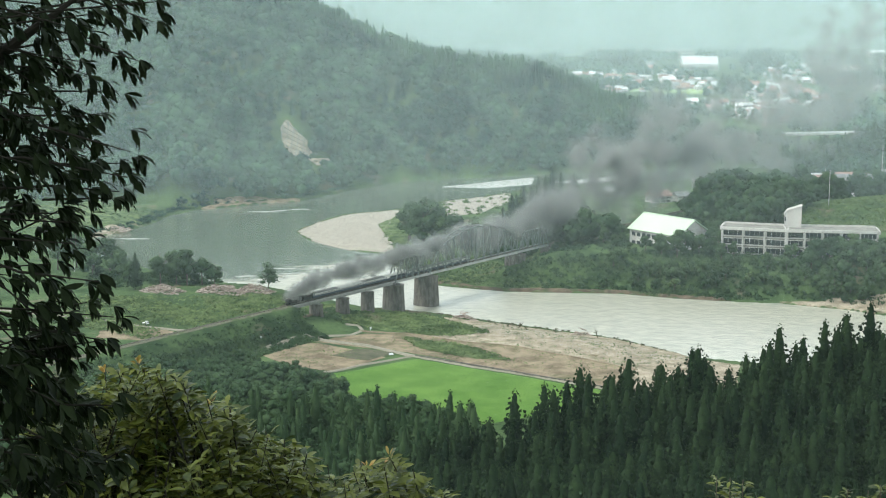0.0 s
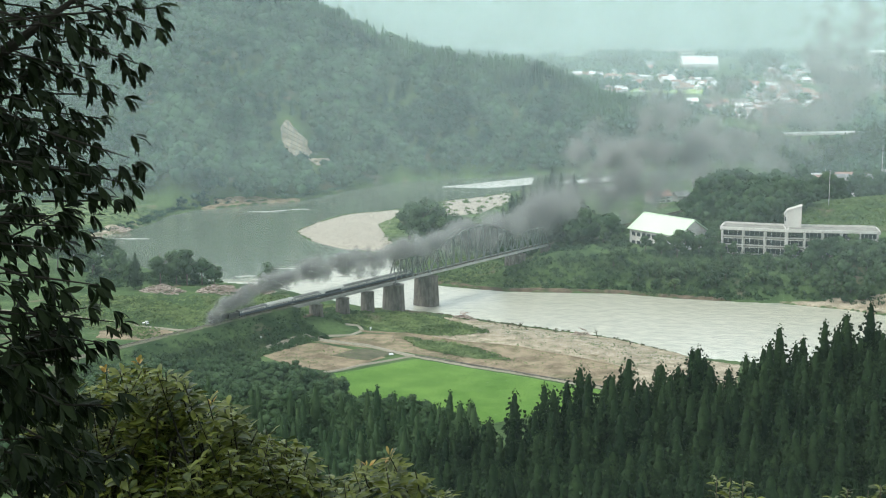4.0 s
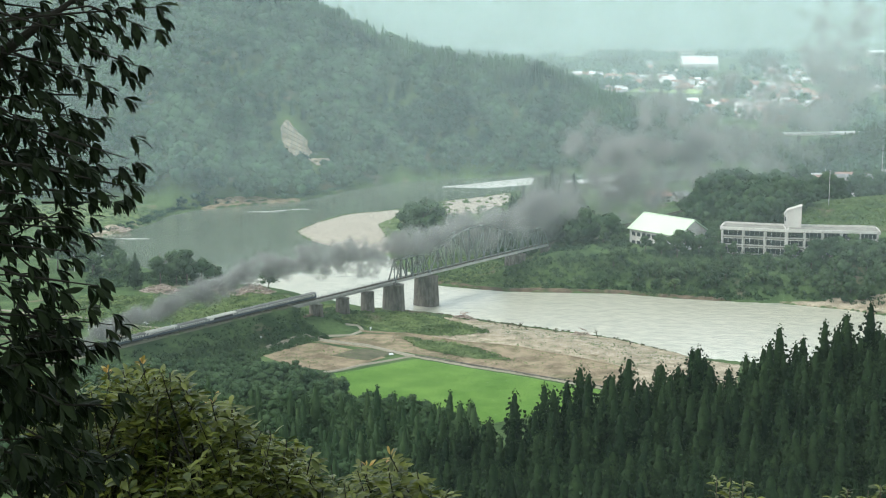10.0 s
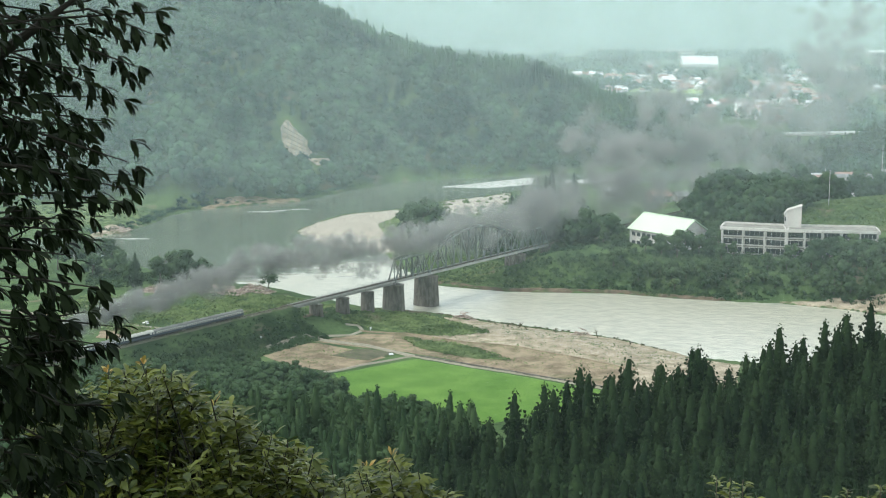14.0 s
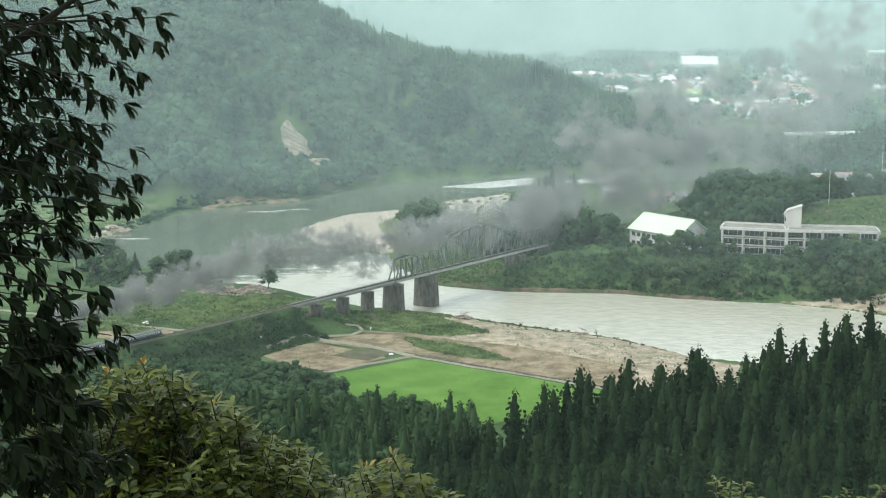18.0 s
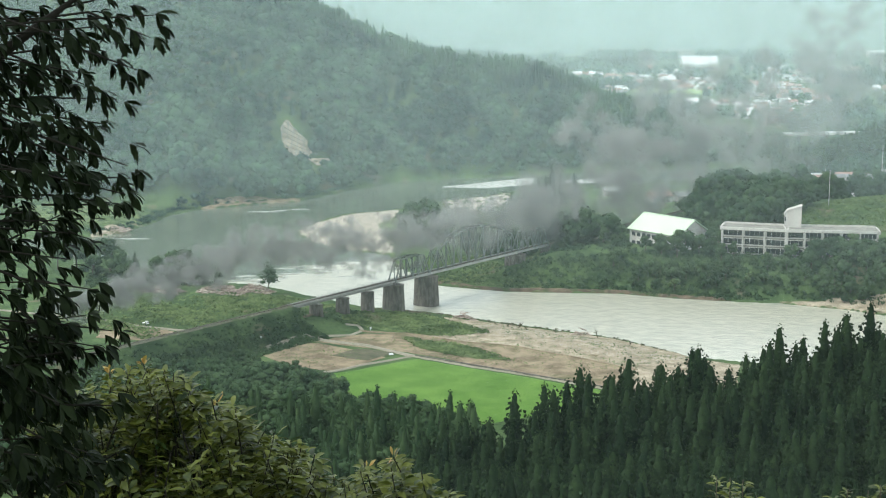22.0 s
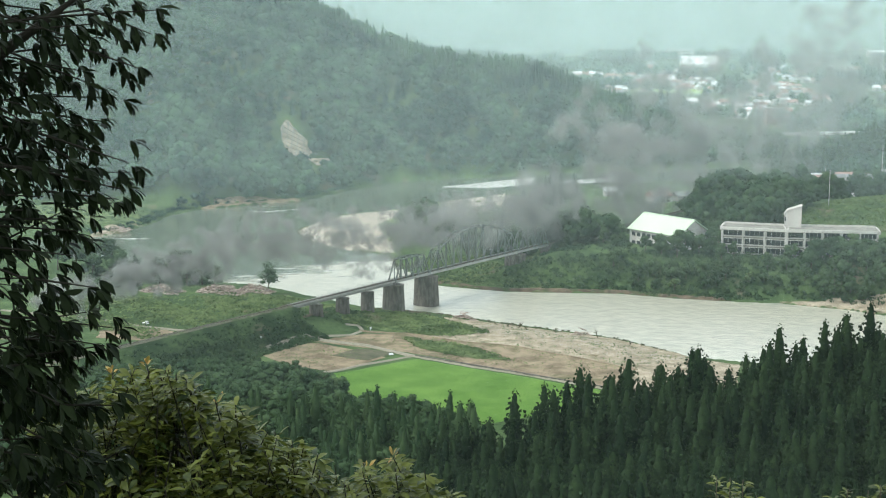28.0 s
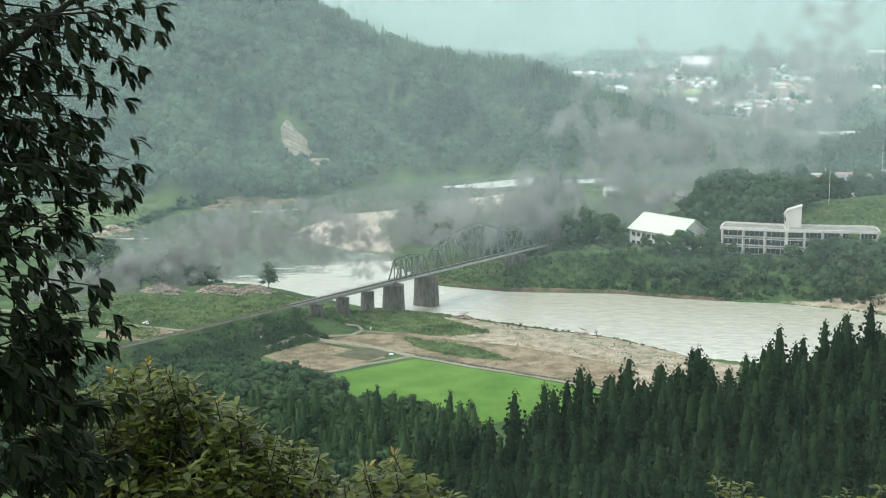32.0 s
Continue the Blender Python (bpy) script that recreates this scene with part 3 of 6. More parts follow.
truss_span(175.0, 207.5, 6, 11.2, 12.0, "pale grey-green steel truss of the railway bridge's short span")
truss_span(207.5, 301.0, 12, 12.0, 21.5, "pale grey-green steel truss with a bowed top, over the main stream")

truss_span(301.0, 335.5, 6, 11.2, 12.0, "pale grey-green steel truss reaching the wooded terrace")

# track on the embankments
for s0, s1 in ((-420, 88), (337, 560)):
    ln = s1 - s0
    x, y = on_track((s0 + s1) / 2)
    tr = thing("railway_track", "single railway line on a ballasted embankment", "railway track", pose(x, y, RAIL_Z, 0, 0, TRACK_TURN), kind="structure")
    part("ballast_bed", Geo().prism([(-2.6, -0.8), (2.6, -0.8), (1.6, -0.24), (-1.6, -0.24)], "x", -ln / 2, ln / 2), M_BALLAST, tr)
    g = Geo()
    for i in range(int(ln / 0.75)):
        g.box((-ln / 2 + i * 0.75, 0, -0.27), (0.22, 2.1, 0.13))
    part("sleepers", g, M_BARK, tr, "weathered sleepers")
    for sy in (-0.55, 0.55):
        part("rail", Geo().box((0, sy, -0.14), (ln, 0.07, 0.14)), M_RAIL, tr)

# ---- the train: x points forward ----
SPEED = 14.12
LOCO_S0 = 84.8    # where its front stands at the clip's start


def wheel_geo(r, spokes=0):
    g = Geo()
    n = 18
    rim = []
    for k, (rr, y) in enumerate(((r, -0.07), (r, 0.07), (r * 0.82, 0.07), (r * 0.82, -0.07))):
        rim += [(rr * math.cos(2 * math.pi * i / n), y, rr * math.sin(2 * math.pi * i / n)) for i in range(n)]
    fs = []
    for k in range(4):
        a, b = k * n, ((k + 1) % 4) * n
        fs += [(a + i, a + (i + 1) % n, b + (i + 1) % n, b + i) for i in range(n)]
    g.add(rim, fs)
    if spokes:
        for i in range(spokes):
            t = 2 * math.pi * i / spokes
            g.beam((0, 0, 0), (r * 0.84 * math.cos(t), 0, r * 0.84 * math.sin(t)), 0.09, 0.08)
        g.tube((0, -0.1, 0), (0, 0.1, 0), r * 0.2, 10)
    else:
        g.tube((0, -0.04, 0), (0, 0.04, 0), r * 0.84, 14)
    return g


W_DRIVE = mesh_of("driving_wheel", wheel_geo(0.875, 14), M_BLACK)
W_SMALL = mesh_of("wheel", wheel_geo(0.43), M_UNDER)
turning = []     # the driving wheels, with their radius and first turn


def locomotive():
    lo = thing("steam_locomotive", "black steam locomotive pulling a passenger train", "steam locomotive")
    g = Geo()
    # smokebox and boiler, then the firebox; the front is at x = 0
    ring = 20
    prof = [(-1.3, 0.86), (-1.35, 0.95), (-3.6, 0.95), (-3.65, 0.88), (-9.2, 0.98), (-9.4, 0.98)]
    vs = []
    for x, r in prof:
        vs += [(x, r * math.cos(2 * math.pi * i / ring), 2.55 + r * math.sin(2 * math.pi * i / ring)) for i in range(ring)]
    fs = [tuple(range(ring - 1, -1, -1))]
    for k in range(len(prof) - 1):
        fs += [(k * ring + i, k * ring + (i + 1) % ring, (k + 1) * ring + (i + 1) % ring, (k + 1) * ring + i) for i in range(ring)]
    g.add(vs, fs)
    part("boiler", g, M_BLACK, lo, smooth=False)
    part("smokebox_door", Geo().tube((-1.32, 0, 2.55), (-1.1, 0, 2.55), 0.72, 18, 0.55), M_BLACK, lo)
    part("firebox", Geo().prism([(-1.15, 1.2), (1.15, 1.2), (1.05, 3.1), (0.6, 3.5), (-0.6, 3.5), (-1.05, 3.1)], "x", -10.3, -7.9), M_BLACK, lo)
    ch = Geo().tube((-2.4, 0, 3.4), (-2.4, 0, 4.02), 0.36, 14, 0.3)
    ch.tube((-2.4, 0, 3.94), (-2.4, 0, 4.06), 0.42, 14)
    part("chimney", ch, M_BLACK, lo)
    dome = Geo()
    dome.prism([(-0.45, 3.3), (0.45, 3.3), (0.42, 3.75), (0.25, 3.92), (-0.25, 3.92), (-0.42, 3.75)], "x", -6.9, -4.4)
    part("steam_dome", dome, M_BLACK, lo, "long humped sand and steam dome")
    for sy in (-1, 1):
        part("smoke_deflector", Geo().box((-2.5, sy * 1.38, 1.75), (2.3, 0.05, 1.95)), M_BLACK, lo)
        part("running_board", Geo().box((-6.0, sy * 1.2, 1.62), (8.6, 0.6, 0.08)), M_BLACK, lo)
        part("cylinder", Geo().tube((-3.1, sy * 1.22, 0.95), (-2.0, sy * 1.22, 0.95), 0.45, 14), M_BLACK, lo)
        part("coupling_rod", Geo().box((-6.05, sy * 0.86, 0.78), (4.2, 0.07, 0.16)), M_RAIL, lo, "bright steel coupling rod")
        part("handrail", Geo().tube((-9.0, sy * 1.05, 2.75), (-3.0, sy * 1.05, 2.75), 0.04, 6), M_RAIL, lo)
        for x in (-4.1, -6.05, -8.0):
            w = part("driving_wheel", W_DRIVE, None, lo, at=pose(x, sy * 0.66, 0.875))
            turning.append((w, x, sy * 0.66, 0.875))
        for x in (-1.6, -3.3):
            part("leading_wheel", W_SMALL, None, lo, at=pose(x, sy * 0.66, 0.43))
        part("trailing_wheel", W_SMALL, None, lo, at=pose(-10.2, sy * 0.66, 0.43))
    part("frame", Geo().box((-6.0, 0, 0.75), (10.6, 1.0, 0.7)), M_UNDER, lo)
    part("buffer_beam", Geo().box((-0.55, 0, 0.65), (0.25, 2.5, 0.5)), M_BLACK, lo)
    part("front_platform", Geo().box((-1.1, 0, 1.2), (1.4, 2.3, 0.08)), M_BLACK, lo)
    part("headlight", Geo().tube((-1.25, 0, 3.65), (-0.95, 0, 3.65), 0.24, 12), M_CREAM, lo, "pale round headlight")
    cab = Geo()
    cab.prism([(-1.4, 1.3), (1.4, 1.3), (1.4, 3.1), (1.34, 3.15), (-1.34, 3.15), (-1.4, 3.1)], "x", -12.0, -10.1)
    part("cab", cab, M_BLACK, lo)
    part("cab_roof", Geo().prism([(-1.5, 3.12), (1.5, 3.12), (1.15, 3.62), (0.5, 3.82), (-0.5, 3.82), (-1.15, 3.62)], "x", -12.5, -9.9), M_BLACK, lo)
    for sy in (-1, 1):
        for x in (-11.4, -10.6):
            part("cab_window", Geo().box((x, sy * 1.42, 2.25), (0.55, 0.03, 0.6)), M_WINDOW, lo)
    return lo


def tender():
    te = thing("tender", "black coal tender behind the locomotive", "tender")
    part("tank", Geo().prism([(-1.35, 1.05), (1.35, 1.05), (1.38, 2.5), (1.25, 2.95), (-1.25, 2.95), (-1.38, 2.5)], "x", -3.5, 3.5), M_BLACK, te)
    coal = Geo()
    rnd = random.Random(4)
    for i in range(60):
        coal.box((rnd.uniform(-1.5, 3.0), rnd.uniform(-1.0, 1.0), 2.85 + rnd.random() * 0.25), (0.5, 0.4, 0.3), rnd.random() * 3, 0.6)
    part("coal", coal, M_BLACK, te, "heap of black coal")
    part("frame", Geo().box((0, 0, 0.75), (7.2, 1.8, 0.32)), M_UNDER, te)
    for sy in (-1, 1):
        for x in (-2.6, -1.1, 1.1, 2.6):
            part("wheel", W_SMALL, None, te, at=pose(x, sy * 0.66, 0.43))
    return te


def coach_parts(co, roof=None, band=False):
    L = 20.6
    sect = [(-1.42, 1.0), (1.42, 1.0), (1.45, 2.2), (1.4, 3.15), (-1.4, 3.15), (-1.45, 2.2)]
    part("body", Geo().prism(sect, "x", -L / 2, L / 2), M_COACH, co)
    part("roof", Geo().prism([(-1.46, 3.12), (1.46, 3.12), (1.25, 3.55), (0.7, 3.82), (0, 3.9), (-0.7, 3.82), (-1.25, 3.55)], "x", -L / 2, L / 2), roof or M_ROOF, co, "weathered grey roof")
    wins = 12
    for sy in (-1, 1):
        part("cream_stripe", Geo().box((0, sy * 1.452, 2.02), (L - 0.4, 0.03, 1.05)), M_CREAM, co, "cream band along the windows")
        if band:
            part("window", Geo().box((-1.0, sy * 1.472, 2.0), (13.5, 0.03, 0.95)), M_WINDOW, co, "long viewing window")
        else:
            for i in range(wins):
                part("window", Geo().box((-7.3 + i * 14.6 / (wins - 1), sy * 1.472, 2.12), (0.8, 0.03, 0.62)), M_WINDOW, co)
        for x in (-9.2, 9.2):
            part("door", Geo().box((x, sy * 1.46, 1.08), (0.8, 0.04, 1.95)), M_COACH, co)
    part("underframe", Geo().box((0, 0, 0.72), (L, 2.3, 0.3)), M_UNDER, co)
    g = Geo()
    for x, w in ((-3.5, 2.4), (0.2, 3.0), (3.9, 1.8)):
        g.box((x, 0, 0.3), (w, 2.4, 0.5))
    part("equipment_box", g, M_UNDER, co)
    for x in (-7.0, 7.0):
        b = part("bogie", Geo().box((x, 0, 0.42), (3.2, 2.1, 0.34)), M_UNDER, co)
        for dx in (-1.05, 1.05):
            for sy in (-1, 1):
                part("wheel", W_SMALL, None, b, at=pose(x + dx, sy * 0.66, 0.43))
    for i in range(5):
        part("roof_unit", Geo().prism([(-0.55, 3.8), (0.55, 3.8), (0.4, 4.08), (-0.4, 4.08)], "x", -8.6 + i * 4.0, -6.9 + i * 4.0), roof or M_ROOF, co, "raised air-conditioning unit")
    for x in (-L / 2 - 0.15, L / 2 + 0.15):
        part("gangway", Geo().box((x, 0, 1.05), (0.4, 0.9, 2.2)), M_UNDER, co, "dark end gangway")


TRAIN = [(locomotive(), 0.0), (tender(), 16.4)]
for k in range(7):
    c = thing("passenger_coach", "dark passenger coach with a cream window band and grey roof", "railway coach", group="coaches of the train")
    if k == 3:
        tagged(c, "dark viewing coach with long unbroken windows and pale roof")
    coach_parts(c, M_CREAM if k in (1, 3) else M_ROOF, k == 3)
    TRAIN.append((c, 20.6 + 10.3 + k * 20.55))


def motions():
    for ob, back in TRAIN:
        # the train runs towards the west bank, against the railway's own count
        rows = []
        for t in range(0, 33, 4):
            x, y = on_track(LOCO_S0 - SPEED * t + back)
            rows.append((t, pose(x, y, RAIL_Z, 0, 0, TRACK_TURN + 180)))
        walk(ob, rows)
    for w, x, y, r in turning:
        rows = []
        for i in range(0, 32 * 15 + 1):
            t = i / 15
            a = SPEED * t / r
            rows.append((t, Matrix.Translation((x, y, r)) @ Matrix.Rotation(a, 4, "Y")))
        walk(w, rows)
    smoke_motion()
    sway_motion()

# ---- trees ----
def join_shapes(shapes):
    vs, fs, k = [], [], 0
    for v, f in shapes:
        vs.append(v)
        fs.append(f + k)
        k += len(v)
    return np.concatenate(vs), np.concatenate(fs)


def leafy(centres, outs, size, rng, droop=0.0, aspect=1.0, mess=0.28):
    """Small two-faced sprays: one bent quad at each centre, facing roughly outwards."""
    n = len(centres)
    o = outs / (np.linalg.norm(outs, axis=1, keepdims=True) + 1e-9)
    o = o + rng.normal(0, mess, (n, 3))
    o[:, 2] -= droop
    o /= np.linalg.norm(o, axis=1, keepdims=True) + 1e-9
    t = np.cross(o, rng.normal(0, 1, (n, 3)))
    t /= np.linalg.norm(t, axis=1, keepdims=True) + 1e-9
    b = np.cross(o, t)
    s = size * rng.uniform(0.6, 1.3, (n, 1))
    v = np.stack([centres - t * s * aspect, centres + b * s * 0.55 + o * s * 0.15, centres + t * s * aspect, centres - b * s * 0.55 + o * s * 0.15], 1).reshape(-1, 3)
    return v, np.arange(4 * n).reshape(-1, 4)


def cedar_radius(k):
    """Outline of a conifer: k from 0 at the tip to 1 at the lowest boughs."""
    return np.clip(k, 0, 1) ** 0.6 * (1 - 0.22 * np.clip((k - 0.75) / 0.25, 0, 1))


def cedar_shape(height, radius, boughs, per, rng, size=0.42, levels=23, n=9):
    """A conifer with a pointed ragged outline: a dense body and many small upturned boughs, each a tuft of sprays."""
    ph = rng.uniform(0, 6.28)
    k = np.concatenate([np.linspace(0.0, 0.05, 5), rng.uniform(0.004, 1, boughs - 5) ** 0.62])
    a = np.arange(boughs) * 2.4 + rng.uniform(-0.5, 0.5, boughs)
    r = radius * cedar_radius(k) * (1 + 0.16 * np.sin(3 * a + 9 * k + ph) + rng.uniform(-0.16, 0.14, boughs))
    c = np.stack([r * np.cos(a), r * np.sin(a), height * (1 - 0.9 * k) - 0.12 * r], 1)
    swell = (0.08 + 0.95 * k ** 0.6)[:, None]
    d = rng.normal(0, 1, (boughs, per, 3))
    d[:, :, 2] = np.abs(d[:, :, 2]) - 0.35
    d += 0.9 * np.stack([np.cos(a), np.sin(a), np.full(boughs, 0.5)], 1)[:, None]
    d /= np.linalg.norm(d, axis=2, keepdims=True)
    at = c[:, None] + d * swell[:, None] * rng.uniform(0.15, 0.9, (boughs, per, 1)) * np.array((0.8, 0.8, 1.0))
    sizes = np.repeat(size * (0.28 + 0.95 * k ** 0.5), per)[:, None]
    sprays = leafy(at.reshape(-1, 3), d.reshape(-1, 3), sizes, rng, 0.0, 1.0, 0.38)
    kk = np.linspace(0.03, 1, levels)[:, None]
    aa = (np.arange(n) * 2 * np.pi / n)[None, :] + 0.35 * (np.arange(levels) % 2)[:, None]
    tier = np.where(np.arange(levels) % 2 == 0, 0.56, 0.74)[:, None]
    rr = radius * tier * cedar_radius(kk) * rng.uniform(0.7, 1.15, (levels, n))
    vs = np.stack([rr * np.cos(aa), rr * np.sin(aa), height * (1 - 0.9 * kk) - 0.4 + 0 * aa], -1).reshape(-1, 3)
    fs = np.array([(q * n + i, q * n + (i + 1) % n, (q + 1) * n + (i + 1) % n, (q + 1) * n + i) for q in range(levels - 1) for i in range(n)])
    return join_shapes([sprays, (vs, fs)])


def lump(x, y, z, r, rng):
    """The dense inside of a bough: an uneven ball of quads."""
    lat, n = np.array([-0.6, 0.0, 0.5, 0.95]), 5
    la = (lat * np.pi / 2)[:, None]
    lo = (np.arange(n) * 2 * np.pi / n)[None, :] + 0.4 * np.arange(4)[:, None]
    rr = r * rng.uniform(0.82, 1.12, (4, n))
    vs = np.stack([x + rr * np.cos(la) * np.cos(lo), y + rr * np.cos(la) * np.sin(lo), z + 0.8 * rr * np.sin(la) + 0 * lo], -1).reshape(-1, 3)
    return vs, np.array([(q * n + i, q * n + (i + 1) % n, (q + 1) * n + (i + 1) % n, (q + 1) * n + i) for q in range(3) for i in range(n)])


def crown_shape(height, spread, tufts, rng, size=0.6, base=0.3, lobes=9, body=0.7):
    """Sprays of a broadleaf crown: several uneven lobes, each a shell of sprays."""
    cs, os, solid = [], [], []
    lob = []
    for i in range(lobes):
        a = rng.uniform(0, 2 * np.pi)
        q = rng.uniform(0, 1)
        lob.append((spread * 0.58 * np.sqrt(q) * np.cos(a), spread * 0.58 * np.sqrt(q) * np.sin(a), height * (base + (0.88 - base) * rng.uniform(0.2, 1) * (1 - 0.45 * q)), spread * rng.uniform(0.3, 0.5)))
    per = tufts // lobes
    for x, y, z, r in lob:
        d = rng.normal(0, 1, (per, 3))
        d[:, 2] = np.abs(d[:, 2]) * 0.9 - 0.25
        d /= np.linalg.norm(d, axis=1, keepdims=True)
        cs.append(np.array((x, y, z)) + d * r * rng.uniform(0.7, 1.08, (per, 1)) * np.array((1, 1, 0.8)))
        os.append(d + np.array((0, 0, 0.35)))
        solid.append(lump(x, y, z, r * body, rng))
    return join_shapes([leafy(np.concatenate(cs), np.concatenate(os), size, rng, 0.0, 0.9, 0.5)] + solid)


def trunk_shape(height, r, rng, limbs=5, spread=3.0):
    g = Geo()
    g.tube((0, 0, -0.8), (0.1, 0, height * 0.45), r, 8, r * 0.7)
    g.tube((0.1, 0, height * 0.45), (0, 0.1, height * 0.8), r * 0.7, 7, r * 0.2)
    for i in range(limbs):
        a = 2 * math.pi * i / limbs + rng.uniform(-0.4, 0.4)
        z = height * rng.uniform(0.25, 0.5)
        g.tube((0.05, 0, z), (spread * 0.7 * math.cos(a), spread * 0.7 * math.sin(a), z + height * rng.uniform(0.15, 0.3)), r * 0.4, 6, r * 0.12)
    return g


def spread_copies(shapes, xs, ys, zs, scales, rng):
    """Copies of a few shapes, turned at random and joined into one mesh."""
    out = []
    for x, y, z, s in zip(xs, ys, zs, scales):
        v, f = shapes[rng.integers(len(shapes))]
        a = rng.uniform(0, 6.28)
        c, n = np.cos(a) * s, np.sin(a) * s
        w = np.empty_like(v)
        w[:, 0], w[:, 1], w[:, 2] = v[:, 0] * c - v[:, 1] * n + x, v[:, 0] * n + v[:, 1] * c + y, v[:, 2] * s * rng.uniform(0.9, 1.1) + z
        out.append((w, f))
    return join_shapes(out)


def scatter(x0, x1, y0, y1, gap, rng, keep):
    """Uneven rows of points, gap apart, where keep(x, y) holds."""
    xs, ys = np.meshgrid(np.arange(x0, x1, gap), np.arange(y0, y1, gap))
    xs, ys = xs.ravel() + rng.uniform(-0.42, 0.42, xs.size) * gap, ys.ravel() + rng.uniform(-0.42, 0.42, ys.size) * gap
    ok = keep(xs, ys)
    return xs[ok], ys[ok]


RNG = np.random.default_rng(7)
CEDARS = []
for i in range(4):
    h, r = (20.0, 4.0) if i % 2 else (22.5, 4.2)
    CEDARS.append((h, mesh_of("crown", cedar_shape(h, r, 190, 8, RNG, 0.52, 21, 8), M_CEDAR), mesh_of("trunk", Geo().tube((0, 0, -1.5), (0, 0, h * 0.6), 0.28, 7, 0.1), M_BARK)))
CEDAR_LIGHT = [cedar_shape(21.5, 4.1, 165, 8, RNG, 0.56, 19, 8) for i in range(5)]


def cedar_tree(x, y, scale, label, group, k=0, turn=0.0, z=None):
    t = thing("cedar_tree", label, "cedar tree", Matrix.Translation((x, y, ground_at(x, y) - 0.2 if z is None else z)) @ Matrix.Rotation(turn, 4, "Z") @ Matrix.Scale(scale, 4), group)
    h, crown, trunk = CEDARS[k % 4]
    part("crown", crown, None, t)
    part("trunk", trunk, None, t)
    return t


def in_cedar_wood(x, y):
    # the spur on the near hillside: its far edge runs at an angle
    edge = 456 + 0.12 * x
    return (y > edge - 112) & (y < edge) & (x > -10 - 0.3 * (edge - y)) & (np.abs(x) < 0.3 * y + 10)


cx, cy = scatter(-60, 175, 330, 480, 5.4, RNG, in_cedar_wood)
cgrow = np.interp(cx, [-100, 15, 50, 70, 85, 150], [0.98, 1.1, 1.22, 1.26, 1.12, 1.04]) * np.interp(456 + 0.12 * cx - cy, [0, 30, 110], [1.0, 1.05, 1.22])
far_edge = cy > 456 + 0.12 * cx - 46
pick = np.flatnonzero(far_edge)[:290]
for i, j in enumerate(pick):
    cedar_tree(cx[j], cy[j], RNG.uniform(0.82, 1.18) * cgrow[j], "tall dark-green cedar with a pointed crown on the hillside", "cedars on the spur", i, RNG.uniform(0, 6.28))
rest = np.setdiff1d(np.arange(len(cx)), pick)
tagged(part("cedar_wood", spread_copies(CEDAR_LIGHT, cx[rest], cy[rest], land(cx[rest], cy[rest]) - 0.2, RNG.uniform(0.8, 1.2, len(rest)) * cgrow[rest], RNG), M_CEDAR), "dense dark-green cedar plantation covering the near spur", "cedar wood", kind="stuff")

# mixed wood on the slope below the railway and round the paddy
BROADS = []
for i in range(4):
    h, sp = (11.0, 4.8) if i % 2 else (13.0, 4.4)
    BROADS.append((h, crown_shape(h, sp, 780, RNG, 0.5, 0.12, 11, 0.9), mesh_of("trunk", trunk_shape(h, 0.25, random.Random(i), 5, sp), M_BARK)))
BROAD_MESH = [mesh_of("crown", b[1], M_BROAD) for b in BROADS]
WILLOW_MESH = [mesh_of("crown", b[1], M_LIGHTLEAF) for b in BROADS]


def broad_tree(x, y, scale, label, group="", k=0, turn=0.0, pale=False, name="tree", category="tree", z=None):
    t = thing(name, label, category, Matrix.Translation((x, y, ground_at(x, y) - 0.2 if z is None else z)) @ Matrix.Rotation(turn, 4, "Z") @ Matrix.Scale(scale, 4), group)
    part("crown", (WILLOW_MESH if pale else BROAD_MESH)[k % 4], None, t)
    part("trunk", BROADS[k % 4][2], None, t)
    return t


WOOD_EDGE = [(-190, 640), (-172, 690), (-112, 768), (-98, 760), (-85, 745), (-62, 722), (-46, 690), (-40, 660), (-22, 655), (-5, 642), (4, 615), (10, 560), (10, 470), (-30, 440), (-140, 440)]
wx, wy = scatter(-200, 20, 430, 780, 6.6, RNG, lambda x, y: inside(x, y, WOOD_EDGE) & ((y > 540) | (x > -0.1 * y)) & (np.abs(x) < 0.3 * y + 10))
rail_n = (wx - ORIGIN[0]) * ACROSS[0] + (wy - ORIGIN[1]) * ACROSS[1]
ok = rail_n > 9
wx, wy, rail_n = wx[ok], wy[ok], rail_n[ok]
wscale = np.clip(RNG.uniform(0.8, 1.3, len(wx)), 0, 0.4 + rail_n / 45)
wscale = wscale * np.interp(wy, [690, 735], [1.0, 0.55])
near_edge = bank_distance(wx, wy, WOOD_EDGE) < 12
pick = np.flatnonzero(near_edge & (wy > 600))[:220]
for i, j in enumerate(pick):
    broad_tree(wx[j], wy[j], wscale[j], "dark-green broadleaf tree in the wood beside the fields", "trees of the valley wood", i, RNG.uniform(0, 6.28))
rest = np.setdiff1d(np.arange(len(wx)), pick)
LIGHT_CROWNS = [crown_shape(12.5, 5.8, 230, RNG, 0.8, 0.15, 8, 0.92) for i in range(4)]
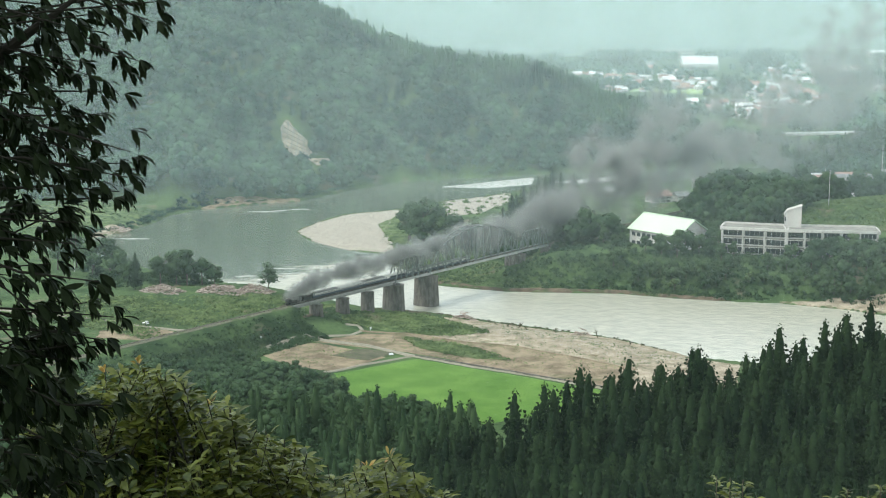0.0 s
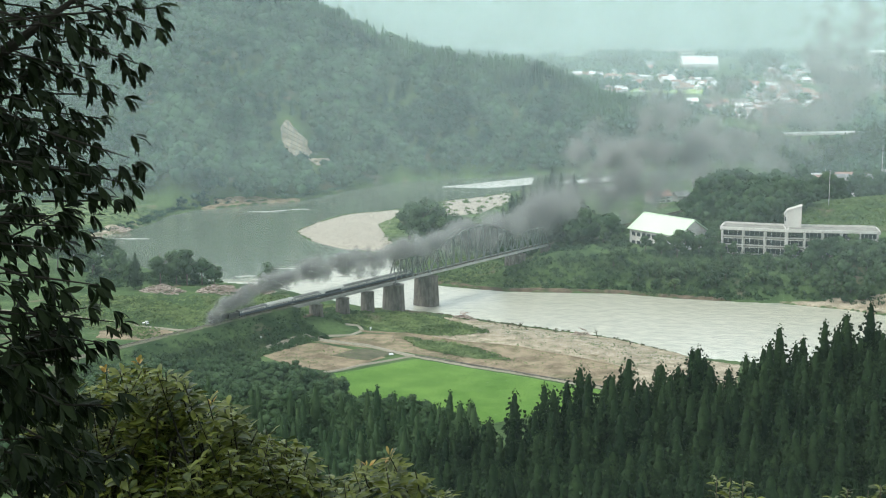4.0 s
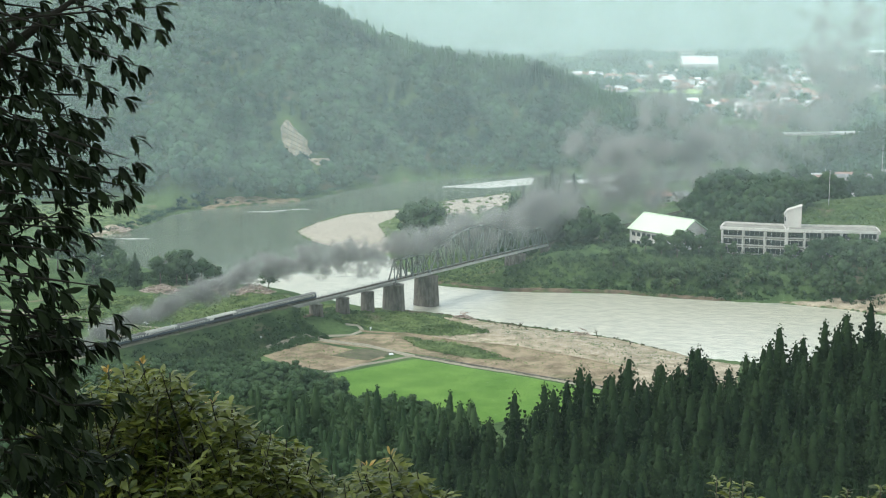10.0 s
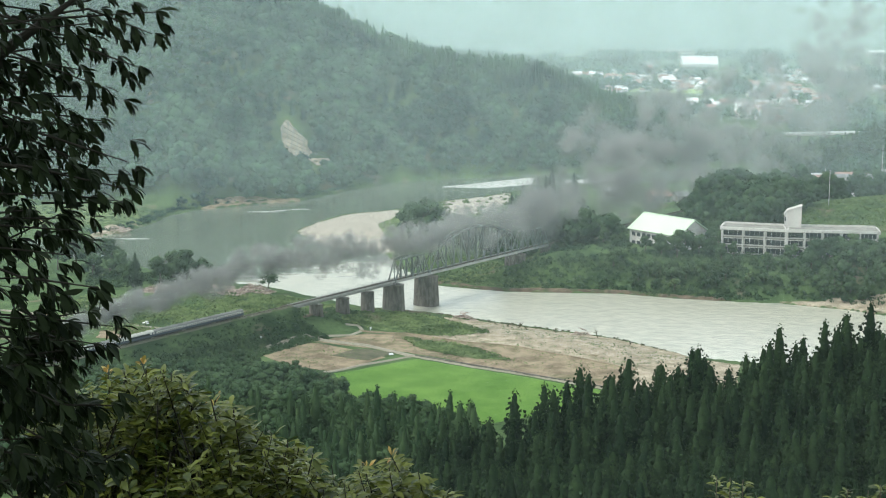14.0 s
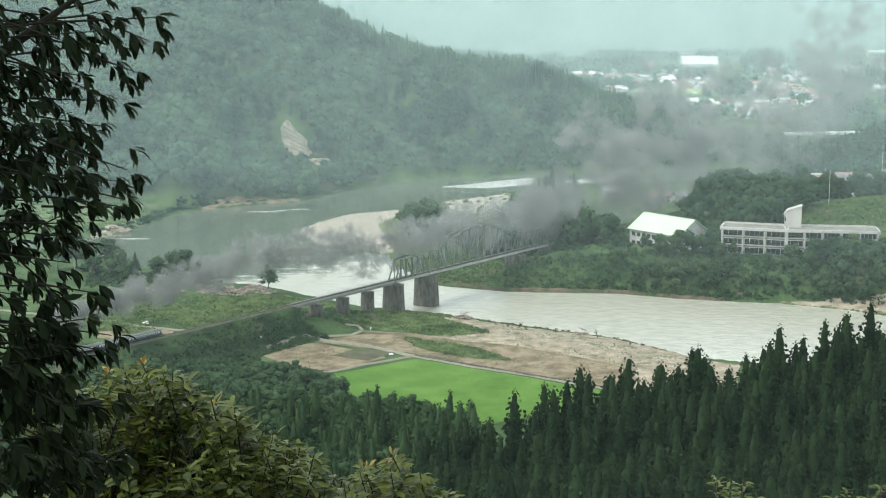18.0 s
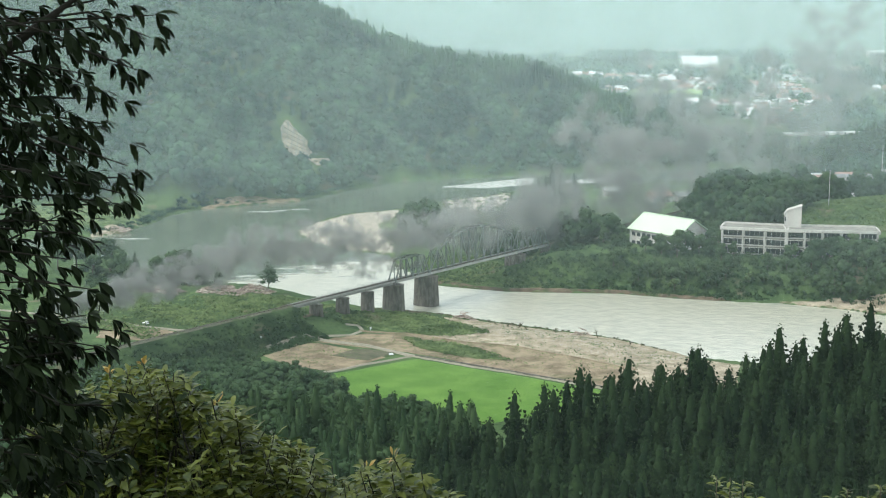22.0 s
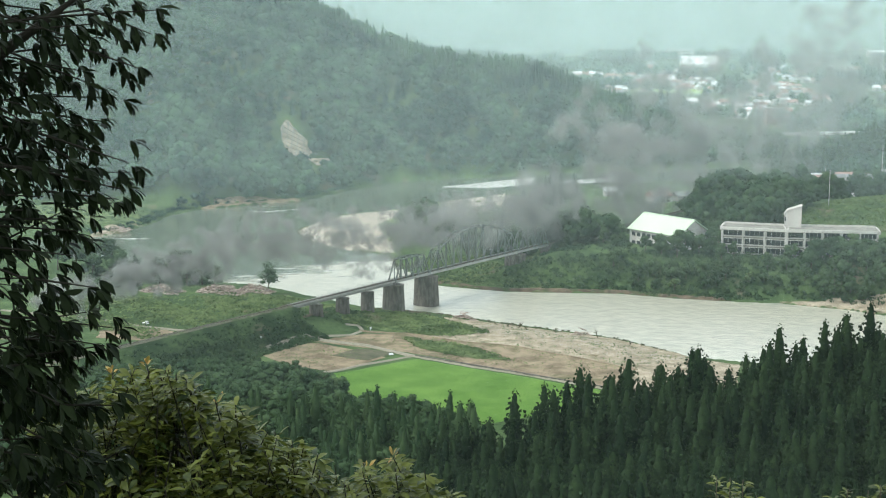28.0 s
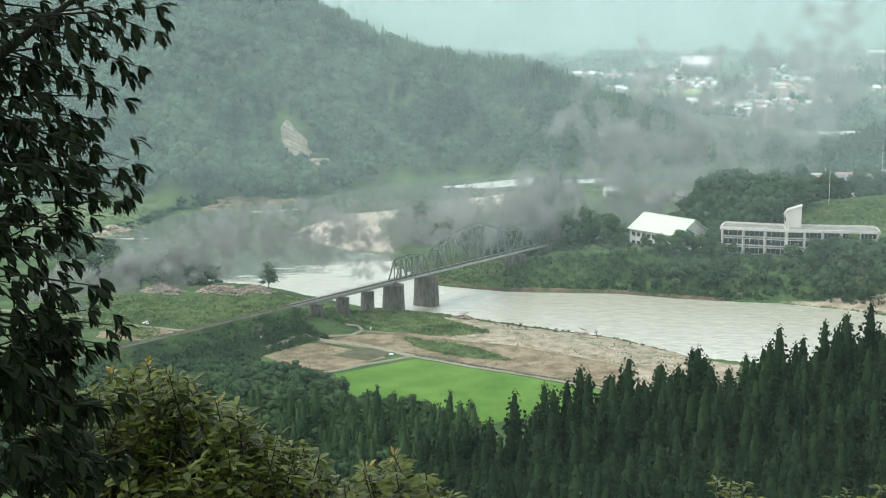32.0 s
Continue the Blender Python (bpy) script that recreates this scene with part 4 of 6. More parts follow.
for name, sel, shapes, lab in (("broadleaf_wood", rest[wy[rest] > 615], LIGHT_CROWNS, "leafy wood on the slope below the railway"), ("mixed_wood", rest[wy[rest] <= 615], LIGHT_CROWNS + [cedar_shape(20.0, 4.0, 50, 5, RNG, 0.8, 13, 7) for i in range(3)], "dark mixed wood of broadleaf trees and cedars")):
    tagged(part(name, spread_copies(shapes, wx[sel], wy[sel], land(wx[sel], wy[sel]) - 0.2, wscale[sel], RNG), M_BROAD), lab, "wood", kind="stuff")

# woods of the ridge beyond the river
def on_ridge(x, y):
    foot = np.interp(x, [-330, -226, -150, -84, 0, 121, 300], [1350, 1310, 1355, 1450, 1522, 1575, 1640])
    gap = ((x + 135) / 25) ** 2 + ((y - 1458) / 37) ** 2 < 1
    return (y < 1790) & (bank_distance(x, y, FAR_BANK) > 6) & ((y > foot - 28) | (x > -215)) & (y > 1300) & ~inside(x, y, NEAR_BANK + FAR_BANK + INNER_BANK) & (bank_distance(x, y, FAR_BANK) < bank_distance(x, y, INNER_BANK)) & ~((x < -222) & (y < 1335)) & (np.abs(x) < 0.31 * y) & ~gap


hx, hy = scatter(-520, 330, 1290, 1800, 11.5, RNG, on_ridge)
FAR_CROWNS = [crown_shape(13.0, 8.0, 98, RNG, 1.0, 0.2, 7, 0.8) for i in range(6)]
FAR_CHEAP = [crown_shape(11.0, 7.0, 20, RNG, 1.2, 0.2, 5, 0.95) for i in range(4)]
FAR_CEDARS = [cedar_shape(19.0, 4.4, 26, 2, RNG, 1.0, 7, 6) for i in range(3)]
hz = land(hx, hy)
conifer = (ripple(hx, hy, 0.018, 5.0) > 0.5) | ((hy > 1665) & (hx > -150))
bare = hz < 0.5
for name, sel, shapes, lab in (("ridge_wood", ~conifer & ~bare, FAR_CROWNS, "rounded broadleaf crowns covering the ridge beyond the river"), ("ridge_cedars", conifer & ~bare, FAR_CEDARS + FAR_CROWNS[:2], "pointed cedars along the ridge beyond the river")):
    tagged(part(name, spread_copies(shapes, hx[sel], hy[sel], hz[sel] - 0.5, RNG.uniform(0.85, 1.75, sel.sum()) ** 1.5 * (0.52 if shapes is not FAR_CROWNS else 1.0) * np.clip(bank_distance(hx[sel], hy[sel], FAR_BANK) / 26, 0.75, 1), RNG), M_FARWOOD), lab, "wood", kind="stuff")

kx, ky = scatter(-160, 330, 1672, 1765, 6.2, RNG, lambda x, y: (np.abs(y - 1718) < 46) & (RNG.uniform(0, 1, x.shape) < 0.8))
tagged(part("crest_cedars", spread_copies(FAR_CEDARS, kx, ky, land(kx, ky) - 0.5, RNG.uniform(0.5, 0.85, len(kx)), RNG), M_FARWOOD), "serrated rows of cedars along the ridge's crest", "wood", kind="stuff")

# ---- fields, paths and shores ----
patch("paddy_field", [(-54, 738), (-14, 770), (33, 738), (77, 706), (53, 670), (11, 635), (-23, 656), (-47, 693)], M_PADDY, "bright green paddy field of young rice", 0.45, 0.4, category="paddy field", kind="structure")
patch("bare_field", [(-92, 773), (-75, 801), (-66, 804), (-46, 789), (-27, 771), (-41, 754), (-55, 740), (-76, 751)], M_DIRT, "bare brown field", 0.25, 0.5)
patch("weedy_plot", [(-57, 773), (-44, 790), (-24, 781), (-37, 762)], M_DRY, "weedy green plot at the edge of the bare field", 0.45, 0.5)
patch("sandy_field", [(18, 806), (38, 793), (66, 770), (92, 749), (77, 716), (42, 747), (28, 780)], M_DIRT, "bare sandy field by the river", 0.25, 1.0)
patch("field_soil", [(-70, 806), (-45, 828), (-10, 822), (20, 815), (60, 790), (118, 772), (104, 735), (82, 706), (33, 742), (0, 768), (-25, 785), (-45, 793)], M_DIRT, "dry bare soil between the fields and the shore", 0.07, 1.0)
patch("sandy_corner", [(84, 752), (126, 786), (150, 768), (136, 706), (98, 690), (80, 704)], M_SAND, "sandy ground running down to the cedars", 0.16, 1.0)
patch("sandy_flat", [(-8, 866), (27, 862), (63, 842), (126, 785), (100, 738), (90, 745), (66, 768), (38, 791), (10, 804), (-10, 820)], M_SAND, "weathered sandy flat between the fields and the shore", 0.1, 1.0)
patch("grass_strip", [(-21, 813), (4, 802), (24, 779), (34, 763), (10, 770), (-12, 791)], M_GRASS, "strip of long green grass", 0.35, 1.5)
patch("river_meadow", [(-52, 845), (-34, 885), (-13, 885), (7, 855), (26, 825), (0, 818), (-25, 828)], M_GRASS, "green river meadow beside the bridge piers", 0.35, 1.5)
patch("pebble_beach", [(-4, 884), (33, 865), (66, 845), (95, 825), (129, 787), (100, 745), (90, 762), (45, 808), (10, 826)], M_SAND, "pale pebble beach along the river", 0.2, 1.5)
patch("shingle_bar", [(-113, 1193), (-100, 1238), (-80, 1278), (-37, 1309), (-29, 1259), (-41, 1201), (-33, 1093), (-66, 1107), (-97, 1148)], M_SHINGLE, "pale shingle bar in the river bend", 0.35, 1.5)
patch("shingle_grass", [(-52, 1220), (-36, 1271), (-20, 1206), (-22, 1127), (-39, 1139)], M_GRASS, "green grass growing behind the shingle bar", 0.7, 2.0)
patch("sand_shore", [(200, 926), (230, 923), (262, 910), (295, 893), (258, 886), (231, 905)], M_SAND, "sandy shore at the foot of the terrace", 0.3, 1.5)
patch("pale_shore", [(-207, 1306), (-190, 1338), (-156, 1355), (-124, 1371), (-126, 1352), (-165, 1334)], M_DIRT, "pale eroded shore below the ridge", 0.4, 4.0)
patch("driftwood_shore", [(-266, 1160), (-258, 1213), (-240, 1206), (-240, 1180)], M_SAND, "pale shore with stranded wood", 0.4, 1.5)
patch("far_meadow", [(-360, 1303), (-292, 1335), (-246, 1290), (-238, 1229), (-258, 1206), (-320, 1184)], M_GRASS, "light green meadow on the far shore", 0.4, 2.0)
patch("stony_flat", [(-2, 1365), (23, 1397), (62, 1416), (56, 1337), (30, 1278), (3, 1256)], M_SHINGLE, "stony flat with low bushes", 0.35, 2.0)
patch("fallow_field", [(-186, 845), (-147, 832), (-133, 819), (-151, 803), (-182, 806)], M_DIRT, "fallow field beside the railway", 0.3, 1.0)
patch("upstream_shoal", [(-5, 1455), (52, 1500), (91, 1531), (85, 1475), (40, 1447)], M_FOAM, "white water over a shoal upstream", 0.9, 2.0, flat=-0.6)
patch("rapid", [(98, 1490), (150, 1520), (176, 1545), (165, 1500), (130, 1482)], M_FOAM, "bright rapids upstream of the bend", 0.9, 2.0, flat=-0.6)
for k, (x, y, w, d) in enumerate(((-150, 1300, 16, 1.6), (-120, 1314, 9, 1.2), (-128, 1013, 9, 1.2), (-96, 1022, 14, 1.2), (-76, 1032, 12, 1.2), (-110, 1003, 14, 1.3), (-232, 1162, 18, 1.4), (-60, 1012, 14, 1.2), (-135, 1306, 7, 1.0), (-105, 1040, 10, 1.0))):
    patch("foam_streak", [(x - w, y - 1), (x, y - d), (x + w, y), (x + 2, y + d)], M_FOAM, "thin white streak of rough water", 0.9, 0.8, 40, 5, flat=-0.6)
ribbon("farm_track", [(-99, 768), (-89, 789), (-71, 812), (-40, 796), (-15, 773), (12, 754), (41, 735), (82, 704)], 4.4, M_PATH, "pale gravel farm track round the paddy", 0.7)
ribbon("field_ridge", [(-57, 736), (-40, 754), (-14, 773)], 2.2, M_PATH, "low earth ridge between the fields", 0.65)
ribbon("field_path", [(-71, 812), (-49, 820), (-43, 831), (-46, 840), (-54, 838)], 2.6, M_PATH, "winding path by the bridge", 0.6)
ribbon("shore_path", [(-45, 830), (-32, 826), (-12, 819), (10, 805), (38, 793), (66, 770), (95, 744)], 2.6, M_DIRT, "sandy path along the shore", 0.6)
ribbon("valley_road", [(-330, 905), (-200, 863), (-180, 854), (-161, 840), (-129, 826)], 4.0, M_PATH, "narrow pale road behind the railway", 0.5)
ribbon("eroded_bank", [(-4, 990), (20, 971), (40, 964.5), (75, 960.5), (109, 957.5), (142, 943), (172, 934)], 7.0, M_BANK, "dark eroded bank at the water's edge", 0.5)
ribbon("earth_scarp", [(-112, 800), (-104, 812), (-92, 824), (-78, 836), (-68, 850)], 11.0, M_BANK, "bare brown earth scarp under the railway embankment", 0.7)
# retaining edge of the paddy
wall_line = [(-14, 771.5), (33, 739.5), (80, 706)]
g = Geo()
for (ax, ay), (bx, by) in zip(wall_line[:-1], wall_line[1:]):
    g.beam((ax, ay, ground_at(ax, ay) + 0.5), (bx, by, ground_at(bx, by) + 0.5), 0.5, 1.4)
tagged(part("field_wall", g, M_CONCRETE), "low concrete retaining wall along the paddy", "wall", kind="structure")


def tufted(name, material, label, pts, size, rng, height=0.5):
    """Uneven growth of grass or weeds scattered on the land."""
    x, y = pts
    z = land(x, y) + 0.35
    c = np.stack([x, y, z + rng.uniform(0, height, len(x))], 1)
    o = rng.normal(0, 0.12, (len(x), 3)) + np.array((0, -0.25, 1.0))
    v, f = leafy(c, o, size, rng, 0.0, 1.0, 0.42)
    return tagged(part(name, (v, f), material), label, "grass", kind="stuff")


def band(line, lo, hi, n, rng):
    """Random points within lo to hi metres beside a line."""
    o = np.array(line, float)
    run = np.concatenate([[0], np.cumsum(np.hypot(*np.diff(o, axis=0).T))])
    t = rng.uniform(0, run[-1], n)
    x, y = np.interp(t, run, o[:, 0]), np.interp(t, run, o[:, 1])
    x2, y2 = np.interp(t + 1, run, o[:, 0]), np.interp(t + 1, run, o[:, 1])
    dx, dy = x2 - x, y2 - y
    l = np.hypot(dx, dy) + 1e-6
    k = rng.uniform(lo, hi, n)
    return x - dy / l * k, y + dx / l * k


def within(outline, n, rng, clump=0.0):
    o = np.array(outline)
    x = rng.uniform(o[:, 0].min(), o[:, 0].max(), n * 3)
    y = rng.uniform(o[:, 1].min(), o[:, 1].max(), n * 3)
    ok = inside(x, y, outline)
    if clump:
        ok &= ripple(x, y, clump, 1.0) > rng.uniform(-0.7, 0.5, len(x))
    return x[ok][:n], y[ok][:n]


RG = np.random.default_rng(21)
MEADOW = [(-56, 845), (-40, 890), (-13, 884), (7, 855), (26, 825), (0, 816), (-25, 826)]
STRIP = [(-22, 814), (4, 803), (25, 779), (35, 762), (10, 769), (-13, 791)]
LEFT_LAND = [(-215, 922), (-150, 922), (-92, 928), (-60, 902), (-68, 885), (-150, 800), (-215, 850)]
tufted("meadow_grass", M_GRASS, "long grass and weeds on the river meadow", within(MEADOW, 4200, RG, 0.1), 0.8, RG, 0.9)
tufted("field_weeds", M_GRASS, "scattered weeds on the bare and sandy fields", within([(-92, 773), (-66, 804), (-20, 815), (27, 860), (63, 841), (124, 780), (95, 745), (40, 745), (-20, 780), (-50, 745)], 3200, RG, 0.12), 0.42, RG, 0.3)
tufted("strip_grass", M_GRASS, "rank grass on the strip between the fields", within(STRIP, 2600, RG, 0.1), 0.75, RG, 0.8)
tufted("bank_grass", M_GRASS, "rough green growth between the railway and the river", within(LEFT_LAND, 8000, RG, 0.06), 1.0, RG, 1.0)


def shrub_shape(r, n, rng, size):
    d = rng.normal(0, 1, (n, 3))
    d[:, 2] = np.abs(d[:, 2])
    d /= np.linalg.norm(d, axis=1, keepdims=True)
    c = d * r * rng.uniform(0.6, 1.1, (n, 1)) * np.array((1, 1, 0.85))
    return leafy(c, d, size, rng)


SHRUBS = [shrub_shape(1.6, 46, RG, 0.5) for i in range(5)]


def bushes(name, label, pts, rng, material=None, lo=0.6, hi=1.4):
    x, y = pts
    tagged(part(name, spread_copies(SHRUBS, x, y, land(x, y) - 0.2, rng.uniform(lo, hi, len(x)), rng), material or M_BROAD), label, "scrub", kind="stuff")


TRACK_LINE = [on_track(-90), on_track(92)]
bushes("embankment_scrub", "dense green scrub on the railway embankment's slope", band(TRACK_LINE, -24, -9, 900, RG), RG, M_BROAD, 0.7, 1.5)
bushes("trackside_scrub", "low scrub just below the railway", band(TRACK_LINE, -10, -4.2, 320, RG), RG, M_BROAD, 0.35, 0.8)
bushes("track_weeds", "light green weeds along the railway", band(TRACK_LINE, 4, 17, 330, RG), RG, M_LIGHTLEAF, 0.3, 0.7)
bushes("west_shore_scrub", "straggling dry bushes along the near shore", band([(-47, 905), (1, 886), (36, 864), (67, 844), (95, 825), (126, 786)], -3, 3, 150, RG), RG, M_DRY, 0.25, 0.8)
bushes("bridge_foot_scrub", "rough scrub at the foot of the bridge approach", within([(-78, 836), (-50, 838), (-42, 880), (-62, 902), (-82, 872)], 240, RG), RG, M_BROAD, 0.35, 1.0)
bushes("river_land_scrub", "clumps of weeds between the railway and the river", within(LEFT_LAND, 420, RG, 0.05), RG, M_LIGHTLEAF, 0.25, 0.8)
bushes("river_land_thicket", "dark thickets between the railway and the river", within([(-225, 1000), (-140, 990), (-150, 962), (-220, 950)], 150, RG), RG, M_BROAD, 1.0, 2.2)
bushes("meadow_scrub", "weedy clumps on the river meadow", within(MEADOW, 150, RG, 0.1), RG, M_LIGHTLEAF, 0.2, 0.6)
bushes("strip_scrub", "weedy clumps on the grass strip", within(STRIP, 90, RG, 0.1), RG, M_LIGHTLEAF, 0.2, 0.55)
bushes("stony_flat_scrub", "pale bushes scattered on the stony flat", within([(-30, 1180), (-2, 1365), (30, 1400), (70, 1416), (60, 1330), (35, 1200), (0, 1120)], 130, RG), RG, M_LIGHTLEAF, 0.8, 2.0)
bushes("weed_patches", "patches of low weeds on the pebble beach and fields", within([(10, 826), (45, 808), (92, 764), (120, 780), (60, 840), (10, 858)], 90, RG), RG, M_GRASS, 0.15, 0.45)

bushes("far_meadow_scrub", "rough bushes and weeds on the far meadow", within([(-360, 1303), (-292, 1335), (-246, 1290), (-238, 1229), (-258, 1206), (-320, 1184)], 260, RG), RG, M_LIGHTLEAF, 0.4, 1.5)
bushes("far_shore_scrub", "dark bushes along the far shore", band([(-264, 1176), (-245, 1197), (-230, 1242), (-226, 1282), (-207, 1314), (-161, 1349), (-124, 1372), (-84, 1446), (-45, 1503)], -1, 9, 260, RG), RG, M_FARWOOD, 0.6, 1.8)
bushes("bar_edge_scrub", "pale brush along the inner edge of the shingle bar", within([(-50, 1120), (-30, 1100), (-20, 1180), (-30, 1260), (-48, 1230), (-44, 1170)], 110, RG), RG, M_LIGHTLEAF, 0.4, 1.3)
# stones of the shingle bar and the beach
STONE = [np.array([(0, 0, 0.5), (0.5, 0, 0), (0.1, 0.45, 0.05), (-0.5, 0.1, 0), (-0.1, -0.5, 0)], float)]
STONE_F = np.array([(0, 1, 2), (0, 2, 3), (0, 3, 4), (0, 4, 1)])


def stones(name, label, pts, lo, hi, rng, material):
    x, y = pts
    tagged(part(name, spread_copies([(STONE[0], STONE_F)], x, y, land(x, y) + 0.3, rng.uniform(lo, hi, len(x)), rng), material), label, "stones", kind="stuff")


M_STONE = surface("river_stones", (0.19, 0.172, 0.14), (0.36, 0.33, 0.275), 0.4, 0.9, 5, island=0.9)
stones("bar_stones", "pale rounded stones covering the shingle bar", within([(-112, 1193), (-100, 1236), (-80, 1274), (-42, 1300), (-38, 1230), (-44, 1180), (-38, 1098), (-66, 1110), (-96, 1150)], 2600, RG), 0.5, 1.6, RG, M_STONE)
stones("beach_stones", "grey stones on the pebble beach", within([(10, 828), (30, 862), (63, 841), (93, 814), (124, 780), (100, 752), (45, 810)], 1800, RG), 0.25, 0.9, RG, M_STONE)


# ---- driftwood ----
def driftwood_heap(x, y, w, d, n, rng):
    g = Geo()
    for i in range(n):
        a = rng.uniform(-0.5, 0.5) + (0 if rng.uniform() < 0.7 else 1.3)
        l = rng.uniform(1.2, 5.0)
        cx_, cy_ = rng.uniform(-w, w), rng.uniform(-d, d)
        h = 4.6 * max(0, 1 - (cx_ / w) ** 2 - (cy_ / d) ** 2) * rng.uniform(0.2, 1)
        dx, dy, dz = math.cos(a) * l / 2, math.sin(a) * l / 2, rng.uniform(-0.5, 0.5)
        g.tube((cx_ - dx, cy_ - dy, h - dz + 0.3), (cx_ + dx, cy_ + dy, h + dz + 0.3), rng.uniform(0.16, 0.4), 5, 0.1)
    t = thing("driftwood_heap", "heap of bleached driftwood stranded on the shore", "driftwood", pose(x, y, ground_at(x, y), 0, 0, -20), "driftwood heaps")
    part("logs", g, M_DRIFT, t)


for x, y, w, d, n in ((-169, 938, 13, 6, 260), (-133, 938, 15, 7, 340), (-114, 943, 11, 5, 220), (-247, 1192, 9, 6, 70), (75, 834, 5, 2, 30), (12, 872, 7, 2, 50)):
    driftwood_heap(x, y, w, d, n, RG)


def driftwood_snag(x, y, h, limbs, lean, rng):
    """A washed-up tree: a leaning stem with bare crooked limbs."""
    t = thing("driftwood_snag", "bare grey tree stranded on the pebble beach", "driftwood", pose(x, y, ground_at(x, y) - 0.2, 0, 0, rng.uniform(0, 360)), "stranded trees")
    part("stem", Geo().tube((0, 0, 0), (lean * h, 0, h), 0.32, 7, 0.08), M_DRY, t)
    for i in range(limbs):
        k = rng.uniform(0.25, 0.95)
        a, l = rng.uniform(0, 6.28), h * rng.uniform(0.3, 0.6)
        p = Vector((lean * h * k, 0, h * k))
        q = p + Vector((l * math.cos(a), l * math.sin(a), l * rng.uniform(0.1, 0.8)))
        g = Geo().tube(p, q, 0.13, 5, 0.05)
        for j in range(3):
            b, m = rng.uniform(0, 6.28), l * 0.4
            o = p.lerp(q, rng.uniform(0.4, 0.9))
            g.tube(o, o + Vector((m * math.cos(b), m * math.sin(b), m * 0.5)), 0.06, 4, 0.02)
        part("limb", g, M_DRY, t)


for x, y, h, limbs, lean in ((83, 826, 5.5, 5, 0.35), (36, 850, 3.2, 9, 0.9), (41, 847, 3.6, 10, -0.8), (46, 845, 2.6, 8, 1.2), (30, 854, 2.5, 8, 0.7), (-8, 880, 2.4, 8, 1.0), (4, 874, 2.2, 8, -1.1), (62, 840, 2.0, 7, 1.3), (98, 812, 2.0, 6, 1.1)):
    driftwood_snag(x, y, h, limbs, lean, RG)


# ---- single trees and copses of the valley ----
for i, (x, y, s) in enumerate(((-175, 962, 1.0), (-166, 968, 1.15), (-158, 960, 1.1), (-150, 968, 1.0), (-143, 972, 0.75), (-205, 985, 1.0), (-214, 1000, 1.1), (-226, 1008, 1.2), (-240, 1020, 1.2), (-196, 975, 0.7), (-250, 1010, 1.1), (-222, 985, 0.9))):
    broad_tree(x, y, s * 1.95, "broadleaf tree in the copse by the river bend", "trees of the river copse", i, i * 1.3)
cedar_tree(-187, 945, 1.2, "dark conifer beside the driftwood", "", 1)
lone = thing("tree", "lone airy leafy tree on the near shore", "tree", pose(-106, 943, ground_at(-106, 943) - 0.2))
part("crown", crown_shape(20.0, 7.4, 1200, RG, 0.65, 0.14, 18, 0.4), M_BROAD, lone)
part("trunk", trunk_shape(19.0, 0.4, random.Random(3), 8, 5.5), M_BARK, lone)
for i, (x, y, s) in enumerate(((-15, 1140, 1.3), (-5, 1150, 1.25), (-24, 1150, 1.15), (3, 1140, 1.05), (-14, 1128, 1.0), (-2, 1130, 0.95), (-25, 1138, 0.95), (8, 1150, 0.95), (-12, 1160, 1.3))):
    broad_tree(x, y, s * 2.3, "large rounded tree on the inner river bank", "large trees by the shingle bar", i, i * 2.0)
for i, (x, y, s) in enumerate(((53, 1206, 0.95), (57, 1216, 1.05), (63, 1226, 1.1), (70, 1240, 1.15), (76, 1256, 1.2), (84, 1284, 1.25), (90, 1294, 1.3), (66, 1212, 0.9), (98, 1306, 1.1), (112, 1340, 1.1), (82, 1262, 1.1), (46, 1200, 0.7), (60, 1200, 0.8), (72, 1226, 0.9))):
    cedar_tree(x, y, s * 1.25, "dark cedar in the grove beyond the bridge", "cedars beyond the bridge", i, i * 1.1)


def terrace_wood(x, y):
    rx, ry = x - ORIGIN[0], y - ORIGIN[1]
    n, s = rx * ACROSS[0] + ry * ACROSS[1], rx * ALONG[0] + ry * ALONG[1]
    di = bank_distance(x, y, INNER_BANK)
    house = inside(x, y, [(108, 968), (168, 962), (172, 1050), (112, 1050)]) | inside(x, y, [(168, 966), (310, 958), (310, 1040), (168, 1040)])
    clear = inside(x, y, [(215, 1040), (330, 1040), (380, 1120), (330, 1150), (262, 1112)])
    yard = inside(x, y, [(255, 1150), (420, 1150), (460, 1290), (270, 1290)])
    return ~((s < 345) & (n < 58)) & ((n > -6) | ((s > 330) & (n > -75))) & (np.abs(n) > 7) & (di > 7) & ~house & ~clear & ~yard & ~((y > 1045) & (x < 0.158 * y) & (x > 0.098 * y)) & (x < 0.3 * y + 15) & ~wet_at(x, y)


def wet_at(x, y):
    return inside(x, y, NEAR_BANK + FAR_BANK + INNER_BANK)


tx, ty = scatter(20, 360, 905, 1190, 8.6, RG, terrace_wood)
tsz = RG.uniform(0.9, 2.15, len(tx)) * np.clip(bank_distance(tx, ty, INNER_BANK) / 20, 0.35, 1)
tsz = np.where((tx > 168) & (tx < 222) & (ty < 990), np.minimum(tsz * 0.6, 0.98), tsz)
tsz = np.where((tx > 222) & (ty < 985), np.minimum(tsz, 1.5), tsz)
front = bank_distance(tx, ty, INNER_BANK) < 60
pick = np.flatnonzero(front)[:280]
for i, j in enumerate(pick):
    broad_tree(tx[j], ty[j], tsz[j], "leafy tree on the slope below the school", "trees of the terrace slope", i, RG.uniform(0, 6.28), pale=RG.uniform() < 0.1)
rest = np.setdiff1d(np.arange(len(tx)), pick)
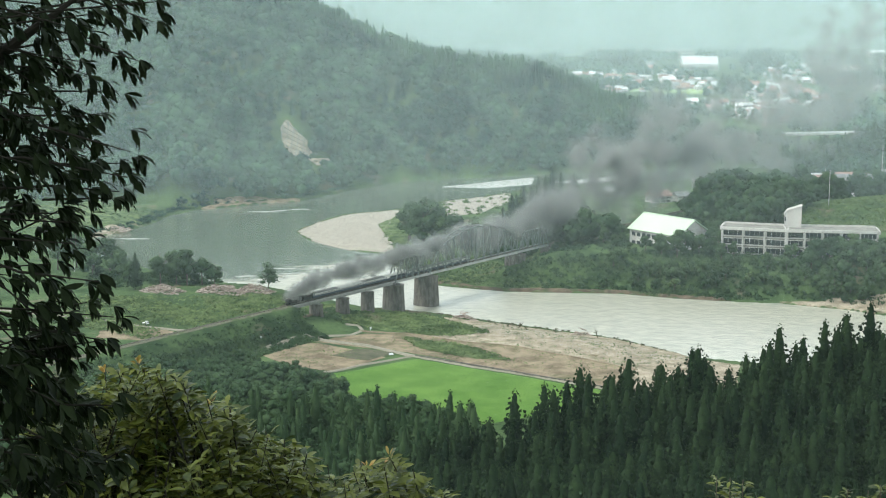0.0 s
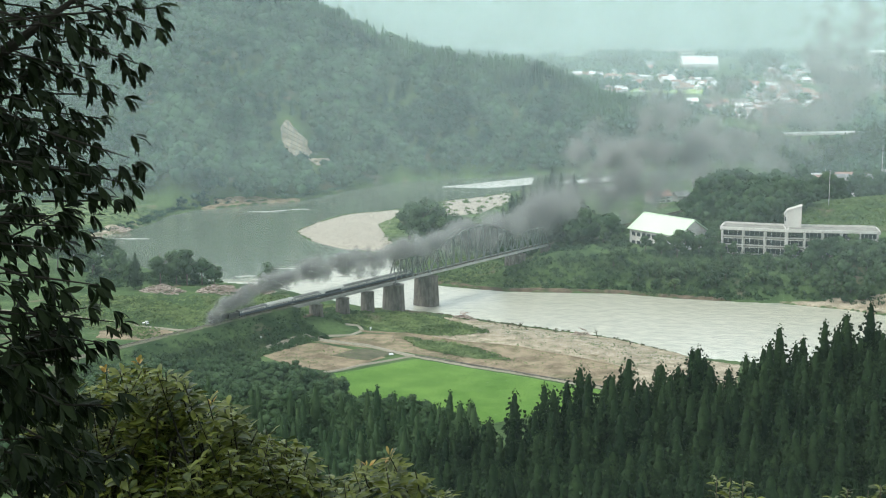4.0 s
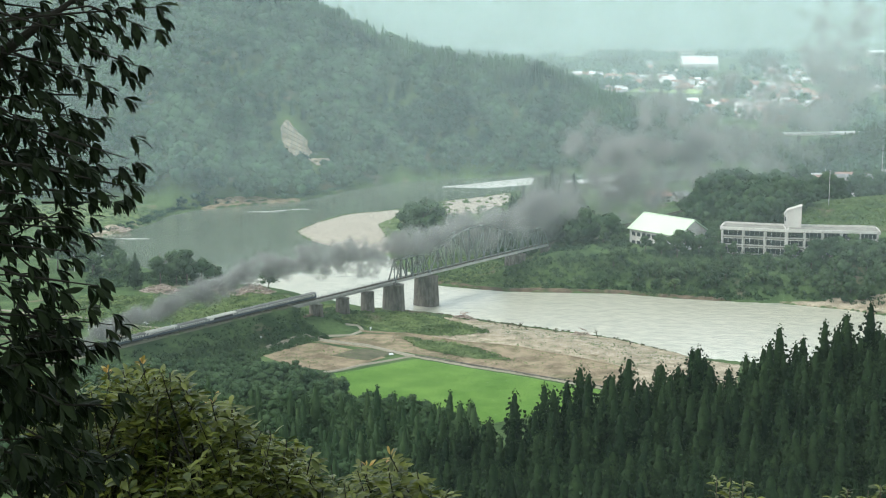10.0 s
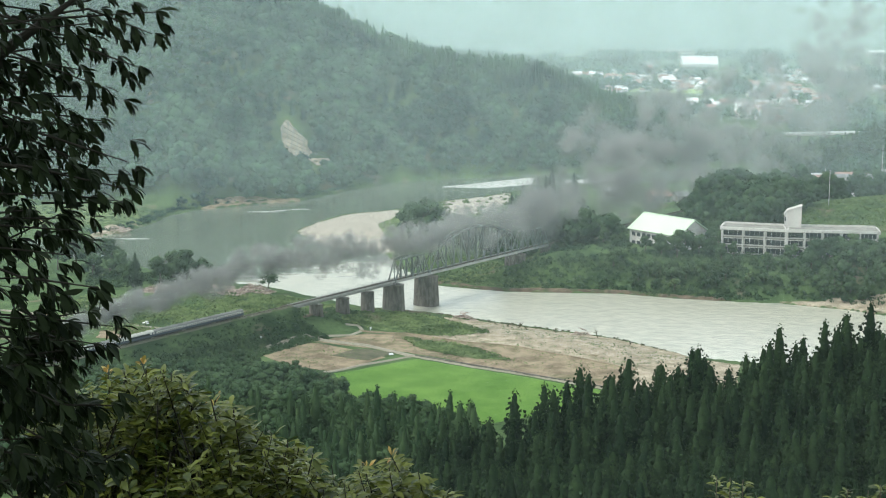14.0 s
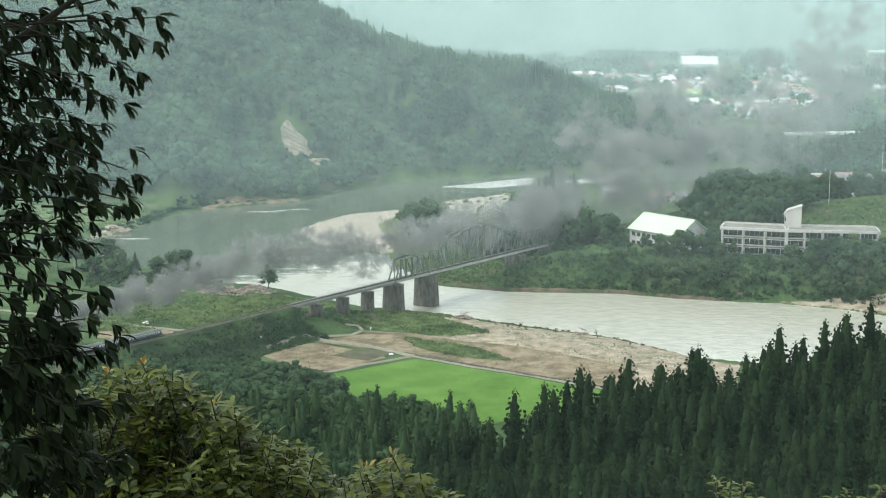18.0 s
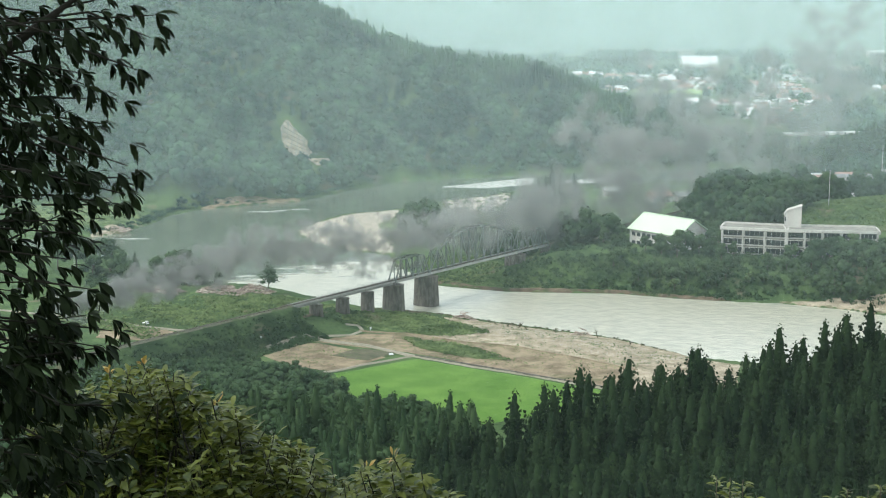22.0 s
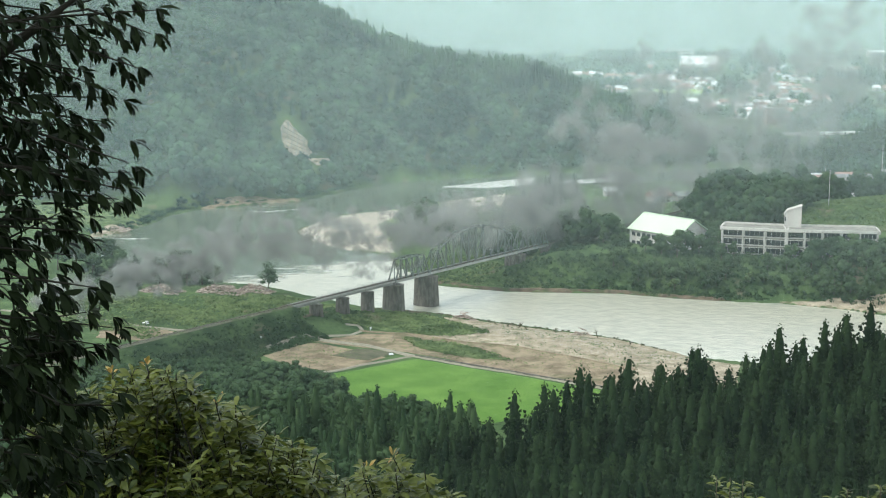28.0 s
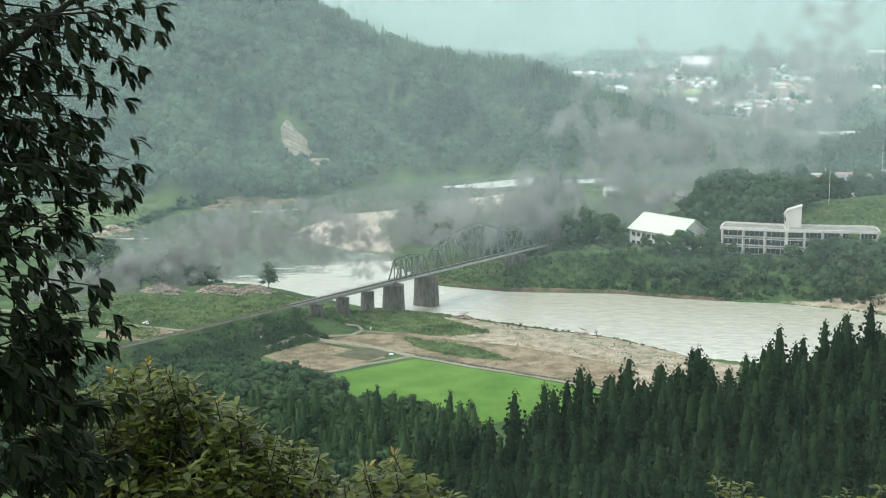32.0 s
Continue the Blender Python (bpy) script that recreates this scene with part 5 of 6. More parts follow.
tagged(part("terrace_wood", spread_copies(LIGHT_CROWNS, tx[rest], ty[rest], land(tx[rest], ty[rest]) - 0.3, tsz[rest] * 1.1, RG), M_BROAD), "green woods behind the school", "wood", kind="stuff")
sx, sy = scatter(40, 330, 880, 985, 2.8, RG, lambda x, y: ~wet_at(x, y) & (bank_distance(x, y, INNER_BANK) < 48) & (bank_distance(x, y, INNER_BANK) > np.where(x < 118, 4.0, 0.8)) & ((x < 195) | (bank_distance(x, y, INNER_BANK) > 8)))
bushes("slope_scrub", "tangled green scrub down to the water", (np.concatenate([sx[::2], sx[3::4]]), np.concatenate([sy[::2], sy[3::4]])), RG, M_BROAD, 0.7, 1.6)
bushes("slope_brambles", "lighter green brambles on the terrace slope", (sx[1::7][sx[1::7] < 128], sy[1::7][sx[1::7] < 128]), RG, M_LIGHTLEAF, 0.6, 1.5)
bx, by = scatter(60, 420, 1140, 1500, 9.0, RG, lambda x, y: ~wet_at(x, y) & ~((x > 0.118 * y) & (x < 0.158 * y) & (y < 1350)) & ~((x > 0.155 * y) & (x < 0.178 * y) & (y > 1250) & (y < 1425)) & ~((x > 245) & (y > 1125) & (y < 1330)) & ~inside(x, y, [(168, 1265), (250, 1265), (262, 1470), (150, 1470)]) & (ripple(x, y, 0.03, 2.0) > -0.75) & ((x - ORIGIN[0]) * ACROSS[0] + (y - ORIGIN[1]) * ACROSS[1] > 8))
tagged(part("knoll_wood", spread_copies(FAR_CROWNS, bx, by, land(bx, by) - 0.3, RG.uniform(0.6, 1.1, len(bx)), RG), M_FARWOOD), "woods on the knolls behind the school", "wood", kind="stuff")
bx, by = scatter(305, 540, 1400, 1540, 8.0, RG, lambda x, y: ~wet_at(x, y))
tagged(part("dark_grove", spread_copies(FAR_CHEAP + FAR_CROWNS[:2] + FAR_CEDARS[:1], bx, by, land(bx, by) - 0.3, RG.uniform(1.0, 1.6, len(bx)), RG), M_CEDAR), "dark grove on the bluff before the town", "wood", kind="stuff")
for i, (x, y, s) in enumerate(((128, 985, 0.8), (137, 978, 1.0), (146, 972, 1.2), (152, 978, 1.3), (160, 975, 1.0), (166, 968, 0.9), (172, 962, 0.8), (118, 990, 0.6), (174, 985, 1.1), (172, 1000, 1.2), (177, 1012, 1.3), (168, 1045, 1.2), (180, 1035, 1.2), (110, 1000, 0.9), (104, 1012, 1.2))):
    broad_tree(x, y, s * (1.35 if y < 990 else 1.05), "leafy tree before the gymnasium", "trees before the gymnasium", i, i * 1.7)
bushes("terrace_foot_scrub", "rough green scrub where the bridge meets the terrace", within([(50, 985), (122, 968), (122, 1045), (66, 1070), (44, 1040)], 420, RG), RG, M_BROAD, 0.5, 1.5)
for i, (x, y, s) in enumerate(((172, 1062, 1.5), (180, 1082, 1.7), (165, 1078, 1.3), (152, 1072, 1.2), (188, 1098, 1.8), (112, 1062, 1.5), (100, 1075, 1.6), (90, 1062, 1.4), (106, 1090, 1.7), (122, 1075, 1.2))):
    broad_tree(x, y, s, "leafy tree behind the gymnasium", "trees behind the gymnasium", i, i * 1.9)
LANDING = [(-6, 986), (28, 972), (62, 968), (60, 1010), (48, 1060), (10, 1075), (-20, 1050)]
bushes("landing_scrub", "low green scrub on the bank under the bridge", within(LANDING, 420, RG, 0.06), RG, M_BROAD, 0.35, 1.0)
tufted("landing_grass", M_GRASS, "rank grass on the bank under the bridge", within(LANDING, 2600, RG, 0.08), 0.8, RG, 0.9)
# the green mound beside the school
mx, my_ = within([(225, 1040), (330, 1040), (380, 1120), (330, 1150), (262, 1112)], 5200, RG)
bushes("mound_scrub", "lush green scrub covering the mound", (mx[:420], my_[:420]), RG, M_LIGHTLEAF, 0.6, 1.4)
tufted("mound_grass", M_GRASS, "rank green growth covering the mound", (mx, my_), 0.8, RG, 1.0)
# trees on the plain round the town
px_, py_ = scatter(-300, 1300, 1660, 3500, 20.0, RG, lambda x, y: (ripple(x, y, 0.009, 6.0) + 0.4 * ripple(x, y, 0.03, 3.0) > 0.12) & (np.abs(x) < 0.32 * y) & ~wet_at(x, y))
keep = (land(px_, py_) < 25) & ~inside(px_, py_, [(260, 2250), (350, 2900), (900, 3300), (700, 2200), (480, 1950)]) | (RG.uniform(0, 1, len(px_)) < 0.22)
tagged(part("plain_woods", spread_copies(FAR_CHEAP, px_[keep], py_[keep], land(px_[keep], py_[keep]) - 0.5, RG.uniform(1.2, 2.0, keep.sum()), RG), M_FARWOOD), "belts of trees on the plain round the town", "wood", kind="stuff")

patch("far_paddy", [(200, 2760), (300, 2700), (330, 2860), (300, 3010), (215, 3020)], M_RICE, "pale green paddy fields before the far town", 0.8, 3.0)
patch("far_grass", [(300, 2560), (420, 2500), (440, 2640), (330, 2700)], M_RICE, "light green fields among the houses", 0.8, 3.0)
# dark groves among the town's houses
for gx, gy, rx, ry, n in ((292, 2090, 36, 40, 70), (462, 2520, 24, 40, 45), (640, 3180, 46, 50, 80), (345, 3120, 45, 40, 45), (520, 2050, 40, 40, 40), (700, 2700, 60, 50, 50)):
    a, q = RG.uniform(0, 6.28, n), np.sqrt(RG.uniform(0, 1, n))
    x, y = gx + rx * q * np.cos(a), gy + ry * q * np.sin(a)
    tagged(part("town_grove", spread_copies(FAR_CEDARS[:2] + FAR_CROWNS[:3], x, y, land(x, y) - 0.5, RG.uniform(1.2, 2.0, n), RG), M_CEDAR), "dark grove of tall trees among the houses", "grove", kind="stuff")

# bank protection on the ridge: a sprayed slope with a grid of concrete beams
SCAR = [(-152, 1477), (-147, 1490), (-126, 1478), (-121, 1460), (-126, 1446), (-137, 1439), (-149, 1458)]
sl = patch("slope_protection", SCAR, M_SAND, "pale sprayed concrete slope on the ridge", 0.6, 1.0)
for k in range(7):
    y = 1448 + k * 6.0
    xs = [x for x in np.arange(-154, -118, 1.0) if inside(np.array([x]), np.array([y]), SCAR)[0]]
    if len(xs) > 3:
        g = Geo()
        for a, b in zip(xs[:-3:3], xs[3::3]):
            g.beam((a, y, ground_at(a, y) + 0.75), (b, y, ground_at(b, y) + 0.75), 0.7, 0.6)
        part("beam", g, M_SLAB, sl)
for x in np.arange(-150, -120, 5.0):
    ys = [y for y in np.arange(1436, 1492, 1.0) if inside(np.array([x]), np.array([y]), SCAR)[0]]
    if len(ys) > 6:
        g = Geo()
        for a, b in zip(ys[:-3:3], ys[3::3]):
            g.beam((x, a, ground_at(x, a) + 0.75), (x, b, ground_at(x, b) + 0.75), 0.7, 0.6)
        part("beam", g, M_SLAB, sl)
patch("slope_road", [(-128, 1446), (-120, 1452), (-101, 1473), (-99, 1467), (-116, 1445)], M_SAND, "short pale road below the protected slope", 0.6, 0.5)


# ---- buildings ----
def window_rows(parent, width, y, z, n, w, h, material=None, name="window"):
    for i in range(n):
        part(name, Geo().box((-width / 2 + (i + 0.5) * width / n, y, z), (w, 0.12, h)), material or M_WINDOW, parent)


def house(x, y, w, d, h, roof, label, turn=0.0, storeys=2, wall=None, z=None, name="house", group="houses of the town", pitch=0.35, windows=3):
    z = ground_at(x, y) - 0.3 if z is None else z
    ho = thing(name, label, "house" if name == "house" else "building", pose(x, y, z, 0, 0, turn), group)
    part("wall", Geo().box((0, 0, 0), (w, d, h)), wall or M_WALL, ho)
    rise = d * pitch
    e = 0.6
    part("roof", Geo().prism([(-d / 2 - e, h - 0.15), (d / 2 + e, h - 0.15), (d / 2 + e, h + 0.12), (0, h + rise), (-d / 2 - e, h + 0.12)], "x", -w / 2 - e, w / 2 + e), roof, ho)
    for k in range(storeys):
        zz = 0.9 + k * (h / storeys)
        window_rows(ho, w * 0.86, -d / 2 - 0.05, zz, windows, w * 0.6 / windows, h / storeys * 0.45)
    part("door", Geo().box((w * 0.3, -d / 2 - 0.06, 0.1), (1.1, 0.14, 2.1)), M_UNDER, ho)
    return ho


def school():
    z0, top, flo = 21.2, 39.4, 5.4
    for (ax, ay), (bx, by), bays, left in (((174, 976), (212, 964), 3, True), ((212, 964), (267, 957), 5, False)):
        w = math.hypot(bx - ax, by - ay)
        turn = math.degrees(math.atan2(by - ay, bx - ax))
        base = min(ground_at(ax, ay), ground_at(bx, by), z0) - 1
        sc = thing("school_wing", "weathered white three-storey concrete school wing with balconies", "school building", pose((ax + bx) / 2, (ay + by) / 2, 0, 0, 0, turn), "wings of the school")
        part("core", Geo().box((0, 9.7, base), (w - 0.2, 11.2, top - 2.4 - base)), M_WALL, sc)
        part("roof_slab", Geo().box((0, 7.2, top - 2.5), (w, 18.0, 1.5)), M_SLAB, sc, "stained flat roof")
        g = Geo()
        g.box((0, -1.7, top - 2.3), (w + 1.6, 0.7, 1.7))
        part("front_parapet", g, M_WALL, sc, "broad white roof parapet")
        part("back_parapet", Geo().box((0, 16.1, top - 1.2), (w, 0.5, 1.3)), M_WALL, sc)
        for sx in (-1, 1):
            part("side_parapet", Geo().box((sx * (w / 2 + 0.5), 7, top - 2.6), (0.6, 18.4, 2.2)), M_WALL, sc)
        part("end_wall", Geo().box((-w / 2 + 0.3, 6.9, base), (0.7, 16.0, top - 2.6 - base)), M_WALL, sc, "plain white end wall")
        for k in range(3):
            z = z0 + k * flo
            part("balcony_slab", Geo().box((0, 1.2, z - 0.25), (w - 0.6, 5.4, 0.35)), M_WALL, sc)
            for i in range(bays):
                bw = w / bays
                x = -w / 2 + (i + 0.5) * bw
                part("balcony_rail", Geo().box((x, -1.35, z), (bw - 1.0, 0.18, 1.0)), M_SLAB, sc, "stained balcony parapet")
                part("hand_rail", Geo().box((x, -1.35, z + 1.25), (bw - 0.9, 0.12, 0.14)), M_WALL, sc, "white balcony rail")
                for q in (-1, 1):
                    wi = part("window", Geo().box((x + q * bw * 0.22, 4.02, z + 0.9), (bw * 0.43, 0.12, 3.4)), M_WINDOW, sc)
                    part("frame", Geo().box((x + q * bw * 0.22, 3.92, z + 0.9), (0.14, 0.1, 3.4)), M_WHITE, wi)
        for i in range(bays + 1):
            x = -w / 2 + i * w / bays
            part("column", Geo().box((min(max(x, -w / 2 + 0.5), w / 2 - 0.5), -1.2, base), (0.9, 0.9, top - 2.6 - base)), M_WALL, sc)
    tw = thing("stair_tower", "white stair tower with a slanting top on the school roof", "tower", pose(218.5, 977, 36.5, 0, 0, -12), "")
    part("shaft", Geo().prism([(-5.2, 0), (5.2, 0), (5.2, 15.0), (-3.4, 12.0), (-5.2, 9.5)], "y", -3.5, 3.5), M_WALL, tw)
    part("coping", Geo().prism([(5.5, 15.2), (5.5, 15.8), (-3.7, 12.7), (-5.7, 9.8), (-5.4, 9.4), (-3.4, 12.1)], "y", -3.8, 3.8), M_WALL, tw)
    part("louvre", Geo().box((-4.6, -3.56, 5.5), (0.9, 0.12, 3.0)), M_WINDOW, tw)


school()


def gym():
    gy = thing("gymnasium", "school gymnasium with a pale green metal gable roof", "gymnasium", pose(146, 1010, 20.0, 0, 0, -51))
    h, L, B = 11.0, 44.0, 28.0
    part("wall", Geo().prism([(-B / 2, 0), (B / 2, 0), (B / 2, h), (0, h + 8.2), (-B / 2, h)], "x", -L / 2 + 0.6, L / 2 - 0.6), M_WALL, gy)
    for sy in (-1, 1):
        g = Geo()
        g.prism([(sy * (B / 2 + 1.2), h - 0.5), (0, h + 8.6), (0, h + 9.1), (sy * (B / 2 + 1.3), h)], "x", -L / 2 - 0.6, L / 2 + 0.6)
        ro = part("roof", g, M_GYMROOF, gy, "pale green standing-seam roof")
        for i in range(20):
            x = -L / 2 + i * L / 19
            part("seam", Geo().beam((x, sy * (B / 2 + 1.2), h + 0.05), (x, 0.02 * sy, h + 9.15), 0.1, 0.16), M_GYMROOF, ro)
    part("ridge_cap", Geo().box((0, 0, h + 8.9), (L + 1.4, 0.9, 0.4)), M_GYMROOF, gy)
    for sy in (-1, 1):
        window_rows(gy, L - 4, sy * (B / 2 + 0.05), 6.5, 9, 3.0, 2.6)
        window_rows(gy, L - 4, sy * (B / 2 + 0.05), 1.2, 9, 3.0, 2.2)
    for i in range(5):
        part("end_window", Geo().box((L / 2 - 0.55, -9 + i * 4.5, 6.2), (0.14, 2.6, 2.4)), M_WINDOW, gy)


gym()

HR = random.Random(12)
near_houses = [(300, 1262, 24, 12, 6.4, M_REDROOF, "two-storey pale house with a faded red roof", 6), (288, 1290, 15, 8, 3.4, M_REDROOF, "low house with a faded red roof", 10), (318, 1225, 14, 9, 4.8, M_TIN, "small white house with a silver roof", -18), (335, 1300, 20, 9, 4.2, M_REDROOF, "long house with a dull red roof", 4), (352, 1278, 13, 9, 4.6, M_GREYROOF, "house with a grey tiled roof", 12), (322, 1350, 15, 10, 5.2, M_REDROOF, "house with a rusty red roof among trees", 20), (345, 1225, 13, 8, 4.0, M_TIN, "low building with a pale roof", -8), (352, 1240, 10, 7, 3.4, M_REDROOF, "low shed with a dull red roof", 14), (326, 1282, 11, 8, 4.6, M_GREYROOF, "grey-roofed house beside utility poles", -6), (368, 1268, 13, 8, 5.0, M_TIN, "pale metal-roofed house by the road", 8), (312, 1308, 12, 8, 5.0, M_TIN, "white-walled house with a pale roof", 18), (375, 1320, 14, 9, 5.0, M_GREYROOF, "small house with a grey roof", 0), (185, 1345, 19, 13, 6.0, M_REDROOF, "house with a broad red roof", 28), (205, 1352, 13, 10, 5.0, M_GREYROOF, "grey-roofed house beside the red one", 24), (228, 1372, 14, 10, 5.5, M_TIN, "house with a pale blue-grey roof", 12), (236, 1425, 17, 10, 6.0, M_TIN, "white house with a bright metal roof", 8), (150, 1385, 16, 10, 5.0, M_TIN, "long pale shed near the river", 5)]
for x, y, w, d, h, roof, lab, turn in near_houses:
    house(x, y, w, d, h, roof, lab, turn, 2 if h > 4.2 else 1, group="houses behind the school")

big = [(498, 3350, 58, 20, 20, M_WALL, M_TIN, "white three-storey public building in the far town", 4, 3, 0.05, 9), (507, 3150, 70, 30, 11, M_WALL, M_WHITE, "large hall with a bright white roof in the far town", 3, 1, 0.5, 8), (430, 2990, 52, 18, 9, M_CREAM, M_CREAM, "long cream building in the far town", 2, 2, 0.2, 9), (387, 2730, 24, 18, 6, M_WALL, M_WHITE, "house with a bright white roof", 25, 2, 0.5, 3), (411, 1985, 15, 14, 22, M_REDROOF, M_GREYROOF, "brick-red tower building with pale uprights", 10, 5, 0.05, 4), (441, 2015, 40, 14, 9, M_REDROOF, M_REDROOF, "long brick-red building in the town", 6, 2, 0.15, 8), (690, 3340, 40, 20, 10, M_WALL, M_WHITE, "low white building standing by the town", 0, 2, 0.2, 6), (902, 3320, 34, 18, 9, M_WALL, M_WHITE, "white building at the foot of the hills", 5, 2, 0.2, 5)]
for x, y, w, d, h, wall, roof, lab, turn, st, pitch, nw in big:
    house(x, y, w, d, h, roof, lab, turn, st, wall, name="town_building", group="large buildings of the town", pitch=pitch, windows=nw)

roofs = [(M_TIN, "far house with a silver roof"), (M_REDROOF, "far house with a dull red roof"), (M_REDROOF, "far house with a dull red roof"), (M_GREYROOF, "far house with a grey roof"), (M_WHITE, "far house with a white roof")]
for x0, x1, y0, y1, n in ((215, 345, 2450, 2950, 38), (330, 470, 2550, 2900, 34), (350, 440, 2050, 2300, 14), (470, 580, 2250, 2750, 40), (580, 720, 2750, 3150, 24), (270, 420, 2950, 3300, 16), (700, 900, 2500, 3200, 14), (410, 470, 2120, 2300, 10)):
    for k in range(int(n * 1.6)):
        x, y = HR.uniform(x0, x1), HR.uniform(y0, y1)
        m, lab = HR.choice(roofs)
        house(x, y, HR.uniform(9, 17), HR.uniform(7, 10), HR.uniform(4, 7), m, lab, HR.choice((0, 90, 15, -20)) + HR.uniform(-8, 8), 2, pitch=HR.uniform(0.3, 0.55), windows=2)

rw = part("road_wall", Geo().beam((322, 1232, ground_at(322, 1232) + 1.0), (372, 1246, ground_at(372, 1246) + 2.2), 0.6, 3.0), M_WALL)
tagged(rw, "pale concrete retaining wall of the road behind the mound", "wall", kind="structure")
# the road bridge upstream
rb = thing("road_bridge", "long white concrete road bridge before the town", "road bridge", pose(390, 1800, 0, 0, 0, 12))
part("deck", Geo().box((0, 0, 14), (200, 9, 2.2)), M_WALL, rb)
for sy in (-1, 1):
    part("parapet", Geo().box((0, sy * 4.4, 16.2), (200, 0.3, 1.1)), M_WHITE, rb)
for i in range(6):
    part("pier", Geo().box((-85 + i * 34, 0, 0), (2.5, 6, 14)), M_CONCRETE, rb)


def utility_pole(x, y, h, arms=2):
    po = thing("utility_pole", "slim concrete utility pole with cross-arms", "utility pole", pose(x, y, ground_at(x, y) - 0.5, 0, 0, HR.uniform(0, 90)), "utility poles")
    part("pole", Geo().tube((0, 0, 0), (0, 0, h), 0.2, 8, 0.13), M_WALL, po)
    for k in range(arms):
        part("cross_arm", Geo().box((0, 0, h - 0.6 - k * 1.0), (2.0, 0.12, 0.12)), M_UNDER, po)
    part("transformer", Geo().tube((0.4, 0, h - 3.4), (0.4, 0, h - 2.4), 0.28, 10), M_SLAB, po)


for x, y, h in ((272, 1105, 26), (234, 1092, 12), (360, 1290, 30), (330, 1262, 12), (316, 1300, 12), (352, 1255, 13), (-238, 1005, 12), (380, 1340, 14), (340, 1246, 13), (362, 1250, 16), (372, 1296, 15), (322, 1254, 12)):
    utility_pole(x, y, h)


def small_truck(x, y, turn):
    tr = thing("small_truck", "small white truck parked on the valley road", "truck", pose(x, y, ground_at(x, y) + 0.5, 0, 0, turn))
    part("cab", Geo().prism([(-0.1, 0.4), (1.3, 0.4), (1.25, 1.0), (0.9, 1.75), (-0.1, 1.75)], "y", -0.72, 0.72), M_WHITE, tr)
    part("bed", Geo().box((-1.15, 0, 0.55), (2.1, 1.45, 0.55)), M_WHITE, tr)
    part("windscreen", Geo().prism([(1.27, 1.02), (1.3, 1.02), (0.95, 1.7), (0.92, 1.7)], "y", -0.6, 0.6), M_WINDOW, tr)
    for sx in (-1.4, 0.8):
        for sy in (-0.65, 0.65):
            w = part("wheel", Geo().tube((sx, sy - 0.08, 0.28), (sx, sy + 0.08, 0.28), 0.28, 12), M_UNDER, tr)
            part("rim", Geo().tube((sx, sy - 0.1, 0.28), (sx, sy + 0.1, 0.28), 0.15, 8), M_TIN, w)


small_truck(-162, 845, -30)
for x, y, h, lab in ((-93, 790, 2.2, "white marker post by the bare field"), (-39, 833, 1.6, "small white sign by the path")):
    po = thing("marker_post", lab, "post", pose(x, y, ground_at(x, y)))
    part("post", Geo().tube((0, 0, -0.3), (0, 0, h), 0.12, 8), M_WHITE, po)
    part("plate", Geo().box((0, -0.1, h - 0.9), (0.9, 0.06, 0.9)), M_WHITE, po)
pi = thing("tarpaulin_heap", "small heap under a white sheet at the field's corner", "heap", pose(-26, 776, ground_at(-26, 776) + 0.3))
part("sheet", Geo().box((0, 0, 0), (2.4, 1.4, 0.7), 0.4, 0.55), M_TIN, pi)

# ---- smoke: soft clouds of fine soot flakes ----
def smoke_matter(name, dark, light, stop):
    """Thin smoke: each flake stops part of the light, less towards its edge."""
    m = surface(name, dark, light, 0.2, 1.0, 4, leaf=0.5, spec=0.0, vary=0.5)
    n, link = m.node_tree.nodes, m.node_tree.links.new
    clear, out = n.new("ShaderNodeBsdfTransparent"), n.new("ShaderNodeMixShader")
    solid = n["Material Output"].inputs["Surface"].links[0].from_socket
    uv = n.new("ShaderNodeTexCoord")
    mid = n.new("ShaderNodeVectorMath")
    mid.operation = "DISTANCE"
    mid.inputs[1].default_value = (0.5, 0.5, 0.0)
    link(uv.outputs["UV"], mid.inputs[0])
    edge = n.new("ShaderNodeMapRange")
    edge.interpolation_type = "SMOOTHSTEP"
    edge.inputs["From Min"].default_value, edge.inputs["From Max"].default_value = 0.49, 0.05
    edge.inputs["To Min"].default_value, edge.inputs["To Max"].default_value = 0.0, stop
    link(mid.outputs["Value"], edge.inputs["Value"])
    link(edge.outputs["Result"], out.inputs["Fac"])
    link(clear.outputs[0], out.inputs[1])
    link(solid, out.inputs[2])
    link(out.outputs[0], n["Material Output"].inputs["Surface"])
    return m


M_SOOT = smoke_matter("fresh_coal_smoke", (0.17, 0.172, 0.165), (0.28, 0.282, 0.27), 0.22)
M_SMOKE = smoke_matter("coal_smoke", (0.29, 0.297, 0.285), (0.42, 0.428, 0.41), 0.18)
M_THIN = smoke_matter("thin_coal_smoke", (0.34, 0.348, 0.332), (0.46, 0.468, 0.45), 0.1)
scene.cycles.transparent_max_bounces = 96
SR = np.random.default_rng(33)


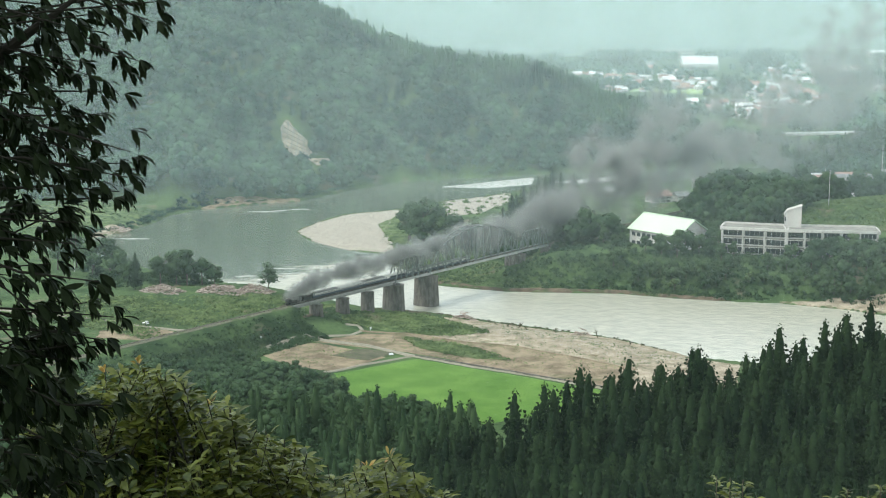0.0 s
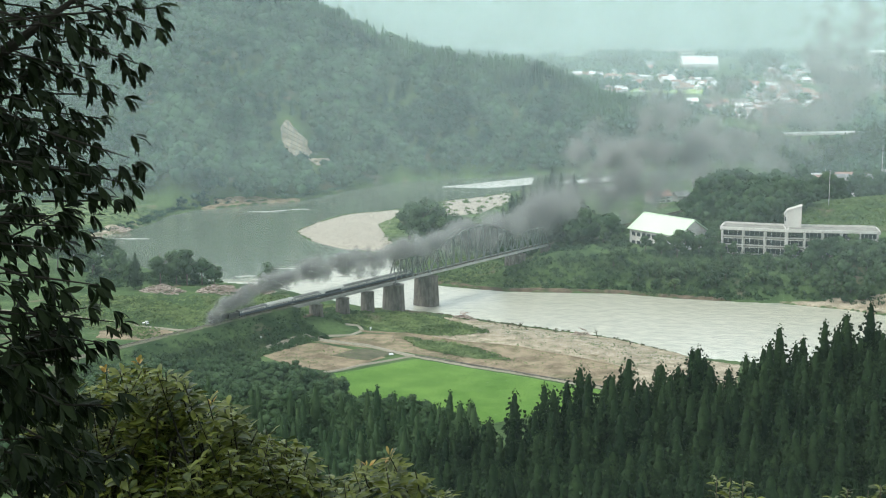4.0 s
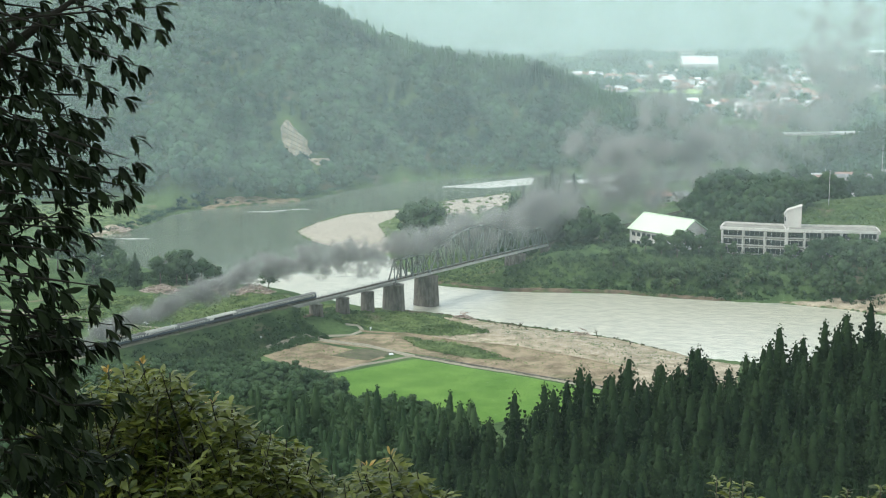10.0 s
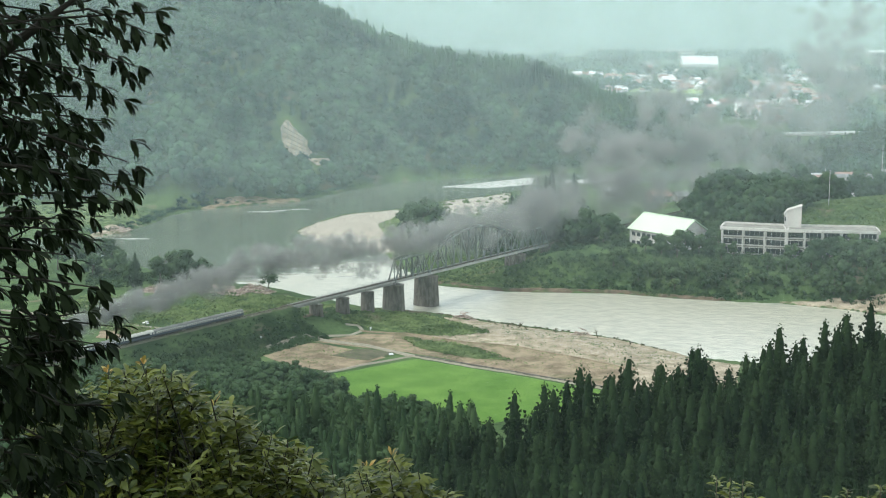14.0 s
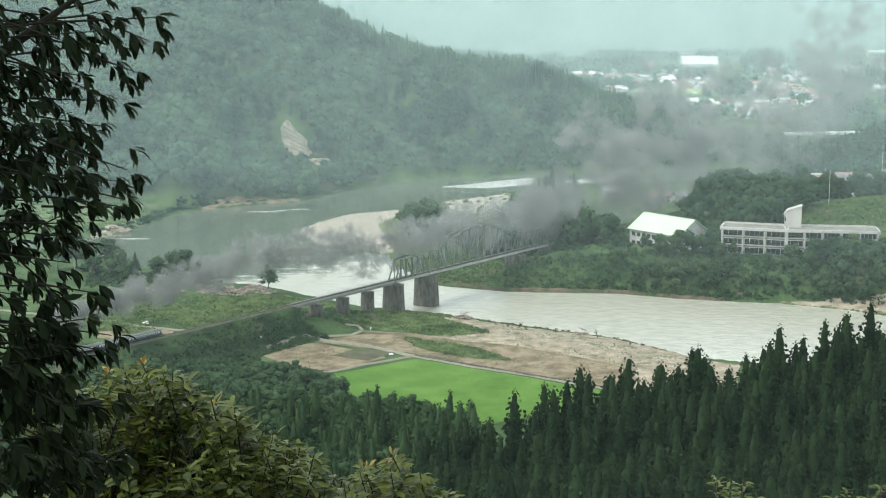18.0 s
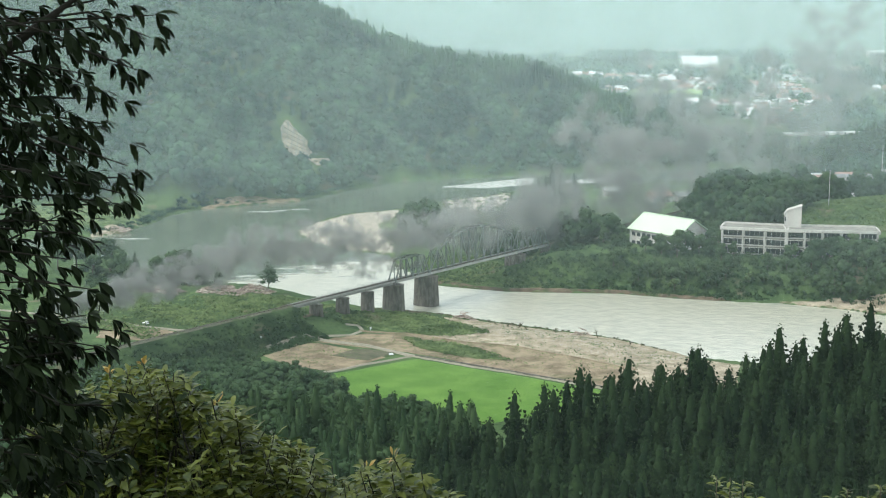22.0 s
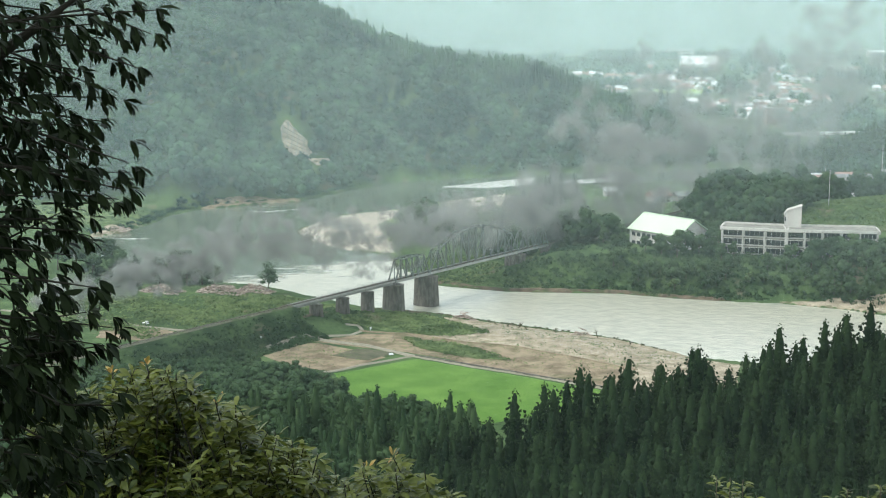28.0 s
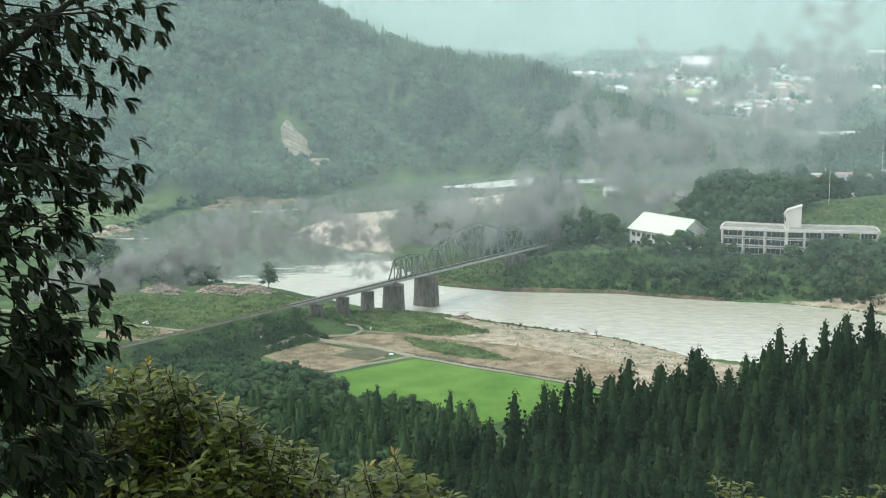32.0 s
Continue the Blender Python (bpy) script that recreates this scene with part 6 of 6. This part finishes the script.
def puff_mesh(radius, flakes, rng, matter):
    """Round soft flakes turned every way about a few uneven lobes."""
    lob = rng.normal(0, 0.36, (4, 3)) * radius
    c = lob[rng.integers(0, 4, flakes)] + rng.normal(0, 0.24, (flakes, 3)) * radius
    d1, d2 = rng.normal(0, 1, (flakes, 3)), rng.normal(0, 1, (flakes, 3))
    d1 /= np.linalg.norm(d1, axis=1, keepdims=True)
    d2 = np.cross(d1, d2)
    d2 /= np.linalg.norm(d2, axis=1, keepdims=True)
    s = radius * rng.uniform(0.5, 0.95, (flakes, 1))
    v = np.stack([c - (d1 + d2) * s, c + (d1 - d2) * s, c + (d1 + d2) * s, c + (d2 - d1) * s], 1).reshape(-1, 3)
    me = mesh_of("puff", (v, np.arange(4 * flakes).reshape(-1, 4)), matter)
    uv = me.uv_layers.new(name="flake")
    uv.data.foreach_set("uv", np.tile(np.array((0, 0, 1, 0, 1, 1, 0, 1), np.float32), flakes))
    return me


SMALL = [puff_mesh(1.7, 12, SR, M_SOOT) for i in range(4)]
MIDDLE = [puff_mesh(4.1, 15, SR, M_SMOKE) for i in range(6)]
LARGE = [puff_mesh(7.5, 26, SR, M_THIN) for i in range(5)]
WIDE = [puff_mesh(11.5, 26, SR, M_THIN) for i in range(4)]
STACK_BACK, STACK_UP = 2.4, 4.2
puffs = []     # object, moment it leaves the chimney, its place on the line, its drift


# how the smoke climbs along the line: at once, and then for as long as it hangs there
LIFT_S = [-150, 90, 200, 310, 345, 400, 450, 520, 600, 690, 760, 800, 940]
LIFT_AT_ONCE = [9, 10, 5, 7, 18, 28, 36, 34, 26, 40, 66, 78, 80]
CLIMB_S = [-150, 40, 90, 140, 200, 290, 350, 500, 940]
CLIMB = [0.85, 0.95, 0.75, 0.5, 0.36, 0.18, 0.03, 0.03, 0.02]


def smoke_place(s, born, age, drift):
    """Where a puff is at its age: it lags behind the train, rises, spreads and hangs over the line."""
    dx, dn, dz, rise = drift
    k = 0.5 + 0.92 * age ** 0.84
    pull = 1.3 * min(age, 3) + 0.35 * age * float(step(60, -60, s)) - 0.9 * max(age - 20, 0) * float(step(600, 760, s))
    x, y = on_track(s + dx * k + pull, -0.12 * age + 0.8 * dn * k)
    z = STACK_UP + float(np.interp(s, LIFT_S, LIFT_AT_ONCE)) * (1 - math.exp(-age / 2.6)) * rise + float(np.interp(s, CLIMB_S, CLIMB)) * age + dz * k * (1 + 1.6 * float(step(330, 420, s)))
    return x, y, RAIL_Z + max(z, 1.5)


for e in range(-100, 19):
    born = e * 0.6
    s = LOCO_S0 - SPEED * born + STACK_BACK
    strong = 1.0 + 0.35 * math.sin(e * 1.9)
    cl = thing("smoke_cloud", "dark grey coal smoke hanging over the railway", "smoke", group="smoke of the train")
    plan = [(SMALL, 5, 0.2), (MIDDLE, 13, 0.62)]
    if born < -6:
        plan = [(SMALL, 3, 0.25), (MIDDLE, 12, 0.58), (LARGE, 1 + (e % 2), 0.5)]
    if born < -11:
        plan = [(MIDDLE, 6, 0.55), (LARGE, 4, 0.5)]
    if born < -17:
        plan = [(LARGE, 5, 0.6), (WIDE, 2, 0.65)]
    if 620 < s < 740:
        plan = [(WIDE, 2, 0.6)]
    elif s >= 740:
        plan = [(WIDE, 3, 0.55)]
    swirl = SR.normal(0, 0.5, 3)      # billows: each cloud leans its own way
    for shapes, n, loose in plan:
        n = max(1, round(n * strong))
        for i in range(n):
            ob = part("puff", shapes[SR.integers(len(shapes))], None, cl)
            drift = (*np.clip(0.8 * SR.normal(0, 1, 3) + swirl, -1.8, 1.8) * loose * (1, 1, 0.85), SR.uniform(0.8, 1.2))
            when = born + 0.6 * (i + SR.uniform(0, 0.5)) / n
            puffs.append((ob, when, LOCO_S0 - SPEED * when + STACK_BACK, drift, SR.uniform(0, 0.2), SR.uniform(0, 6.28)))


def smoke_motion():
    for ob, born, s, drift, wait, spin in puffs:
        times = list(range(0, 33, 2))
        seen = born + wait
        if seen > 0:
            times = sorted(set([round(t, 3) for t in times if t < seen - 0.45 or t > seen + 0.6] + [0, round(max(seen - 0.4, 0.01), 3), round(seen, 3)]))
        rows = []
        for t in times:
            if t < seen - 1e-3:
                # still to come: down under the embankment
                x, y = on_track(s)
                z = 8.0
            else:
                x, y, z = smoke_place(s, born, max(t - born, 0.0), drift)
            rows.append((t, Matrix.Translation((x, y, z)) @ Matrix.Rotation(spin + 0.02 * t, 4, "Z")))
        if times[-1] < 32:
            x, y, z = smoke_place(s, born, 32 - born, drift)
            rows.append((32, Matrix.Translation((x, y, z)) @ Matrix.Rotation(spin + 0.64, 4, "Z")))
        walk(ob, rows)

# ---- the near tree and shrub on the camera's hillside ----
# oak leaf colour taken near black: shade under the crown is put into it
M_OAK = surface("shaded_oak_leaves", (0.004, 0.008, 0.0035), (0.018, 0.027, 0.009), 3.0, 0.6, 9, leaf=0.12, island=0.7, spec=0.07)
M_SHRUB = surface("olive_shrub_leaves", (0.01, 0.026, 0.005), (0.125, 0.145, 0.024), 2.0, 0.42, 9, leaf=0.28, island=0.85, spec=0.25)
M_YOUNG = surface("young_yellow_leaves", (0.22, 0.24, 0.05), (0.34, 0.2, 0.06), 2.0, 0.5, 9, leaf=0.3, island=0.9)
M_TWIG = surface("dark_twigs", (0.012, 0.011, 0.009), (0.03, 0.027, 0.02), 4.0, 0.9, 5, spec=0.1)
FR = np.random.default_rng(5)
LEAF_V = np.array([(0, 0, 0), (0.3, -0.13, 0.03), (0.3, 0, 0), (0.3, 0.13, 0.03), (0.62, -0.2, 0.045), (0.62, 0, 0.0), (0.62, 0.2, 0.045), (0.85, -0.12, 0.01), (0.85, 0.12, 0.01), (1.0, 0, -0.05)], float)
LEAF_F = np.array([(0, 2, 1), (0, 3, 2), (1, 2, 5), (1, 5, 4), (2, 3, 6), (2, 6, 5), (4, 5, 7), (5, 6, 8), (5, 9, 7), (5, 8, 9)])


def leaves(bases, heads, ups, lengths, rng, curl=0.25, wide=1.0):
    """Real leaf blades, folded on the midrib and bent down, from base points along head directions."""
    n = len(bases)
    h = heads / (np.linalg.norm(heads, axis=1, keepdims=True) + 1e-9)
    sd = np.cross(ups, h)
    sd /= np.linalg.norm(sd, axis=1, keepdims=True) + 1e-9
    u = np.cross(h, sd)
    t = np.repeat(LEAF_V[None], n, 0)
    t[:, :, 2] -= (curl * rng.uniform(0.3, 1.5, (n, 1))) * t[:, :, 0] ** 2
    t[:, :, 1] *= wide * rng.uniform(0.7, 1.05, (n, 1))
    v = bases[:, None] + (t[:, :, :1] * h[:, None] + t[:, :, 1:2] * sd[:, None] + t[:, :, 2:] * u[:, None]) * lengths[:, None, None]
    f = (LEAF_F[None] + (np.arange(n) * len(LEAF_V))[:, None, None]).reshape(-1, 3)
    return v.reshape(-1, 3), f


def leafy_branch(length, heading, rng, whorls=7, per=8, leaf=0.108):
    """Leaves in whorls along a twig that starts at the origin."""
    hd = np.array(heading) / np.linalg.norm(heading)
    bs, hs, us, ls = [], [], [], []
    for w in range(whorls):
        k = 0.3 + 0.7 * (w + rng.uniform(-0.3, 0.3)) / (whorls - 1)
        side = rng.normal(0, 0.06, 3) * (1 if w < whorls - 1 else 0.3)
        c = hd * length * k + side
        a0 = rng.uniform(0, 6.28)
        p = np.cross(hd, (0, 0.3, 1.0))
        p /= np.linalg.norm(p)
        q = np.cross(hd, p)
        for i in range(per):
            a = a0 + 6.28 * i / per + rng.uniform(-0.3, 0.3)
            d = hd * rng.uniform(0.5, 1.1) + (p * np.cos(a) + q * np.sin(a)) * np.array((0.8, 0.8, 0.5))
            d[2] -= rng.uniform(0.15, 1.0)
            bs.append(c)
            hs.append(d)
            us.append(np.array((0, 0, 1.0)) + rng.normal(0, 0.35, 3))
            ls.append(leaf * rng.uniform(0.6, 1.2))
    return leaves(np.array(bs), np.array(hs), np.array(us), np.array(ls), rng, 0.35, 0.95)


TREE_Y = 9.0
tree = thing("oak_tree", "dark broadleaf tree overhanging the view from a hillside", "tree", pose(-3.7, TREE_Y, ground_at(-3.7, TREE_Y) - 0.3))
TREE_AT = Vector((-3.7, TREE_Y, ground_at(-3.7, TREE_Y) - 0.3))
g = Geo()
g.tube((0, 0, 0), (0.1, 0.05, 3.2), 0.2, 12, 0.16)
g.tube((0.1, 0.05, 3.2), (-0.1, 0, 6.5), 0.16, 12, 0.1)
g.tube((-0.1, 0, 6.5), (0.1, 0, 8.5), 0.1, 10, 0.04)
part("trunk", g, M_BARK, tree)
part("limb", Geo().tube((0.05, 0, 4.4), Vector((-2.52, 9.0, 191.56)) - TREE_AT, 0.07, 8, 0.05).tube(Vector((-2.52, 9.0, 191.56)) - TREE_AT, Vector((-2.05, 9.05, 191.9)) - TREE_AT, 0.035, 8, 0.012), M_TWIG, tree, "dark forked limb")
swaying = []     # part, rest place, how far it gives, delay
TIPS = [(-1.48, 191.84), (-1.54, 191.71), (-1.62, 191.5), (-1.75, 191.34), (-1.92, 191.19), (-1.86, 191.4), (-1.69, 190.92), (-1.76, 190.76), (-1.71, 190.82), (-1.69, 190.98), (-2.01, 190.58), (-2.04, 190.44), (-2.06, 190.64), (-1.9, 190.24), (-1.82, 190.01), (-1.87, 189.89), (-2.02, 189.93), (-2.14, 189.79), (-2.23, 190.06), (-2.26, 190.92), (-2.14, 191.14), (-2.2, 191.56), (-2.02, 191.69), (-1.81, 191.77), (-2.36, 190.52), (-2.4, 190.26), (-2.38, 189.84), (-2.38, 191.24), (-2.4, 191.69), (-2.17, 190.32), (-2.19, 190.77), (-1.95, 191.5), (-2.38, 190.06), (-2.02, 191.81), (-2.41, 190.92), (-2.11, 191.01), (-1.97, 190.11), (-1.92, 190.92), (-2.23, 191.3), (-2.45, 191.46), (-2.17, 191.81), (-2.5, 190.36), (-2.52, 189.79), (-2.29, 189.72)]
for i, (x, z) in enumerate(TIPS):
    ln = FR.uniform(0.42, 0.7)
    drop = FR.uniform(-0.25, 0.3)
    hd = np.array((1.0, FR.uniform(-0.35, 0.35), drop - 0.12))
    hd /= np.linalg.norm(hd)
    y = TREE_Y + FR.uniform(-0.9, 0.9)
    k = y / TREE_Y
    tip = np.array(((x - 0.09) * k, y, 192 + (z - 192) * k))
    base = tip - hd * ln
    rel = Vector(base) - TREE_AT
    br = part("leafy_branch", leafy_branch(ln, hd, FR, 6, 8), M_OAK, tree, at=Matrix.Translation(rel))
    tw = Geo().tube((0, 0, 0), tuple(hd * ln * 0.98), 0.008, 6, 0.003)
    tw.tube((-0.75, FR.uniform(-0.2, 0.2), FR.uniform(-0.15, 0.35)), (0, 0, 0), 0.009, 6, 0.007)
    part("twig", tw, M_TWIG, br)
    tagged(br, kind="stuff")
    swaying.append((br, rel, FR.uniform(0.5, 1.15), FR.uniform(-0.5, 0.5)))
# the tree's dense inner foliage
for i in range(36):
    x, z = FR.uniform(-2.95, -2.35), FR.uniform(189.6, 192.4)
    if z < 190.0:
        x -= 0.12
    y = TREE_Y + FR.uniform(-0.2, 1.3)
    hd = np.array((FR.uniform(0.2, 1), FR.uniform(-0.5, 0.5), FR.uniform(-0.5, 0.3)))
    rel = Vector((x, y, z)) - TREE_AT
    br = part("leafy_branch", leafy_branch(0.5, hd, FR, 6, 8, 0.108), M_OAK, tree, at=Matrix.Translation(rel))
    part("twig", Geo().tube((0, 0, 0), tuple(hd / np.linalg.norm(hd) * 0.5), 0.008, 5, 0.004), M_TWIG, br)
    tagged(br, kind="stuff")
    swaying.append((br, rel, FR.uniform(0.3, 0.8), FR.uniform(-0.5, 0.5)))

for i in range(36):
    y = FR.uniform(9.0, 11.5)
    k = y / TREE_Y
    hd = np.array((FR.uniform(0.2, 1), FR.uniform(-0.5, 0.5), FR.uniform(-0.5, 0.3)))
    rel = Vector((FR.uniform(-2.85, -2.1 - 0.25 * FR.uniform(0, 1)) * k, y, 192 - FR.uniform(2.05, 3.15) * k)) - TREE_AT
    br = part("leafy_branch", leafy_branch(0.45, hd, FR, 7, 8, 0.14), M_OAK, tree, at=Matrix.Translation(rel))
    part("twig", Geo().tube((0, 0, 0), tuple(hd / np.linalg.norm(hd) * 0.45), 0.008, 5, 0.004), M_TWIG, br)
    tagged(br, kind="stuff")

# a broad crown added overhead, out of view, to shade the boughs below
part("crown", crown_shape(7.0, 6.0, 1500, FR, 0.45, 0.1, 14), M_OAK, tree, "unseen dense crown added overhead to shade the boughs", at=Matrix.Translation((-1.6, -2.6, 195.2 - TREE_AT.z)))
# the shrub below: its top follows a falling line
SHRUB_X = [-3.73, -3.52, -3.11, -2.8, -2.49, -2.29, -1.98, -1.68, -1.47, -1.16, -0.85, -0.7, -0.44, -0.12, 0.03]
SHRUB_Z = [188.29, 188.29, 188.43, 188.52, 188.45, 188.29, 188.14, 187.91, 187.82, 187.61, 187.5, 187.68, 187.64, 187.42, 187.22]


def shoot_meshes(rng, tall, per, leaf, young):
    """A stem with leaves in a spiral, denser at its top; young ones at the very tip."""
    def ring(n, lo, hi, size, lift):
        z = rng.uniform(lo, hi, n)
        a = np.arange(n) * 2.4 + rng.uniform(-0.3, 0.3, n)
        d = np.stack([np.cos(a), np.sin(a), rng.uniform(lift - 0.35, lift + 0.35, n)], 1)
        b = np.stack([0.015 * np.cos(a), 0.015 * np.sin(a), z], 1)
        return leaves(b, d, np.tile((0, 0, 1.0), (n, 1)) + rng.normal(0, 0.25, (n, 3)), size * rng.uniform(0.65, 1.15, n), rng, 0.3, 1.05)
    old = ring(per, -tall * 0.75, -0.02, leaf, 0.25)
    return old, (ring(7, -0.03, 0.02, leaf * 0.62, 1.4) if young else None)


shrub = thing("shrub", "olive-green shrub with yellow and rusty young shoots", "shrub", pose(-1.9, 14, ground_at(-1.9, 14) - 0.2))
SHRUB_AT = Vector((-1.9, 14, ground_at(-1.9, 14) - 0.2))
KINDS = [shoot_meshes(FR, 0.7, 46, 0.145, i % 2 == 0) for i in range(8)]
OLD = [mesh_of("shoot", k[0], M_SHRUB) for k in KINDS]
YOUNG = [mesh_of("young_leaves", k[1], M_YOUNG) if k[1] else None for k in KINDS]
STEM = mesh_of("stem", Geo().tube((0, 0, -1.0), (0, 0, 0), 0.01, 6, 0.004), M_TWIG)
for i in range(400):
    x = FR.uniform(-3.7, 0.0)
    topz = np.interp(x, SHRUB_X, SHRUB_Z)
    down = abs(FR.normal(0, 0.1)) if i < 110 else FR.uniform(0.1, 1.25)
    y = 14 + FR.uniform(-1.2, 0.9) - 0.8 * down
    k = y / 14
    z = 192 + (topz + 0.03 - down - 192) * k
    rel = Vector((x * k, y, z)) - SHRUB_AT
    j = int(FR.integers(8))
    tilt = Matrix.Rotation(FR.uniform(-0.45, 0.45), 4, "X") @ Matrix.Rotation(FR.uniform(-0.45, 0.45), 4, "Y") @ Matrix.Rotation(FR.uniform(0, 6.28), 4, "Z") @ Matrix.Scale(FR.uniform(0.8, 1.15), 4)
    sh = part("shoot", OLD[j], None, shrub, at=Matrix.Translation(rel) @ tilt)
    part("stem", STEM, None, sh)
    if YOUNG[j] and (FR.uniform() < (0.22 if down < 0.1 else 0.02)):
        part("young_leaves", YOUNG[j], None, sh, "yellow to rusty young leaves")
    if i < 110:
        swaying.append((sh, rel, FR.uniform(0.5, 1.1), tilt))
g = Geo()
for i in range(9):
    a = FR.uniform(-2.0, 1.6)
    g.tube((a * 0.3, FR.uniform(-0.3, 0.3), 0), (a, FR.uniform(-0.6, 0.4), 4.7 - 0.3 * a), 0.05, 7, 0.02)
part("stems", g, M_TWIG, shrub, "woody stems of the shrub")

low = thing("hillside_bush", "top of a green bush lower down the hillside", "shrub", pose(6.5, 30, ground_at(6.5, 30) - 0.2))
LOW_AT = Vector((6.5, 30, ground_at(6.5, 30) - 0.2))
for i, (x, z) in enumerate(((5.4, 182.3), (5.7, 182.2), (6.0, 182.1), (6.2, 181.9), (7.8, 181.8), (8.1, 181.9), (8.4, 182.0), (8.7, 182.05), (5.8, 181.8), (8.3, 181.7), (9.0, 182.0), (6.4, 181.6))):
    sh = part("shoot", OLD[i % 8], None, low, at=Matrix.Translation(Vector((x, 30 + 0.2 * (i % 3), z)) - LOW_AT) @ Matrix.Rotation(i * 1.1, 4, "Z") @ Matrix.Scale(1.5, 4))
    part("stem", Geo().tube((0, 0, -2.6), (0, 0, 0), 0.012, 6, 0.005), M_BARK, sh)
g = Geo()
for a in (-1.0, 1.8):
    g.tube((0, 0, 0), (a, 0, 181.5 - LOW_AT.z), 0.07, 7, 0.02)
part("stems", g, M_BARK, low)


def sway_motion():
    # a light breeze: slow sag and lift, with a quiver on it
    sag_t = [0, 3, 6, 7.5, 9, 11, 12, 14, 16.5, 18, 20, 22, 23, 25, 28, 30, 32]
    sag = [0.04, 0.02, -0.03, -0.045, -0.01, 0.0, 0.01, -0.025, -0.08, -0.07, -0.075, -0.04, -0.075, -0.055, -0.025, -0.025, -0.01]
    times = [i * 0.8 for i in range(41)]
    for ob, rest, give, extra in swaying:
        rows = []
        for t in times:
            if isinstance(extra, float):
                d = float(np.interp(t + extra, sag_t, sag)) * give + 0.006 * math.sin(t * 3.1 + extra * 9)
                rows.append((t, Matrix.Translation(rest + Vector((0.1 * d, 0, d * 0.7))) @ Matrix.Rotation(-d * 0.5, 4, "Y")))
            else:
                d = 0.003 * t * give + 0.01 * math.sin(t * 1.7 + give * 40)
                p = rest + Vector((d, 0, -0.1 * d))
                rows.append((t, Matrix.LocRotScale(p, (Matrix.Rotation(d * 0.4, 4, "Y") @ extra).to_quaternion(), extra.to_scale())))
        walk(ob, rows)

motions()
